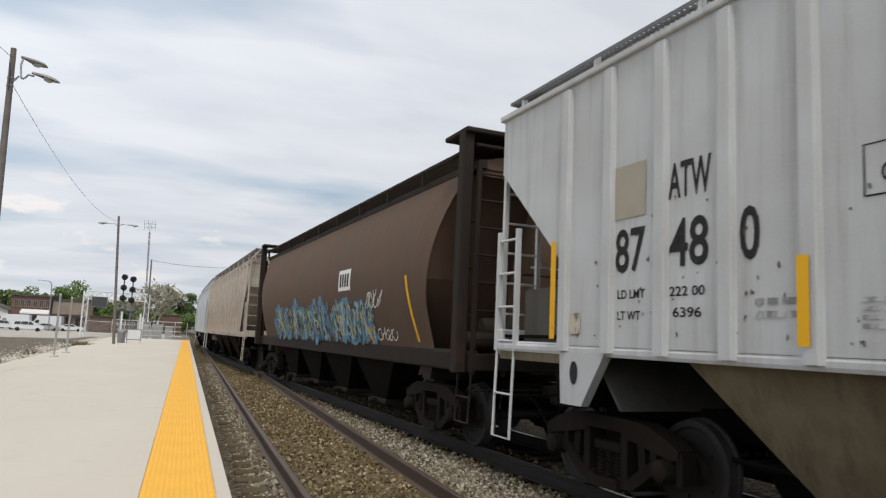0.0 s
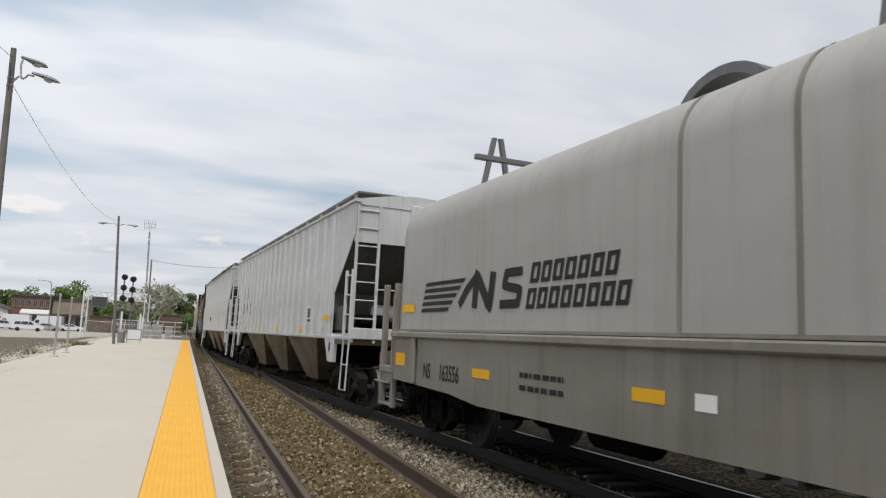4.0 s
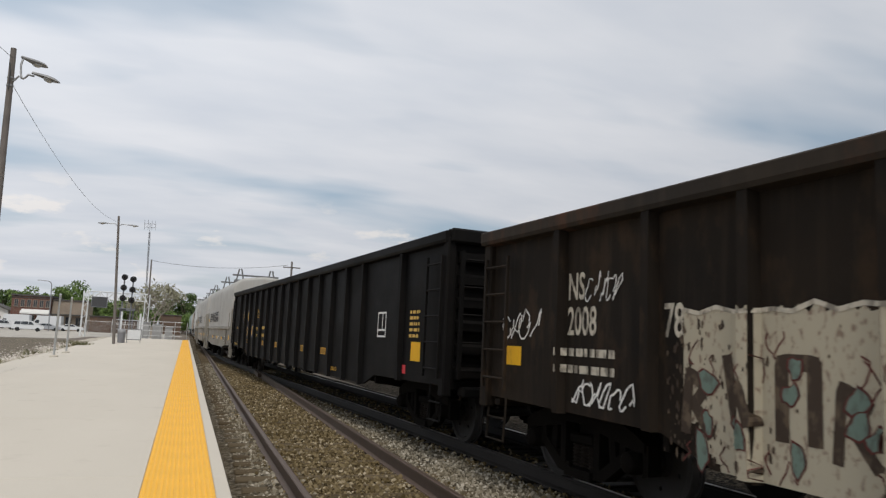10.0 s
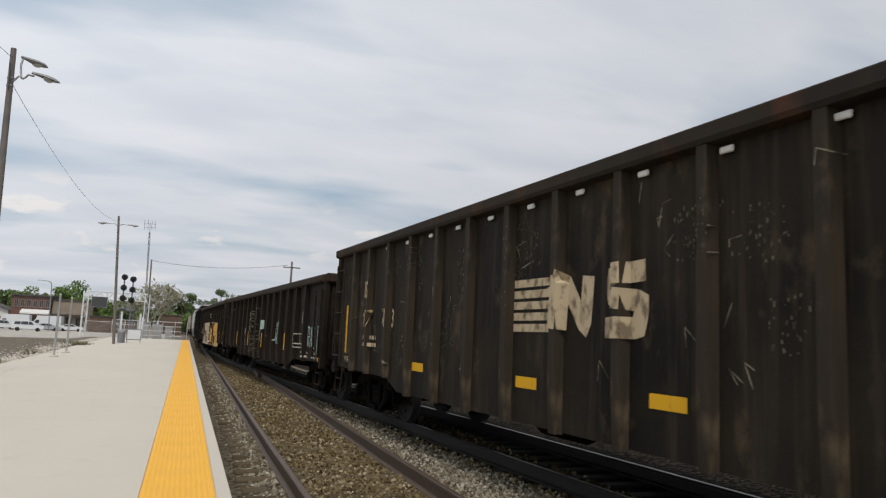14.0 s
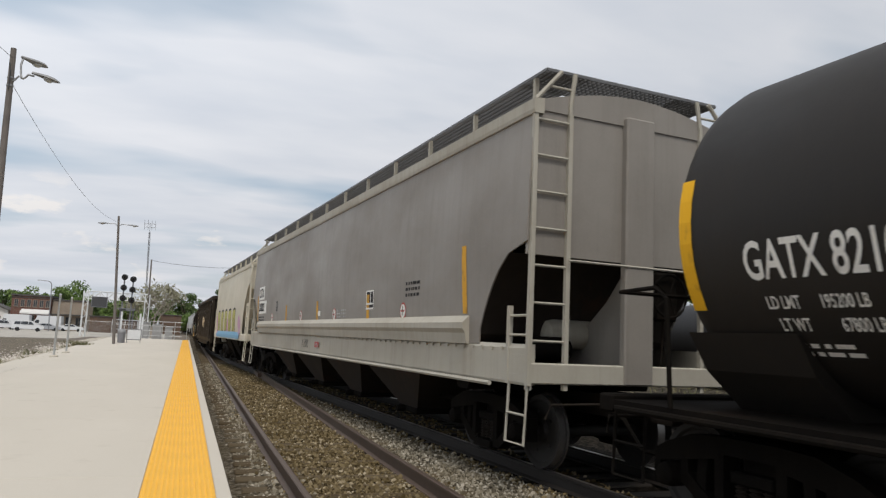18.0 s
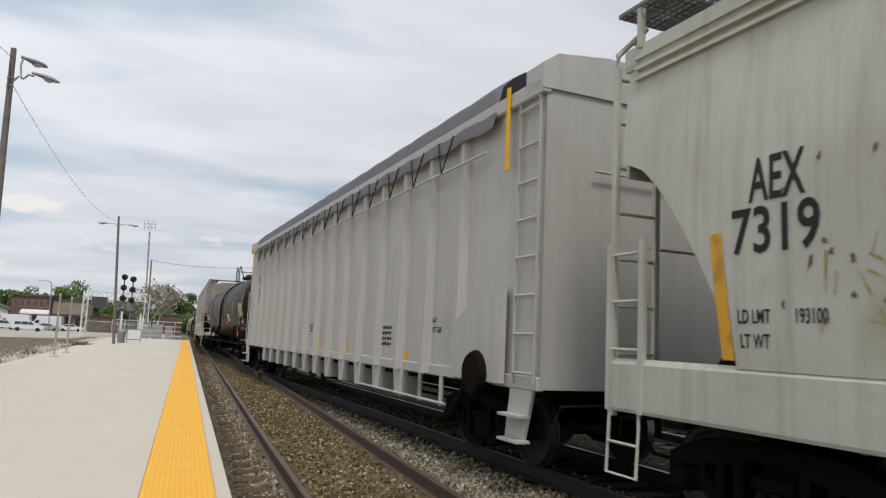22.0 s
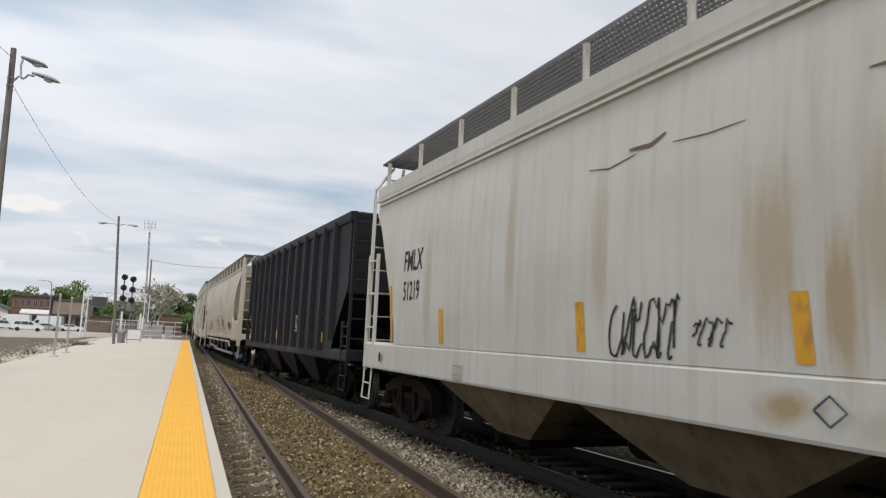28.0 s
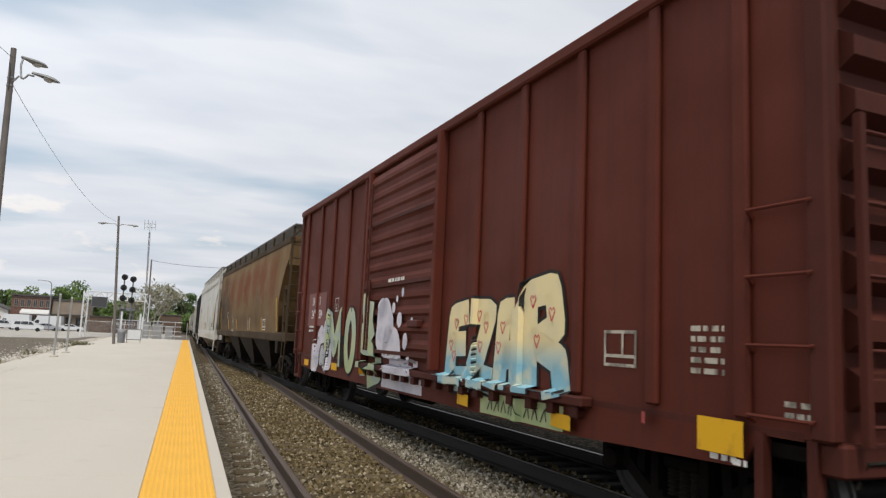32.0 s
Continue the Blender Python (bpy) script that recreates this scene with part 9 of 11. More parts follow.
def coal_hopper():
    car, H, tc, surf = hopper("open_hopper", "blue-black open-top coal hopper with tall ribs", -275.3, -288.95, P["black_hop"], P["black_hop"], sill=(1.0, 1.25), eave=4.2, peak=4.2, w0=1.5, w1=1.5, belly=0.0, cutd=1.1, cut_top=2.6, cut_low=1.3, power=1.0,
                              bays=3, ribs=13, rib_first=0.75, rib_last=1.3, roof=False, kind="dark", eave_band=0.2, inset=1.55, bay_mat=P["black_hop"])
    bm = bmesh.new()
    for s in (1, -1):
        bevelled(bm, -1.55, 1.55, min(s * (H - 0.36), s * (H - 0.24)), max(s * (H - 0.36), s * (H - 0.24)), 4.02, 4.24, 0.04, 1)
    part("end_chord", bm, P["black_hop"], car)

    def flat(y, z):
        return -1.503
    for i in range(5):
        y = H - 1.6 - i * 0.9
        bars(car, y, 3.55, 0.2, 3, 0.07, flat, M["worn_white"], pitch=1.7, seed=i)
    for y in (H - 1.0, H - 4.0, 0.9, -2.2, -H + 2.4):
        decal(car, "reflector", y, y - 0.3, 1.36, 1.6, flat, M["yellow"], n=1, label="yellow reflective patch")
    plate_box(car, flat, -H + 5.3, 1.6, 0.4, 0.42, M["white"])
    for y, z in ((-H + 2.7, 2.4), (-H + 2.6, 2.0), (-H + 1.7, 1.9)):
        bars(car, y, z, 0.4, 3, 0.05, flat, M["white_letter"], seed=int(z * 9))


def white_hopper():
    car, H, tc, surf = hopper("covered_hopper", "off-white covered hopper with rusty stains and green doodles", -290.25, -307.15, P["fmlx"], P["fmlx"], sill=(0.98, 1.46), eave=4.38, peak=4.58, w0=1.55, w1=1.46, belly=0.06, cutd=1.35, cut_top=3.85, cut_low=1.75, power=0.72,
                              bays=3, inset=(1.3, 1.55), walk_posts=11, walk_z=0.5, walk_x=(-1.42, -0.75), kind="dusty", bay_mat=P["atw_under"], eave_band=0.24)
    bm = bmesh.new()
    for z in (4.02, 4.1):
        box(bm, -1.535, -1.48, -H + 0.35, H - 0.35, z, z + 0.035)
    part("eave_moulding", bm, P["fmlx"], car)
    lettering(car, "FMLX", H - 1.95, 2.66, 0.33, surf, M["black_letter"], 0.70)
    lettering(car, "51219", H - 1.98, 2.18, 0.30, surf, M["black_letter"], 0.66)
    yellow_bars(car, surf, (H - 1.5,), 1.48, 2.45, M["old_yellow"], 0.1, 0.14)
    yellow_bars(car, surf, (H - 3.6, H - 7.1, H - 9.7, H - 13.2), 1.5, 2.0, M["old_yellow"], 0.15, 0.04)
    yellow_bars(car, surf, (H - 15.28,), 1.5, 2.5, M["old_yellow"], 0.13, 0.06)
    scrawl(car, surf, H - 7.58, 1.48, 0.95, 0.55, M["black_letter"], 51, 6, 0.026)
    scrawl(car, surf, H - 8.58, 1.6, 0.5, 0.24, M["black_letter"], 52, 4, 0.02)
    for cy in (H - 12.38, H - 12.95):
        ring = [(cy + 0.27 * math.cos(a * 0.35), 1.86 + 0.34 * math.sin(a * 0.35)) for a in range(17)]
        ribbon(car, "graffiti_doodle", ring, 0.03, surf, M["green_spray"], 0.009, 0.05, 1)
        ring = [(cy - 0.02 + 0.09 * math.cos(a * 0.42), 1.83 + 0.12 * math.sin(a * 0.42)) for a in range(16)]
        ribbon(car, "graffiti_doodle", ring, 0.025, surf, M["green_spray"], 0.009, 0.05, 1)
    ribbon(car, "graffiti_doodle", [(H - 13.2, 1.75), (H - 13.6, 1.62), (H - 13.75, 1.5), (H - 13.6, 1.46), (H - 13.4, 1.52), (H - 12.9, 1.5), (H - 12.5, 1.56)], 0.03, surf, M["green_spray"], 0.009, 0.05, 1)
    scrawl(car, surf, H - 12.9, 1.05, 0.5, 0.22, M["green_spray"], 55, 4, 0.02)
    plate_box(car, surf, H - 14.1, 1.62, 0.47, 0.36, M["white"], M["black_letter"])
    rnd = random.Random(9)
    ochre, tan_ = (0.33, 0.22, 0.085), (0.36, 0.30, 0.20)
    stained(P["fmlx"], [(H - d, z, ry, rz, c, a, k) for d, z, ry, rz, c, a, k in (
        (9.42, 2.3, 0.24, 0.6, ochre, 0.5, 1), (9.98, 1.9, 0.15, 0.5, ochre, 0.7, 1), (10.25, 2.3, 0.14, 0.6, tan_, 0.6, 1), (9.5, 1.2, 0.3, 0.13, ochre, 0.8, 0), (7.4, 2.6, 0.15, 0.8, tan_, 0.6, 1),
        (5.6, 2.8, 0.12, 0.9, tan_, 0.6, 1), (12.3, 1.15, 2.5, 0.12, tan_, 0.5, 0), (3.0, 2.3, 0.15, 0.8, tan_, 0.6, 1), (14.7, 2.6, 0.3, 1.0, tan_, 0.5, 1))])
    for pts, w in (([(7.16, 3.35), (7.5, 3.3), (7.9, 3.36)], 0.018), ([(7.8, 3.42), (8.1, 3.4), (8.3, 3.47)], 0.045), ([(8.4, 3.36), (8.8, 3.33), (9.2, 3.34)], 0.016), ([(10.2, 3.42), (10.6, 3.4), (10.8, 3.44)], 0.03)):
        ribbon(car, "scuff", [(H - d, z) for d, z in pts], w, surf, M["rust_patch"], 0.006, 0.04, 1, True)
    ribbon(car, "builder_mark", [(H - 9.78, 1.21), (H - 9.9, 1.31), (H - 10.02, 1.21), (H - 9.9, 1.11), (H - 9.78, 1.21)], 0.02, surf, M["navy"], 0.014, 0.3, 1)
    blob(car, "sill_hole", -H + 1.2, 1.18, 0.07, 0.11, surf, M["black_letter"], 0.014, 1, 0.0, 16, 1)
    blob(car, "sill_hole", H - 1.0, 1.2, 0.06, 0.09, surf, M["black_letter"], 0.014, 1, 0.0, 16, 1)
    plate_box(car, surf, H - 4.1, 1.02, 0.26, 0.2, M["brown_panel"])


def rusty_hopper():
    car, H, tc, surf = hopper("covered_hopper", "tan covered hopper overgrown with rust, faded numbers", -308.55, -326.05, P["nahx"], P["nahx_trim"], sill=(1.28, 1.55), eave=4.36, peak=4.62, w0=1.50, w1=1.46, belly=0.07, cutd=1.05, cut_top=3.7, cut_low=2.4, power=0.8,
                              bays=3, inset=1.55, walk_posts=11, walk_z=0.38, walk_x=(-1.4, -0.75), kind="dusty", bay_mat=P["dark_brown"], eave_band=0.14, under=P["dark_brown"])
    red_, dark_ = (0.155, 0.045, 0.014), (0.085, 0.052, 0.026)
    stained(P["nahx"], [(H - d, z, ry, rz, c, a, k) for d, z, ry, rz, c, a, k in (
        (2.4, 2.4, 2.6, 1.3, (0.055, 0.034, 0.017), 0.85, 0), (2.4, 3.6, 1.1, 0.5, (0.10, 0.032, 0.012), 0.8, 0), (5.0, 3.3, 0.9, 0.8, red_, 0.8, 1), (7.3, 3.3, 1.0, 0.8, red_, 0.85, 1), (9.4, 3.3, 0.9, 0.75, red_, 0.95, 0), (11.4, 3.4, 0.8, 0.7, red_, 0.85, 1),
        (13.0, 3.4, 0.9, 0.8, red_, 0.8, 0), (15.0, 3.2, 0.8, 0.9, red_, 0.7, 1), (8.0, 1.9, 6.0, 0.3, dark_, 0.5, 1), (3.4, 2.6, 0.5, 0.9, dark_, 0.5, 1), (12.2, 2.4, 0.6, 0.8, dark_, 0.5, 1))])
    lettering(car, "NAHX", H - 1.68, 2.5, 0.29, surf, M["burnt_letter"], 0.68)
    lettering(car, "516237", H - 1.72, 2.05, 0.30, surf, M["burnt_letter"], 0.64)
    yellow_bars(car, surf, (H - 1.12,), 1.6, 2.62, M["old_yellow"], 0.12, 0.1)
    yellow_bars(car, surf, (H - 4.2, H - 6.9, H - 10.6, H - 13.3), 1.58, 2.02, M["old_yellow"], 0.14, 0.06)
    yellow_bars(car, surf, (H - 16.1,), 1.58, 2.6, M["old_yellow"], 0.14, 0.14)
    plate_box(car, surf, H - 3.75, 2.05, 0.3, 0.3, M["worn_white"])
    plate_box(car, surf, H - 13.55, 1.6, 0.55, 0.36, M["white"])
    scrawl(car, surf, H - 5.4, 1.5, 0.8, 0.7, M["worn_white"], 61, 5, 0.025)
    scrawl(car, surf, H - 9.92, 1.58, 0.85, 0.5, M["worn_white"], 62, 5, 0.03)
    bars(car, H - 2.3, 1.9, 0.5, 2, 0.05, surf, M["burnt_letter"], seed=3)
    bars(car, H - 3.25, 1.9, 0.55, 2, 0.06, surf, M["burnt_letter"], seed=4)




def train():
    lead_cars()
    brown_hopper()
    atw_cars()
    coils()
    gondolas()
    middle_hoppers()
    tank_car(-189.05, -209.35)
    railgon(-210.55, -231.45)
    stained_hopper()
    beige_hopper()
    coal_hopper()
    white_hopper()
    rusty_hopper()
    boxcar(-327.5, -343.5)


train()


tracks()
stones()

# ---- surroundings ----
B = {}
B["pole_wood"] = plain("weathered_pole_wood", (0.16, 0.14, 0.125), 0.85, 0, 0.5, 5, 0.55)
B["lamp_grey"] = plain("weathered_lamp_metal", (0.26, 0.26, 0.26), 0.5, 0.3, 0.4, 8, 0.6)
B["lens"] = plain("prismatic_lamp_lens", (0.45, 0.45, 0.43), 0.25, 0, 0.1, 8, 0.8)
B["zinc"] = plain("galvanised_post", (0.46, 0.47, 0.47), 0.45, 0.5, 0.4, 6, 0.65)
B["wire"] = plain("dark_cable", (0.05, 0.05, 0.05), 0.7)
B["white_steel"] = plain("white_painted_steel", (0.70, 0.71, 0.71), 0.5, 0, 0.3, 5, 0.7)
B["black_enamel"] = plain("black_enamel", (0.012, 0.012, 0.012), 0.6)
B["red_glass"] = plain("unlit_signal_lens", (0.05, 0.015, 0.012), 0.15)
B["lattice"] = plain("grey_lattice_steel", (0.22, 0.225, 0.235), 0.5, 0.3, 0.3, 5, 0.6)
B["brick"] = brick_material("red_brown_brick", (0.125, 0.052, 0.038), (0.165, 0.072, 0.052), (0.17, 0.145, 0.12))
B["tan_brick"] = brick_material("tan_brick", (0.26, 0.20, 0.15), (0.30, 0.24, 0.18), (0.30, 0.27, 0.23))
B["roofing"] = plain("dark_roofing", (0.075, 0.07, 0.065), 0.9)
B["window"] = plain("dark_window_glass", (0.035, 0.04, 0.045), 0.12, 0, 0.1, 3, 0.7)
B["awning"] = plain("white_awning", (0.66, 0.65, 0.62), 0.7)
B["car_white"] = plain("white_car_paint", (0.62, 0.63, 0.64), 0.25, 0, 0.05, 3, 0.9)
B["car_silver"] = plain("silver_car_paint", (0.42, 0.43, 0.45), 0.3, 0.5, 0.1, 3, 0.9)
B["tyre"] = plain("tyre_rubber", (0.018, 0.018, 0.018), 0.85)
B["hub"] = plain("wheel_hub", (0.40, 0.40, 0.40), 0.35, 0.7)
B["lamp_red"] = plain("tail_lamp", (0.30, 0.015, 0.015), 0.3)
B["bark"] = plain("tree_bark", (0.11, 0.085, 0.065), 0.95, 0, 0.6, 4, 0.5)
B["pale_bark"] = plain("pale_tree_bark", (0.34, 0.30, 0.25), 0.95, 0, 0.6, 4, 0.6)
B["leaf_a"] = leaf_material("spring_leaves", (0.065, 0.115, 0.022), (0.17, 0.25, 0.06))
B["leaf_b"] = leaf_material("dark_leaves", (0.04, 0.07, 0.018), (0.10, 0.15, 0.04))
B["leaf_pale"] = leaf_material("pale_buds", (0.20, 0.19, 0.12), (0.30, 0.29, 0.19))
B["weed"] = leaf_material("dry_weeds", (0.06, 0.07, 0.025), (0.21, 0.18, 0.09))
B["lot"] = plain("pale_lot_paving", (0.40, 0.37, 0.32), 0.9, 0, 0.8, 0.25, 0.55)
B["verge"] = ballast_material("pale_gravel_verge", (0.26, 0.22, 0.17), (0.42, 0.38, 0.31), (0.56, 0.52, 0.45), (0.36, 0.31, 0.25))
# Gravel tone lowered to keep the ground behind the train dark.
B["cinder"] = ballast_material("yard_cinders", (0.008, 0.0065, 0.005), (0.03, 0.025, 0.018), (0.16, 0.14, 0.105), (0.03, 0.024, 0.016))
B["dark_soil"] = ballast_material("dark_soil_lot", (0.07, 0.058, 0.045), (0.13, 0.11, 0.085), (0.23, 0.20, 0.16), (0.22, 0.19, 0.145))
B["bin_grey"] = plain("grey_bin_plastic", (0.19, 0.19, 0.20), 0.5)
B["cabinet"] = plain("grey_cabinet_paint", (0.34, 0.34, 0.33), 0.5, 0, 0.3, 3, 0.7)
B["rust_wall"] = paint("rusty_siding", (0.13, 0.088, 0.065), (0.075, 0.055, 0.042), 0.6, 0.5, 0.6, (0.15, 0.07, 0.04), 0.8)
B["screen"] = plain("dark_sign_face", (0.06, 0.06, 0.062), 0.4)
B["tank_black"] = paint("old_black_tank_paint", (0.014, 0.014, 0.015), (0.04, 0.035, 0.03), 0.5, 0.4, 0.0, rough=0.5)
B["tan_trim"] = plain("weathered_trim", (0.24, 0.20, 0.16), 0.7)
M["verge_stone"] = leaf_material("pale_verge_stone", (0.24, 0.20, 0.16), (0.60, 0.56, 0.49))
GZ = -0.26


def flat_sheet(name, label, category, pts, z, mat):
    bm = bmesh.new()
    bm.faces.new([bm.verts.new((x, y, z)) for x, y in pts])
    o = part(name, bm, mat)
    if o.data.polygons[0].normal.z < 0:
        o.data.flip_normals()
    tagged(o, label, category, kind="structure")
    return o


def cobra_head(parent, m, n=1):
    """A street lamp head that points along +x."""
    bm = bmesh.new()
    rows = []
    for x, w, h, dz in ((0.0, 0.05, 0.05, 0.0), (0.12, 0.06, 0.06, 0.0), (0.25, 0.11, 0.075, 0.0), (0.42, 0.165, 0.085, 0.0), (0.6, 0.155, 0.075, 0.0), (0.74, 0.06, 0.03, 0.0)):
        rows.append([bm.verts.new((x, w * math.cos(6.28318 * k / 10), dz + h * (math.sin(6.28318 * k / 10) if k < 6 else 0.45 * math.sin(6.28318 * k / 10)))) for k in range(10)])
    for a, b in zip(rows, rows[1:]):
        for k in range(10):
            bm.faces.new((a[k], a[(k + 1) % 10], b[(k + 1) % 10], b[k]))
    bm.faces.new(rows[0])
    bm.faces.new(rows[-1])
    h = part("lamp_head", bm, B["lamp_grey"], parent, smooth=50)
    h.matrix_basis = m
    bm = bmesh.new()
    lathe(bm, [(0.0, -0.10), (0.08, -0.09), (0.125, -0.05), (0.13, -0.02)], "z", 12, (0.45, 0, 0))
    part("lens", bm, B["lens"], h, smooth=50)
    return h


def lamp_poles():
    t = thing("street_lamp", "leaning weathered wooden pole with two cobra-head lamps", "street lamp", "platform lamps", pose(-5.0, 22, GZ))
    bm = bmesh.new()
    tube(bm, [(0, 0, 0), (-0.085, 0, 4.7), (-0.17, 0, 9.3)], 0.12, 12, 0.075)
    part("pole", bm, B["pole_wood"], t, smooth=60)
    bm = bmesh.new()
    tube(bm, [(-0.08, -0.05, 8.35), (0.05, -0.05, 8.52), (0.16, -0.05, 8.46), (0.22, -0.05, 8.52), (0.27, -0.05, 8.60), (0.42, -0.05, 8.58)], 0.028, 8)
    part("bracket", bm, B["lamp_grey"], t, smooth=60)
    cobra_head(t, pose(0.36, -0.05, 8.66, 0, 15, -8))
    bm = bmesh.new()
    tube(bm, [(0.12, -0.05, 8.47), (0.06, 0.05, 8.66), (0.02, 0.15, 8.92), (0.04, 0.22, 9.12)], 0.028, 8)
    part("bracket", bm, B["lamp_grey"], t, smooth=60)
    cobra_head(t, pose(0.0, 0.2, 9.15, 0, 3, 40))
    bm = bmesh.new()
    tube(bm, [(-0.15, -0.10, 8.1), (-0.16, -0.12, 8.6), (-0.2, -0.10, 8.85)], 0.016)
    part("conduit", bm, B["wire"], t)
    for z in (8.2, 8.42):
        bm = bmesh.new()
        lathe(bm, [(0.08, z), (0.095, z + 0.01), (0.095, z + 0.05), (0.08, z + 0.06)], "z", 14, (-0.152, 0, 0))
        part("band", bm, B["lamp_grey"], t)
    # the next one along the platform
    t2 = thing("street_lamp", "weathered wooden pole with a lamp on each side", "street lamp", "platform lamps", pose(-4.9, 58, GZ))
    bm = bmesh.new()
    tube(bm, [(0, 0, 0), (-0.28, 0, 5), (-0.56, 0, 9.9)], 0.115, 10, 0.08)
    part("pole", bm, B["pole_wood"], t2, smooth=60)
    for s in (-1, 1):
        bm = bmesh.new()
        tube(bm, [(-0.52, 0, 9.15), (-0.52 + s * 0.25, 0, 9.3), (-0.52 + s * 0.75, 0, 9.28)], 0.03)
        part("bracket", bm, B["lamp_grey"], t2)
        cobra_head(t2, pose(-0.52 + s * 0.65, 0, 9.28, 0, 3, 0 if s > 0 else 180))
    # cable slung between the poles and on past the first
    for nm, a, b, sag in (("overhead_cable", Vector((-5.15, 22, 8.1)), Vector((-5.44, 58, 9.2)), 0.8), ("overhead_cable", Vector((-5.15, 22, 8.75)), Vector((-7.5, 4, 9.3)), 0.35)):
        bm = bmesh.new()
        tube(bm, [a.lerp(b, i / 20) - Vector((0, 0, sag * 4 * (i / 20) * (1 - i / 20))) for i in range(21)], 0.007, 5)
        tagged(part(nm, bm, B["wire"]), "thin dark cable slung from the lamp pole", "cable")


def chain_fence(pts, top, label, posts=True, pitch=0.16, rail=True):
    """Posts, top rail and a woven wire mesh along a line of points."""
    t = thing("chain_link_fence", label, "fence")
    proto = None
    vs, fs = [], []
    for (x0, y0), (x1, y1) in zip(pts, pts[1:]):
        ln = math.hypot(x1 - x0, y1 - y0)
        n = max(1, round(ln / 3))
        for i in range(n + 1):
            x, y = x0 + (x1 - x0) * i / n, y0 + (y1 - y0) * i / n
            if proto is None:
                bm = bmesh.new()
                lathe(bm, [(0.032, GZ), (0.032, top), (0.045, top + 0.01), (0.03, top + 0.05), (0.0, top + 0.06)], "z", 8)
                proto = part("post", bm, B["zinc"], t)
                proto.matrix_basis = pose(x, y, 0)
            else:
                share("post", proto, t, pose(x, y, 0))
        bm = bmesh.new()
        tube(bm, [(x0, y0, top - 0.03), (x1, y1, top - 0.03)], 0.022)
        part("top_rail", bm, B["zinc"], t)
        ux, uy = (x1 - x0) / ln, (y1 - y0) / ln
        h = top - GZ - 0.1
        k = -h
        while k < ln:
            for s in (1, -1):
                a0, a1 = (k, k + h) if s > 0 else (k + h, k)
                c0, c1 = max(0, min(ln, a0)), max(0, min(ln, a1))
                if abs(c1 - c0) < 0.01:
                    continue
                z0 = GZ + 0.05 + (c0 - a0) / (a1 - a0) * h
                z1 = GZ + 0.05 + (c1 - a0) / (a1 - a0) * h
                i = len(vs)
                w = 0.006
                vs += [(x0 + ux * c0, y0 + uy * c0, z0 - w), (x0 + ux * c1, y0 + uy * c1, z1 - w), (x0 + ux * c1, y0 + uy * c1, z1 + w), (x0 + ux * c0, y0 + uy * c0, z0 + w)]
                fs.append((i, i + 1, i + 2, i + 3))
            k += pitch
    m = pydata("wire_mesh", vs, fs, B["zinc"], t)
    m["kind"] = "stuff"
    return t


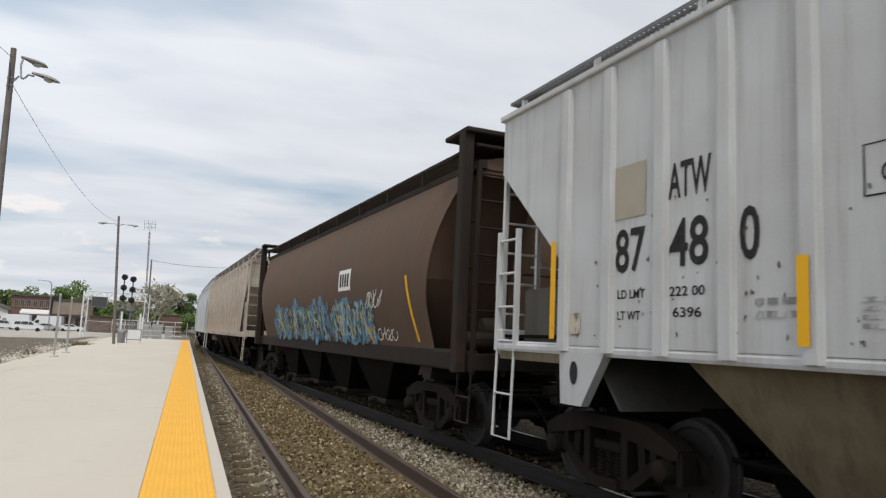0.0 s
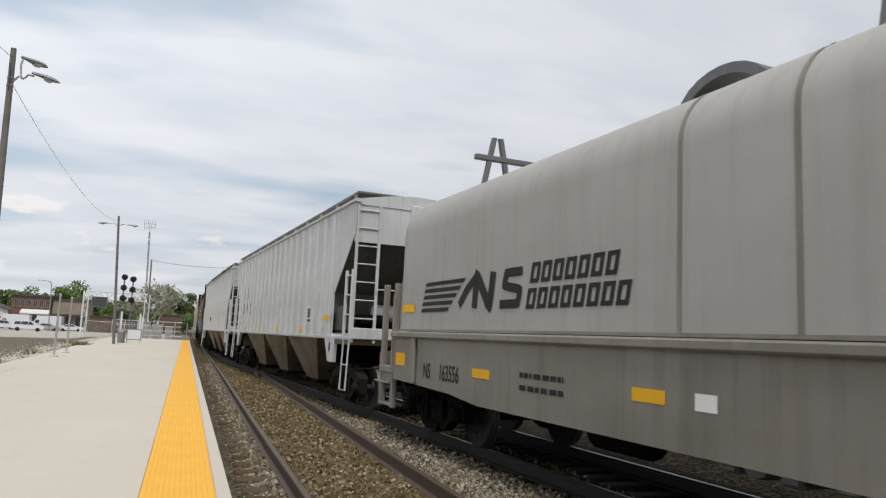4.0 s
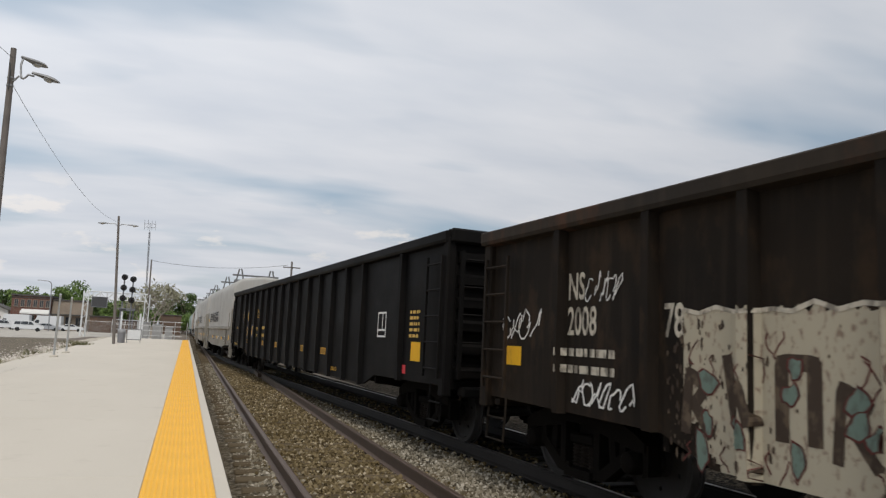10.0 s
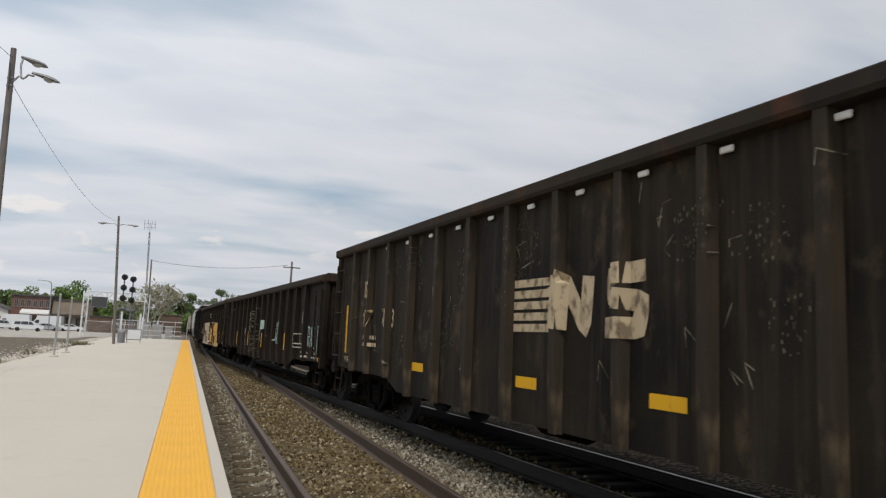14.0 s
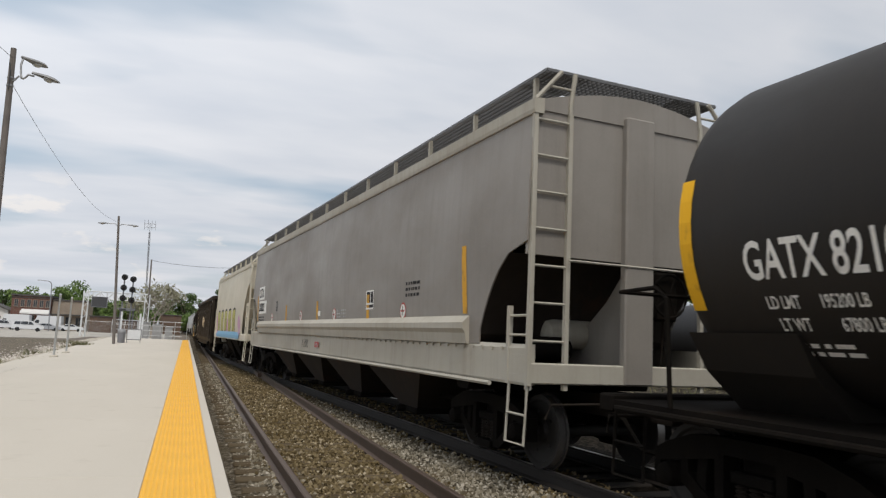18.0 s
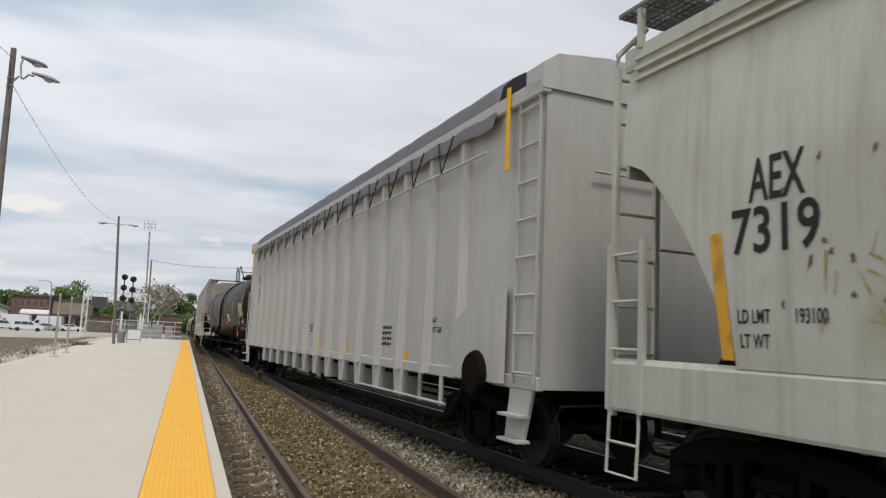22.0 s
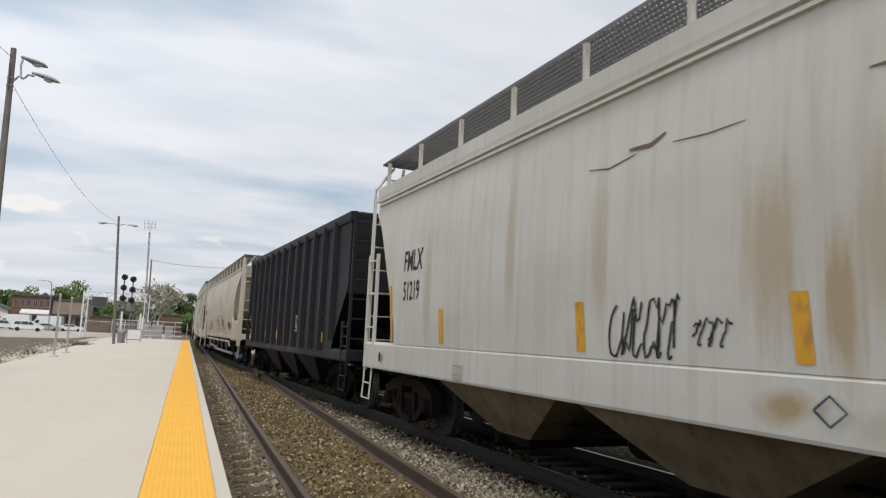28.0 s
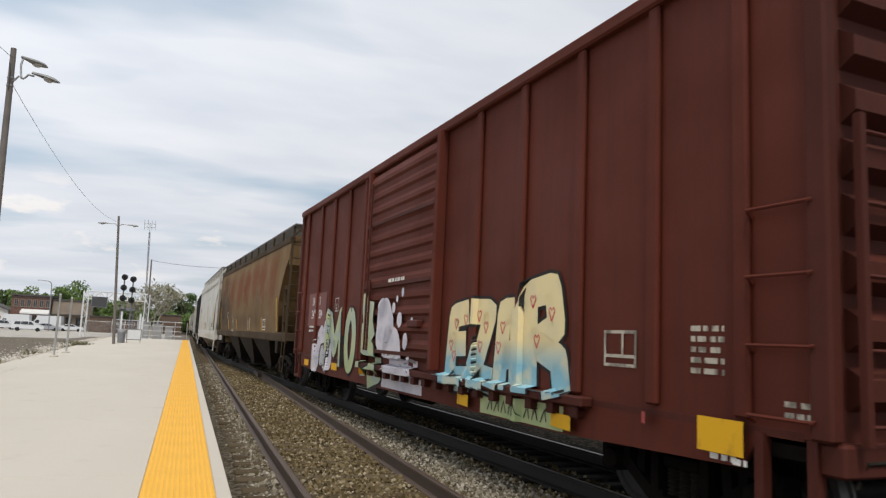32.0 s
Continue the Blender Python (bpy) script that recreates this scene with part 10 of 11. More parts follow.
def left_ground():
    bm = bmesh.new()
    rows = []
    rnd = random.Random(3)
    for i in range(60):
        y = -6 + i * 1.7
        e = plat_left(y)
        rows.append([bm.verts.new((e + o + rnd.uniform(-0.2, 0.2) * (o < -1), y, z + rnd.uniform(-0.015, 0.015))) for o, z in ((0.1, 0.10), (-0.3, 0.08), (-1.0, 0.0), (-1.9, -0.14), (-2.6, -0.29))])
    for a, b in zip(rows, rows[1:]):
        for k in range(4):
            bm.faces.new((a[k], a[k + 1], b[k + 1], b[k]))
    v = part("gravel_verge", bm, B["verge"])
    tagged(v, "pale gravel verge sloping down from the platform edge", "gravel", kind="structure")
    flat_sheet("soil_lot", "dark brown bare soil lot beside the platform", "soil", [(-60, 10), (-6.2, 10), (-8.6, 62), (-11.5, 84), (-60, 80)], GZ + 0.01, B["dark_soil"])
    flat_sheet("parking_lot", "pale worn paving of a car park", "parking lot", [(-120, 81), (-20, 83), (-12.4, 90), (-12.0, 108), (-2.4, 112), (-2.4, 230), (-120, 240)], GZ + 0.02, B["lot"])
    rs = np.random.RandomState(12)
    vs, fs = [], []
    for _ in range(5200):
        y = 20 + 60 * rs.rand() ** 1.3
        x = plat_left(y) - 0.1 - abs(rs.normal(0, 1.5))
        r = rs.uniform(0.02, 0.075)
        z = 0.09 - 0.13 * min(2.6, plat_left(y) - x)
        k = len(vs)
        vs += [(x - r, y, z), (x, y - r, z), (x + r, y, z), (x, y + r, z), (x + rs.normal(0, 0.01), y, z + r * 0.8)]
        fs += [(k, k + 1, k + 4), (k + 1, k + 2, k + 4), (k + 2, k + 3, k + 4), (k + 3, k, k + 4)]
    w = pydata("gravel_stones", vs, fs, M["verge_stone"])
    tagged(w, "loose pale stones scattered over the verge", "gravel", kind="stuff")
    # weeds in the verge
    rs = np.random.RandomState(8)
    vs, fs = [], []
    for cx, cy, r, n in ((-6.4, 52.7, 0.5, 260), (-7.0, 50.5, 0.3, 60), (-5.9, 33.5, 0.3, 60), (-5.9, 37.6, 0.3, 60), (-6.5, 44, 0.4, 50), (-6.2, 30, 0.5, 40), (-8.4, 66, 1.2, 90), (-7.2, 41, 0.8, 50)):
        for _ in range(n):
            x, y = cx + rs.normal(0, r * 0.5), cy + rs.normal(0, r * 0.6)
            h = rs.uniform(0.1, 0.4) * (1.0 if n > 100 else 0.45)
            a = rs.rand() * 6.28
            dx, dy = math.cos(a) * 0.03, math.sin(a) * 0.03
            lx, ly = rs.normal(0, 0.12), rs.normal(0, 0.12)
            i = len(vs)
            vs += [(x - dx, y - dy, -0.15), (x + dx, y + dy, -0.15), (x + lx + dx * 0.6, y + ly + dy * 0.6, h * 0.7 - 0.05), (x + lx * 1.8, y + ly * 1.8, h)]
            fs += [(i, i + 1, i + 2), (i, i + 2, i + 3)]
    w = pydata("weeds", vs, fs, B["weed"])
    tagged(w, "tufts of dry green weeds in the gravel verge", "weeds", kind="stuff")


def platform_things():
    for x, y, top in ((-4.95, 32.8, 2.62), (-5.15, 37.4, 2.65)):
        t = thing("steel_post", "bare galvanised steel post with a capped top", "post", "posts beside the platform", pose(x, y, 0.1))
        bm = bmesh.new()
        lathe(bm, [(0.045, 0), (0.045, top - 0.1), (0.052, top - 0.09), (0.052, top - 0.05), (0.04, top - 0.02), (0.0, top)], "z", 12)
        part("tube", bm, B["zinc"], t, smooth=50)
        bm = bmesh.new()
        bevelled(bm, -0.14, 0.14, -0.14, 0.14, -0.3, 0.12, 0.03, 1)
        part("footing", bm, M["concrete"], t)
    # notice box on its stand
    t = thing("notice_stand", "small white notice panel on a steel stand", "sign", "", pose(-3.95, 63.8, PLAT_Z))
    bm = bmesh.new()
    bevelled(bm, -0.5, 0.5, -0.05, 0.05, 0.28, 1.05, 0.03, 2)
    part("panel", bm, B["white_steel"], t)
    bm = bmesh.new()
    for z0, z1, x0, x1 in ((0.22, 0.28, -0.56, 0.56), (1.05, 1.11, -0.56, 0.56), (0.22, 1.11, -0.56, -0.5), (0.22, 1.11, 0.5, 0.56)):
        box(bm, x0, x1, -0.06, 0.06, z0, z1)
    part("frame", bm, B["lamp_grey"], t)
    for x in (-0.5, 0.5):
        bm = bmesh.new()
        tube(bm, [(x, 0, 0.24), (x, 0, 0.03), (x, -0.25, 0.02), (x, 0.25, 0.02)], 0.025)
        part("leg", bm, B["lamp_grey"], t)
    t = thing("litter_bin", "grey litter bin with a domed lid on the platform", "bin", "", pose(-4.75, 62, PLAT_Z))
    bm = bmesh.new()
    lathe(bm, [(0.24, 0), (0.27, 0.02), (0.30, 0.8)], "z", 18)
    part("body", bm, B["bin_grey"], t, smooth=50)
    bm = bmesh.new()
    lathe(bm, [(0.315, 0.8), (0.32, 0.86), (0.27, 1.0), (0.16, 1.08), (0.0, 1.1)], "z", 18)
    part("lid", bm, B["lamp_grey"], t, smooth=50)
    # railing across the platform's end
    t = thing("handrail", "galvanised tube railing across the platform end", "railing")
    xs = [plat_left(87.5) + 0.2 + i * 1.32 for i in range(7)]
    proto = None
    for x in xs:
        if x > 0.2:
            break
        if proto is None:
            bm = bmesh.new()
            tube(bm, [(0, 0, PLAT_Z), (0, 0, 2.1)], 0.035, 8)
            proto = part("post", bm, B["zinc"], t)
            proto.matrix_basis = pose(x, 87.6, 0)
        else:
            share("post", proto, t, pose(x, 87.6, 0))
    for z in (0.5, 1.05, 1.6, 2.1):
        bm = bmesh.new()
        tube(bm, [(xs[0], 87.6, z), (-0.4, 87.6, z)], 0.03, 8)
        part("rail", bm, B["zinc"], t)
    # gate posts and cabinets behind the railing
    for x, y, h in ((-7.7, 98, 3.2), (-5.3, 94, 3.0), (-5.0, 93.5, 2.6)):
        bm = bmesh.new()
        bevelled(bm, -0.1, 0.1, -0.1, 0.1, GZ, h, 0.02, 1)
        o = part("gate_post", bm, B["white_steel"])
        o.location = (x, y, 0)
        tagged(o, "square white steel gate post", "post", "gate posts")
    for x, y, w, h in ((-5.0, 96, 1.4, 2.2), (-3.4, 97, 1.1, 2.0), (-2.0, 96.5, 0.9, 1.7)):
        t = thing("relay_cabinet", "grey steel relay cabinet on a concrete base", "cabinet", "relay cabinets", pose(x, y, GZ))
        bm = bmesh.new()
        bevelled(bm, -w / 2, w / 2, -0.4, 0.4, 0.15, h, 0.03, 1)
        part("body", bm, B["cabinet"], t)
        bm = bmesh.new()
        prism(bm, [(-w / 2 - 0.06, h), (w / 2 + 0.06, h), (w / 2, h + 0.08), (-w / 2, h + 0.08)], -0.46, 0.46)
        part("roof", bm, B["zinc"], t)
        for s in (-1, 1):
            bm = bmesh.new()
            bevelled(bm, min(0.02 * s, s * (w / 2 - 0.05)), max(0.02 * s, s * (w / 2 - 0.05)), -0.43, -0.4, 0.25, h - 0.1, 0.01, 1)
            part("door", bm, B["cabinet"], t)
        bm = bmesh.new()
        bevelled(bm, -w / 2 - 0.1, w / 2 + 0.1, -0.5, 0.5, 0, 0.15, 0.02, 1)
        part("base", bm, M["concrete"], t)


def truss_beam(parent, x0, x1, y, z0, z1, depth, n, mat, r=0.05):
    for yy in (y - depth / 2, y + depth / 2):
        for z in (z0, z1):
            bm = bmesh.new()
            tube(bm, [(x0, yy, z), (x1, yy, z)], r * 1.3)
            part("chord", bm, mat, parent)
        for i in range(n):
            a, b = x0 + (x1 - x0) * i / n, x0 + (x1 - x0) * (i + 1) / n
            bm = bmesh.new()
            tube(bm, [(a, yy, z0 if i % 2 else z1), (b, yy, z1 if i % 2 else z0)], r)
            part("diagonal", bm, mat, parent)
            bm = bmesh.new()
            tube(bm, [(a, yy, z0), (a, yy, z1)], r * 0.8)
            part("strut", bm, mat, parent)


def gantry():
    t = thing("sign_gantry", "white lattice steel gantry with a dark sign panel", "gantry")
    y = 110
    truss_beam(t, -13.4, -5.5, y, 5.0, 6.0, 0.8, 9, B["white_steel"])
    for x in (-13.4, -5.5):
        for dx, dy in ((-0.3, -0.4), (0.3, -0.4), (0.3, 0.4), (-0.3, 0.4)):
            bm = bmesh.new()
            tube(bm, [(x + dx, y + dy, GZ), (x + dx, y + dy, 6.0)], 0.06)
            part("leg", bm, B["white_steel"], t)
        for k in range(8):
            bm = bmesh.new()
            z = GZ + 0.78 * k
            tube(bm, [(x - 0.3, y - 0.4, z), (x + 0.3, y - 0.4, z + 0.78)] if k % 2 else [(x + 0.3, y - 0.4, z), (x - 0.3, y - 0.4, z + 0.78)], 0.035)
            part("lacing", bm, B["white_steel"], t)
    bm = bmesh.new()
    bevelled(bm, -12.55, -10.65, y - 0.75, y - 0.5, 3.9, 5.2, 0.04, 1)
    sc = part("sign_panel", bm, B["screen"], t, "dark rectangular sign panel")
    bm = bmesh.new()
    for q in ((-12.62, -10.58, 5.2, 5.28), (-12.62, -10.58, 3.82, 3.9), (-12.62, -12.55, 3.9, 5.2), (-10.65, -10.58, 3.9, 5.2)):
        box(bm, q[0], q[1], y - 0.78, y - 0.48, q[2], q[3])
    part("frame", bm, B["lattice"], sc)
    # twin signal masts with three round heads each
    for x, ztop in ((-7.95, 8.15), (-6.9, 7.95)):
        t = thing("railway_signal", "black railway signal mast with three round heads", "railway signal", "signals", pose(x, 100, GZ))
        bm = bmesh.new()
        tube(bm, [(0, 0, 0), (0, 0, ztop)], 0.09, 8)
        part("mast", bm, B["lattice"], t)
        for k in range(3):
            z = ztop - 0.25 - 1.35 * k
            bm = bmesh.new()
            lathe(bm, [(0.0, 0.06), (0.37, 0.06), (0.39, 0.03), (0.37, 0.0), (0.0, 0.0)], "y", 24, (0, -0.22, z))
            hd = part("signal_head", bm, B["black_enamel"], t)
            bm = bmesh.new()
            lathe(bm, [(0.14, 0.0), (0.15, -0.3), (0.13, -0.3), (0.12, 0.0)], "y", 12, (0, -0.22, z))
            part("hood", bm, B["black_enamel"], hd)
            bm = bmesh.new()
            lathe(bm, [(0.0, -0.03), (0.1, -0.02), (0.115, 0.0)], "y", 12, (0, -0.22, z))
            part("lens", bm, B["red_glass"], hd)
            bm = bmesh.new()
            bevelled(bm, -0.2, 0.2, -0.16, 0.1, z - 0.25, z + 0.25, 0.03, 1)
            part("lamp_case", bm, B["black_enamel"], hd)
        bm = bmesh.new()
        box(bm, -0.5, 0.5, -0.4, 0.5, ztop - 4.3, ztop - 4.22)
        for q in (-0.5, 0.5):
            tube(bm, [(q, 0.5, ztop - 4.2), (q, 0.5, ztop - 3.2)], 0.025)
        part("service_platform", bm, B["lattice"], t)
    bm = bmesh.new()
    bevelled(bm, -8.3, -6.4, 100.25, 100.7, 3.35, 3.7, 0.03, 1)
    for x in (-8.1, -6.6):
        tube(bm, [(x, 100.5, GZ), (x, 100.5, 3.4)], 0.1)
    o = part("signal_bridge", bm, B["lattice"])
    tagged(o, "grey steel frame that carries the signals", "signal frame", kind="structure")


def antenna():
    t = thing("antenna_tower", "slender grey lattice antenna tower", "antenna tower", "", pose(-8.9, 175, GZ, 0, -2.0, 0))
    hgt, r = 25.2, 0.17
    corners = [(r * math.cos(a), r * math.sin(a)) for a in (0.5, 2.6, 4.7)]
    for cx, cy in corners:
        bm = bmesh.new()
        tube(bm, [(cx, cy, 0), (cx, cy, hgt - 2)], 0.05)
        part("leg", bm, B["lattice"], t)
    n = 28
    for i in range(n):
        bm = bmesh.new()
        z0, z1 = (hgt - 2) * i / n, (hgt - 2) * (i + 1) / n
        for k in range(3):
            a, b = corners[k], corners[(k + 1) % 3]
            tube(bm, [(*a, z0), (*b, z1)], 0.025, 4)
        part("lacing", bm, B["lattice"], t)
    bm = bmesh.new()
    tube(bm, [(0, 0, hgt - 2.2), (0, 0, hgt)], 0.06)
    for x in (-1.15, -0.4, 0.4, 1.15):
        tube(bm, [(x, 0, hgt - 1.5), (x, 0, hgt + 0.7)], 0.045)
    for z in (hgt - 0.9, hgt - 0.1):
        tube(bm, [(-1.2, 0, z), (1.2, 0, z)], 0.05)
    part("aerial", bm, B["lattice"], t)
    t = thing("utility_pole", "plain grey utility pole", "utility pole", "", pose(-5.25, 110, GZ, 0, -1.2, 0))
    bm = bmesh.new()
    tube(bm, [(0, 0, 0), (0, 0, 11.3)], 0.15, 10, 0.10)
    part("pole", bm, B["pole_wood"], t, smooth=50)
    t = thing("utility_pole", "wooden utility pole with a crossarm beside the tracks", "utility pole", "", pose(13.1, 100, GZ))
    bm = bmesh.new()
    tube(bm, [(0, 0, 0), (0, 0, 11.6)], 0.2, 10, 0.13)
    part("pole", bm, B["pole_wood"], t, smooth=50)
    bm = bmesh.new()
    bevelled(bm, -1.2, 1.2, -0.06, 0.06, 10.7, 10.85, 0.02, 1)
    part("crossarm", bm, B["pole_wood"], t)
    for dy in (0.0,):
        a, b = Vector((12.5 + dy, 100, 10.8)), Vector((-5.4, 110, 10.9 - dy * 0.9))
        bm = bmesh.new()
        tube(bm, [a.lerp(b, i / 14) - Vector((0, 0, 2.8 * (i / 14) * (1 - i / 14))) for i in range(15)], 0.022, 5)
        tagged(part("overhead_cable", bm, B["wire"]), "dark cable across the tracks between utility poles", "cable")


def leafy_tree(x, y, h, w, seed, leaf, nleaf=2600, size=0.42, trunk_h=0.25, label="tree in fresh spring leaf", z0=GZ, bark="bark"):
    rs = np.random.RandomState(seed)
    t = thing("tree", label, "tree", "trees", pose(x, y, z0))
    bm = bmesh.new()
    tr = max(0.12, h * 0.022)
    tube(bm, [(0, 0, -0.05), (rs.normal(0, 0.1), rs.normal(0, 0.1), h * 0.3), (rs.normal(0, 0.2), 0, h * 0.75)], tr, 8, tr * 0.3)
    clumps = []
    for k in range(22):
        a, e = rs.rand() * 6.28, rs.uniform(-0.35, 1.0)
        rr = math.sqrt(max(0.05, 1 - e * e * 0.9)) * rs.uniform(0.45, 1.0)
        c = np.array([math.cos(a) * rr * w / 2, math.sin(a) * rr * w / 2, h * (trunk_h + (1 - trunk_h) * (0.42 + 0.5 * e))])
        clumps.append((c, rs.uniform(0.12, 0.24) * w))
    for c, r in clumps[:9]:
        s = np.array([0, 0, h * rs.uniform(0.22, 0.45)])
        m = (s + c) / 2 + (0, 0, 0.06 * h)
        tube(bm, [tuple(s), tuple(m), tuple(c)], tr * 0.45, 5, tr * 0.12)
    part("trunk", bm, B[bark], t, smooth=60)
    per = nleaf // len(clumps)
    vs = []
    for c, r in clumps:
        d = rs.normal(0, 1, (per, 3))
        d /= np.linalg.norm(d, axis=1)[:, None]
        p = c + d * (r * rs.uniform(0.55, 1.05, (per, 1))) * (1, 1, 0.75)
        u = rs.normal(0, 1, (per, 3))
        v = np.cross(u, rs.normal(0, 1, (per, 3)))
        u /= np.linalg.norm(u, axis=1)[:, None]
        v /= np.linalg.norm(v, axis=1)[:, None]
        sz = size * rs.uniform(0.5, 1.1, (per, 1))
        vs.append(np.stack([p - u * sz, p + v * sz * 0.45, p + u * sz, p - v * sz * 0.45], 1))
    vs = np.concatenate(vs).reshape(-1, 3)
    n = len(vs) // 4
    cr = pydata("crown", vs.tolist(), [(4 * i, 4 * i + 1, 4 * i + 2, 4 * i + 3) for i in range(n)], B[leaf], t)
    return t


def bare_tree(x, y, h, w, seed):
    rnd = random.Random(seed)
    t = thing("tree", "pale budding tree with bare twigs", "tree", "trees", pose(x, y, GZ))
    bm = bmesh.new()
    buds = []

    def grow(p, d, ln, r, depth):
        q = p + d * ln
        tube(bm, [p, (p + q) / 2 + Vector((rnd.uniform(-1, 1), rnd.uniform(-1, 1), 0)) * ln * 0.05, q], r, 5, r * 0.6)
        if depth == 0:
            buds.append(q)
            return
        for k in range(3 if depth > 1 else 4):
            e = Vector((rnd.gauss(0, 1), rnd.gauss(0, 1), rnd.uniform(-0.1, 0.9))).normalized()
            grow(q, (d * 0.75 + e * 0.8).normalized(), ln * rnd.uniform(0.62, 0.82), r * 0.58, depth - 1)
    for k in range(4):
        a = k * 1.57 + rnd.uniform(-0.4, 0.4)
        grow(Vector((0, 0, h * 0.12)), Vector((math.cos(a) * 0.45, math.sin(a) * 0.45, 1)).normalized(), h * 0.26, h * 0.011, 4)
    tube(bm, [(0, 0, 0), (0, 0, h * 0.13)], h * 0.025, 8)
    part("limb", bm, B["pale_bark"], t)
    rs = np.random.RandomState(seed)
    vs, fs = [], []
    for q in buds:
        for k in range(2):
            c = np.array(q) + rs.normal(0, 0.25, 3)
            u, v = rs.normal(0, 0.16, 3), rs.normal(0, 0.10, 3)
            i = len(vs)
            vs += [tuple(c - u), tuple(c + v), tuple(c + u), tuple(c - v)]
            fs.append((i, i + 1, i + 2, i + 3))
    pydata("crown", vs, fs, B["leaf_pale"], t)


def woods():
    R = [(x, y, h, w, s, l) for s, (x, y, h, w, l) in enumerate([
        (-27.5, 200, 12.2, 9.5, "leaf_a"), (-30, 205, 10.0, 7, "leaf_a"), (-25.2, 198, 9.2, 6, "leaf_a"), (-36.5, 195, 9.8, 8, "leaf_a"), (-39.5, 200, 8.8, 7, "leaf_b"), (-34, 200, 8.6, 6, "leaf_a"), (-42.5, 200, 9.6, 6.5, "leaf_b"), (-47, 205, 9.5, 9, "leaf_b"),
        (-13.2, 190, 8.2, 8, "leaf_a"), (-16.5, 195, 7.6, 7, "leaf_a"), (-10.5, 195, 7.0, 6, "leaf_a"), (-21, 205, 7.5, 7, "leaf_b"),
        (-1.0, 230, 12.4, 8, "leaf_b"), (-4.5, 232, 10.0, 8, "leaf_b"), (-7.5, 235, 8.0, 7, "leaf_b"), (3.5, 240, 11.5, 9, "leaf_b"), (-12, 240, 6.5, 8, "leaf_b"),
        (11, 250, 15.5, 9, "leaf_b"), (15.5, 255, 14.6, 9, "leaf_b"), (21, 250, 13.5, 10, "leaf_b"), (28, 240, 13, 10, "leaf_b"), (0.5, 205, 5.5, 6, "leaf_a"), (4.5, 212, 6.0, 6, "leaf_b"), (-3.5, 214, 6.0, 7, "leaf_a"), (8.5, 215, 6.5, 6, "leaf_b")])]
    for x, y, h, w, s, l in R:
        leafy_tree(x, y, h, w, s + 30, l, 3000, 0.38, 0.12, "spreading tree in fresh green leaf" if l == "leaf_a" else "dark green leafy tree")
    bare_tree(-4.95, 120, 9.9, 6, 5)
    bare_tree(-6.6, 126, 7.8, 5, 9)
    # tree line on the far side of the yard
    rnd = random.Random(21)
    for i in range(15):
        y = -14 + i * 7 + rnd.uniform(-2, 2)
        leafy_tree(33 + rnd.uniform(-2, 4) + max(0, y - 40) * 0.1, y, rnd.uniform(6.2, 8.5), rnd.uniform(6, 8.5), 80 + i, "leaf_a" if i % 3 else "leaf_b", 2600, 0.34, 0.05, "leafy tree along the edge of the yard")


def facade_window(parent, x0, x1, z0, z1, y):
    bm = bmesh.new()
    box(bm, x0, x1, y - 0.02, y + 0.03, z0, z1)
    w = part("window", bm, B["window"], parent)
    bm = bmesh.new()
    f = 0.08
    for q in ((x0 - f, x1 + f, z1, z1 + f), (x0 - f, x0, z0, z1), (x1, x1 + f, z0, z1), ((x0 + x1) / 2 - 0.03, (x0 + x1) / 2 + 0.03, z0, z1)):
        box(bm, q[0], q[1], y - 0.05, y + 0.02, q[2], q[3])
    part("frame", bm, B["tan_trim"], w)
    bm = bmesh.new()
    box(bm, x0 - 0.15, x1 + 0.15, y - 0.14, y + 0.02, z0 - 0.14, z0)
    part("sill", bm, B["tan_trim"], w)


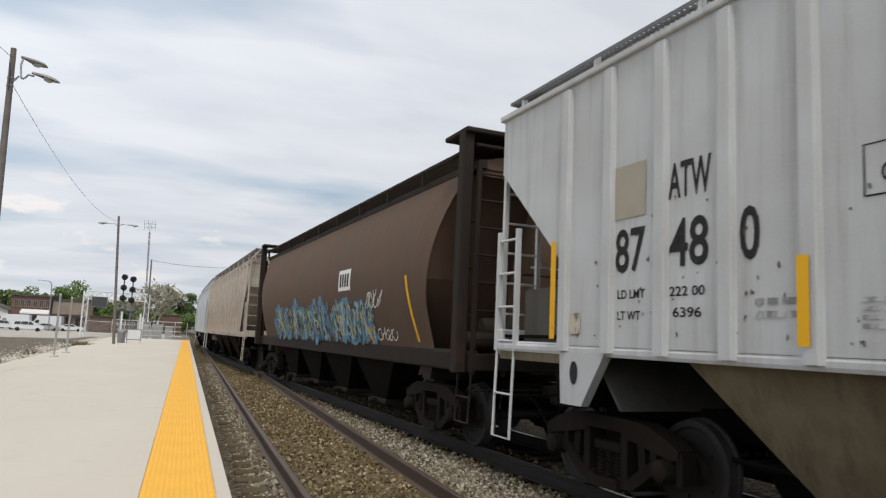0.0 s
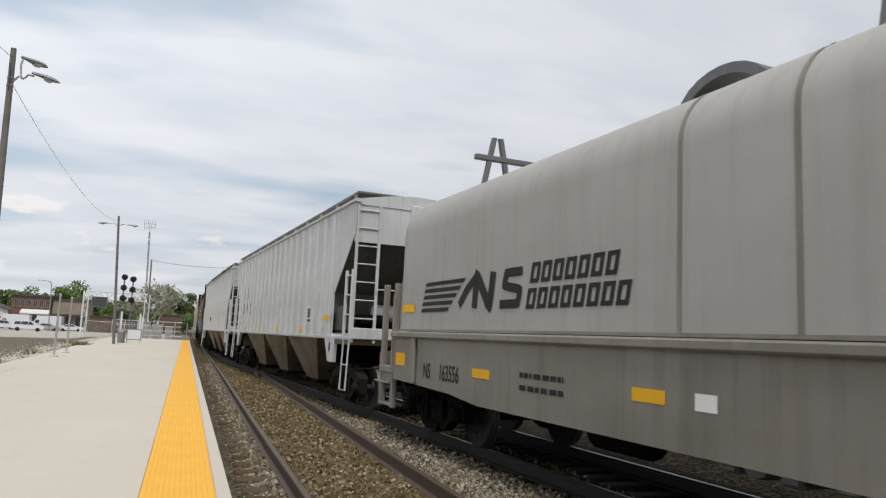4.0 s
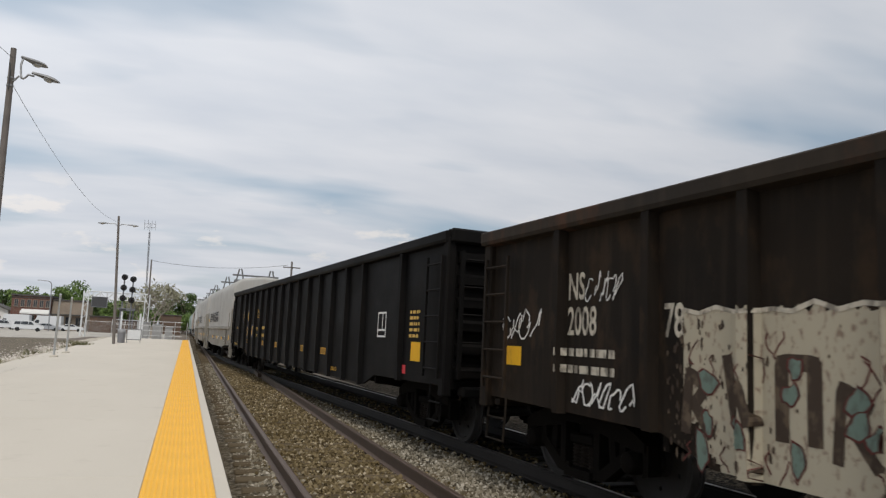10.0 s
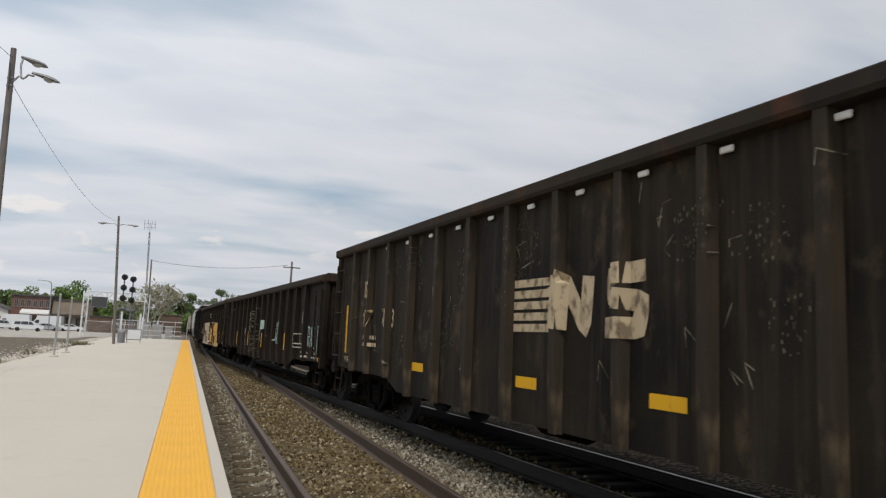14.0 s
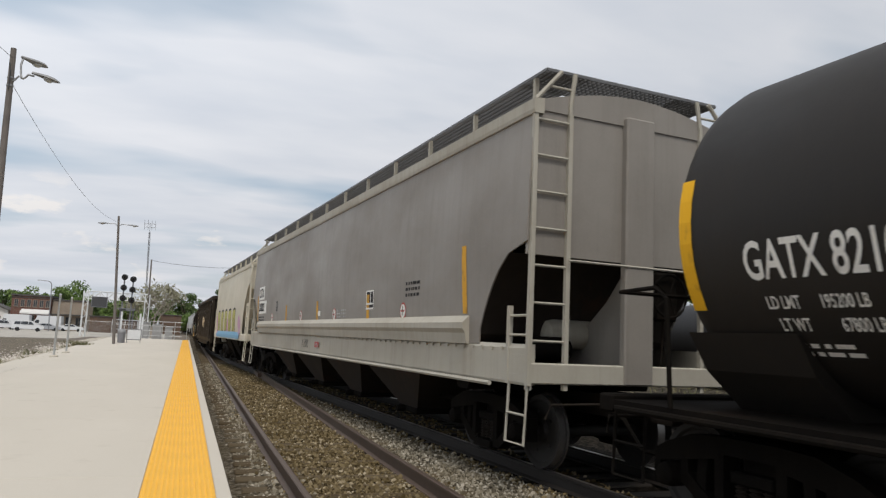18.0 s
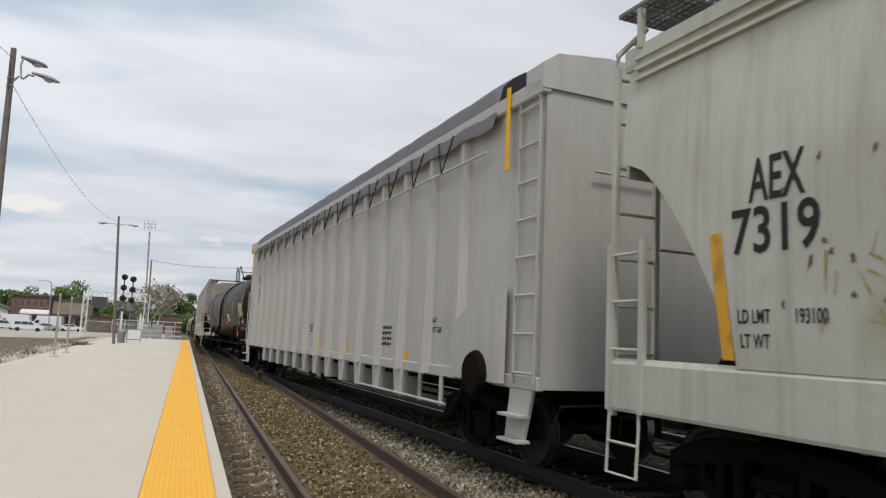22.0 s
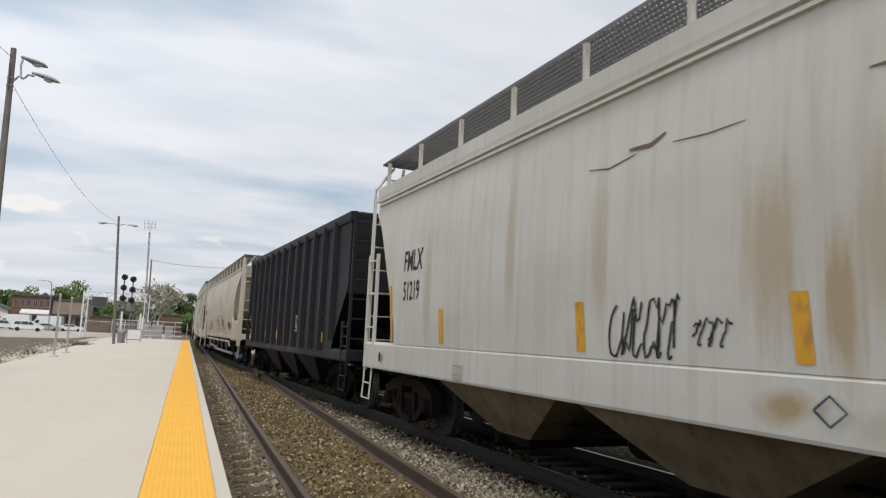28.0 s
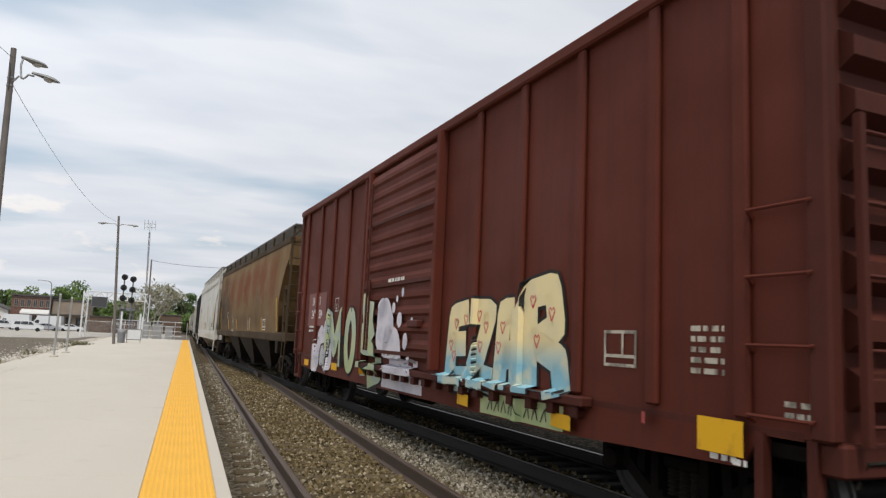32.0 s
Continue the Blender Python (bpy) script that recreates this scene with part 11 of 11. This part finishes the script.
def buildings():
    y = 172
    t = thing("brick_building", "two-storey red brick shop building with a white awning", "building")
    bm = bmesh.new()
    bevelled(bm, -35.0, -27.6, y, y + 14, GZ, 6.7, 0.05, 1)
    part("wall", bm, B["brick"], t)
    bm = bmesh.new()
    box(bm, -35.2, -27.4, y - 0.2, y + 14.2, 6.7, 7.05)
    box(bm, -35.1, -27.5, y - 0.1, y + 0.1, 6.3, 6.42)
    part("cornice", bm, B["roofing"], t)
    for i in range(6):
        x = -34.4 + i * 1.18
        facade_window(t, x, x + 0.62, 4.5, 5.9, y)
    for i in range(3):
        x = -34.5 + i * 2.3
        facade_window(t, x, x + 1.7, 0.6, 2.6, y)
    bm = bmesh.new()
    prism(bm, [(y - 1.6, 3.2), (y - 0.01, 3.95), (y - 0.01, 3.6), (y - 1.6, 2.95)], -33.0, -27.6, "x")
    part("awning", bm, B["awning"], t, "sloping white awning")
    t = thing("tan_building", "low tan brick building with a flat roof", "building")
    bm = bmesh.new()
    bevelled(bm, -27.5, -20.8, y + 1, y + 13, GZ, 6.1, 0.05, 1)
    part("wall", bm, B["tan_brick"], t)
    bm = bmesh.new()
    box(bm, -27.45, -20.6, y + 0.8, y + 13.2, 6.1, 6.4)
    part("roof", bm, B["roofing"], t)
    for i in range(3):
        facade_window(t, -26.6 + i * 2.0, -25.5 + i * 2.0, 0.8, 2.6, y + 1)
    bm = bmesh.new()
    box(bm, -27.5, -20.7, y - 0.4, y + 0.98, 3.0, 3.25)
    part("canopy", bm, B["roofing"], t)
    # small house beyond the car park
    t = thing("house", "small pale house with a pitched grey roof", "house")
    bm = bmesh.new()
    prism(bm, [(-46, GZ), (-36.6, GZ), (-36.6, 3.6), (-41, 5.0), (-46, 3.6)], 178, 188)
    part("wall", bm, B["awning"], t)
    bm = bmesh.new()
    prism(bm, [(-36.2, 3.45), (-41, 5.05), (-46.5, 3.45), (-46.5, 3.7), (-41, 5.35), (-36.2, 3.7)], 177.5, 188.5)
    part("roof", bm, B["roofing"], t)
    for x in (-39.2, -42.5):
        facade_window(t, x, x + 1.2, 0.8, 2.2, 178)
    # brown shed at the tracks' end and a rusty store behind the gantry
    for nm, lab, x0, x1, yy, top in (("shed", "rusty brown metal-sided shed", -6.1, -1.3, 190, 4.4), ("shed", "dark brown low storage shed behind the gantry", -19.0, -13.8, 165, 3.0), ("shed", "brown storage shed with a flat roof", -13.2, -9.8, 160, 2.4)):
        t = thing(nm, lab, "shed", "sheds")
        bm = bmesh.new()
        box(bm, x0, x1, yy, yy + 6, GZ, top)
        w = part("wall", bm, B["rust_wall"], t)
        bm = bmesh.new()
        box(bm, x0 - 0.2, x1 + 0.2, yy - 0.2, yy + 6.2, top, top + 0.2)
        part("roof", bm, B["roofing"], t)
        n = int((x1 - x0) / 0.6)
        for i in range(n + 1):
            bm = bmesh.new()
            x = x0 + (x1 - x0) * i / n
            box(bm, x - 0.04, x + 0.04, yy - 0.05, yy, GZ, top)
            part("batten", bm, B["rust_wall"], w)
    t = thing("street_lamp", "tall grey street lamp with a curved arm", "street lamp", "", pose(-24.0, 150, GZ))
    bm = bmesh.new()
    tube(bm, [(0, 0, 0), (-0.3, 0, 8.6), (-0.5, 0, 9.1), (-1.0, 0, 9.3), (-2.1, 0, 9.35)], 0.1, 8, 0.06)
    part("pole", bm, B["lattice"], t)
    cobra_head(t, pose(-2.0, 0, 9.35, 0, 0, 180))


def car_body(profile, half_w, tumble, waist):
    """A lofted body from a side outline (y, z); it narrows above the waist."""
    bm = bmesh.new()
    L, R_ = [], []
    for y, z in profile:
        w = half_w - max(0.0, z - waist) * tumble
        L.append(bm.verts.new((-w, y, z)))
        R_.append(bm.verts.new((w, y, z)))
    n = len(profile)
    for i in range(n):
        j = (i + 1) % n
        bm.faces.new((L[i], L[j], R_[j], R_[i]))
    bm.faces.new(L[::-1])
    bm.faces.new(R_)
    bmesh.ops.bevel(bm, geom=[e for e in bm.edges if (e.verts[0].co.x > 0) == (e.verts[1].co.x > 0)], offset=0.06, segments=2, affect="EDGES")
    return bm


def motor_car(label, x, y, rz, paint_mat, style):
    t = thing(style, label, "car" if style != "delivery_van" else "van", "parked vehicles", pose(x, y, GZ + 0.02, 0, 0, rz))
    if style == "minivan":
        prof = [(-2.35, 0.35), (2.35, 0.35), (2.42, 0.75), (2.3, 0.98), (1.45, 1.12), (0.75, 1.68), (0.3, 1.76), (-1.9, 1.74), (-2.3, 1.2), (-2.42, 0.7)]
        wins = [[(0.9, 1.12), (0.55, 1.58), (0.1, 1.62), (0.1, 1.12)], [(0.02, 1.12), (0.02, 1.62), (-1.0, 1.62), (-1.0, 1.12)], [(-1.08, 1.12), (-1.08, 1.62), (-1.85, 1.58), (-2.05, 1.15)]]
        waist, top, wr, ax = 1.1, 1.76, 0.33, 1.5
    elif style == "saloon_car":
        prof = [(-2.3, 0.3), (2.3, 0.3), (2.35, 0.6), (2.2, 0.82), (1.2, 0.95), (0.4, 1.4), (-0.9, 1.42), (-1.7, 1.02), (-2.25, 0.95), (-2.35, 0.6)]
        wins = [[(0.85, 0.98), (0.35, 1.33), (-0.2, 1.35), (-0.2, 0.98)], [(-0.28, 0.98), (-0.28, 1.35), (-0.85, 1.34), (-1.35, 1.0)]]
        waist, top, wr, ax = 0.95, 1.42, 0.31, 1.4
    else:
        prof = [(-3.2, 0.45), (2.6, 0.45), (2.75, 0.9), (2.55, 1.25), (1.9, 1.4), (1.45, 2.1), (1.3, 2.9), (-3.15, 2.95), (-3.25, 0.9)]
        wins = [[(1.72, 1.4), (1.42, 2.0), (0.8, 2.0), (0.8, 1.4)]]
        waist, top, wr, ax = 2.2, 2.9, 0.37, 1.9
    hw, tum = 0.92 if style != "delivery_van" else 1.05, 0.22 if style != "delivery_van" else 0.03
    body = part("body", car_body(prof, hw, tum, waist), paint_mat, t, smooth=35)
    for s in (-1, 1):
        for w in wins:
            bm = bmesh.new()
            q = [bm.verts.new((s * (hw - max(0, z - waist) * tum + 0.006), yy, z)) for yy, z in w]
            bm.faces.new(q)
            part("side_window", bm, B["window"], body)
        for yy, m, nm in ((2.3 if style != "delivery_van" else 2.62, B["lens"], "headlight"), (-2.33 if style != "delivery_van" else -3.2, B["lamp_red"], "tail_light")):
            bm = bmesh.new()
            bevelled(bm, s * 0.68 - 0.16, s * 0.68 + 0.16, yy - 0.08, yy + 0.08, 0.68, 0.86, 0.03, 1)
            part(nm, bm, m, body)
    # windscreen and rear window lie on the sloping panes of the outline
    front = (prof[4], prof[5]) if style != "delivery_van" else (prof[4], prof[5])
    (ya, za), (yb, zb) = front
    bm = bmesh.new()
    bm.faces.new([bm.verts.new(p) for p in ((-0.72, ya - 0.02, za + 0.05), (0.72, ya - 0.02, za + 0.05), (0.64, yb + 0.03, zb + 0.0), (-0.64, yb + 0.03, zb + 0.0))])
    part("windscreen", bm, B["window"], body)
    for yy in (ax, -ax):
        for s in (-1, 1):
            bm = bmesh.new()
            lathe(bm, [(wr * 0.62, s * 0.02), (wr, s * 0.03), (wr, s * -0.18), (wr * 0.62, s * -0.18)], "x", 16, (s * (hw - 0.01), yy, wr))
            w = part("wheel", bm, B["tyre"], t, smooth=40)
            bm = bmesh.new()
            lathe(bm, [(0.0, s * 0.0), (wr * 0.4, s * 0.02), (wr * 0.62, s * 0.0), (wr * 0.62, s * -0.05)], "x", 12, (s * (hw - 0.01), yy, wr))
            part("hub_cap", bm, B["hub"], w)


def vehicles():
    motor_car("white minivan parked side-on in the car park", -25.2, 138, -84, B["car_white"], "minivan")
    motor_car("white minivan parked beside another", -31.5, 150, -70, B["car_white"], "minivan")
    motor_car("white minivan parked at the edge of the lot", -34.6, 152, -60, B["car_white"], "minivan")
    motor_car("silver saloon car parked in the lot", -25.3, 156, -75, B["car_silver"], "saloon_car")
    motor_car("white saloon car parked in front of the shop", -21.6, 160, -88, B["car_white"], "saloon_car")
    motor_car("white delivery van parked in front of the brick shop", -32.6, 163, 86, B["car_white"], "delivery_van")
    motor_car("white delivery van parked nose to tail", -27.0, 164, 84, B["car_white"], "delivery_van")


def parked_tanks():
    """Old tank cars left on the storage line across the yard."""
    for i in range(5):
        y = 4 + i * 15.5
        x = 25.5
        t = thing("parked_tank_car", "old black tank car standing on a storage line", "tank car", "parked tank cars", pose(x, y, 0))
        bm = bmesh.new()
        pr = [(0.001, -6.9), (0.7, -6.8), (1.2, -6.5), (1.42, -6.0), (1.45, -5.6), (1.45, 5.6), (1.42, 6.0), (1.2, 6.5), (0.7, 6.8), (0.001, 6.9)]
        lathe(bm, pr, "y", 28, (0, 0, 2.55))
        part("tank_shell", bm, B["tank_black"], t, smooth=40)
        bm = bmesh.new()
        lathe(bm, [(0.5, 3.8), (0.5, 4.35), (0.4, 4.45), (0.0, 4.48)], "z", 16)
        part("dome", bm, B["tank_black"], t, smooth=40)
        bm = bmesh.new()
        bevelled(bm, -1.3, 1.3, -7.4, 7.4, 0.95, 1.15, 0.02, 1)
        part("underframe", bm, M["black_iron"], t)
        for s in (-1, 1):
            bm = bmesh.new()
            for yy in (s * 5 - 0.85, s * 5 + 0.85):
                lathe(bm, [(0.42, -0.85), (0.42, -0.7), (0.1, -0.68), (0.1, 0.68), (0.42, 0.7), (0.42, 0.85)], "x", 18, (0, yy, 0.42))
            bevelled(bm, -1.05, -0.9, s * 5 - 1.1, s * 5 + 1.1, 0.35, 0.75, 0.06, 1)
            bevelled(bm, 0.9, 1.05, s * 5 - 1.1, s * 5 + 1.1, 0.35, 0.75, 0.06, 1)
            bevelled(bm, -0.95, 0.95, s * 5 - 0.25, s * 5 + 0.25, 0.5, 0.96, 0.04, 1)
            part("truck", bm, M["black_iron"], t)
            bm = bmesh.new()
            tube(bm, [(-1.25, s * 0.3, 1.1), (-1.5, s * 0.3, 2.5), (-1.2, s * 0.3, 3.5), (-0.6, s * 0.3, 4.0)], 0.025)
            part("ladder_stile", bm, M["black_iron"], t)
    cx = lambda y: 25.5
    t = tagged(new("railway_track"), "storage track with rusty rails across the yard", "railway track", "tracks", "structure")
    for o in (-0.755, 0.755):
        rail_line(t, cx, o, -20, 90, 10, "rail", M["rail_dull"])
    # darkened gravel strip that carries the yard lines, and dry grass between them
    flat_sheet("cinder_yard", "dark gravel ground of the yard between the tracks", "cinders", [(9.6, -30), (60, -30), (60, 140), (8.0, 140)], GZ + 0.006, B["cinder"])
    rs = np.random.RandomState(4)
    n = 4000
    x, y = rs.uniform(12.4, 24, n), rs.uniform(4, 70, n)
    h = rs.uniform(0.05, 0.28, n) * (0.4 + 0.6 * (np.sin(x * 0.9) * np.sin(y * 0.23) > 0))
    a = rs.rand(n) * 6.28
    vs = np.stack([np.stack([x - 0.03 * np.cos(a), y - 0.03 * np.sin(a), np.full(n, GZ)], 1), np.stack([x + 0.03 * np.cos(a), y + 0.03 * np.sin(a), np.full(n, GZ)], 1), np.stack([x + rs.normal(0, 0.08, n), y + rs.normal(0, 0.08, n), GZ + h], 1)], 1).reshape(-1, 3)
    g = pydata("dry_grass", vs.tolist(), [(3 * i, 3 * i + 1, 3 * i + 2) for i in range(n)], B["weed"])
    tagged(g, "dry grass and weeds between the yard tracks", "grass", kind="stuff")


left_ground()
lamp_poles()
chain_fence([(-12.4, 104), (-5.6, 104)], 1.9, "chain-link fence in front of the gantry")
platform_things()
gantry()
antenna()
buildings()
vehicles()
woods()
parked_tanks()


def car_pose(u, tc):
    """The pose of a car whose centre is u along the line, carried by its two trucks."""
    a, b = Vector((line_x(u + tc), u + tc, 0)), Vector((line_x(u - tc), u - tc, 0))
    mid, d = (a + b) / 2, a - b
    return pose(mid.x, mid.y, 0, 0, 0, math.degrees(math.atan2(-d.x, d.y)))


def motions():
    where = {}
    for car, u0, tc in CARS:
        where[car] = u0
        rows = [(t, car_pose(u0 + SPEED * t, tc)) for t in range(0, 33)]
        walk(car, rows)
    for ws, car, y in WHEELS:
        x, yy, z = ws.location
        u0 = where[car] + y
        # the wheel rolls while it is near enough to be seen turning
        f0 = max(0, int(30 * (-8 - u0) / SPEED))
        f1 = min(960, int(30 * (34 - u0) / SPEED))
        if f1 <= f0:
            walk(ws, [(0, pose(x, yy, z)), (32, pose(x, yy, z, -40))])
            continue
        turn = math.degrees(SPEED / 30 / WHEEL_R)
        rows = [(0, pose(x, yy, z, 20))] if f0 > 0 else []
        rows += [(f / 30, pose(x, yy, z, -turn * (f - f0))) for f in range(f0, f1 + 1)]
        if f1 < 960:
            rows.append((32, pose(x, yy, z, -turn * (f1 - f0) - 20)))
        walk(ws, rows)


motions()
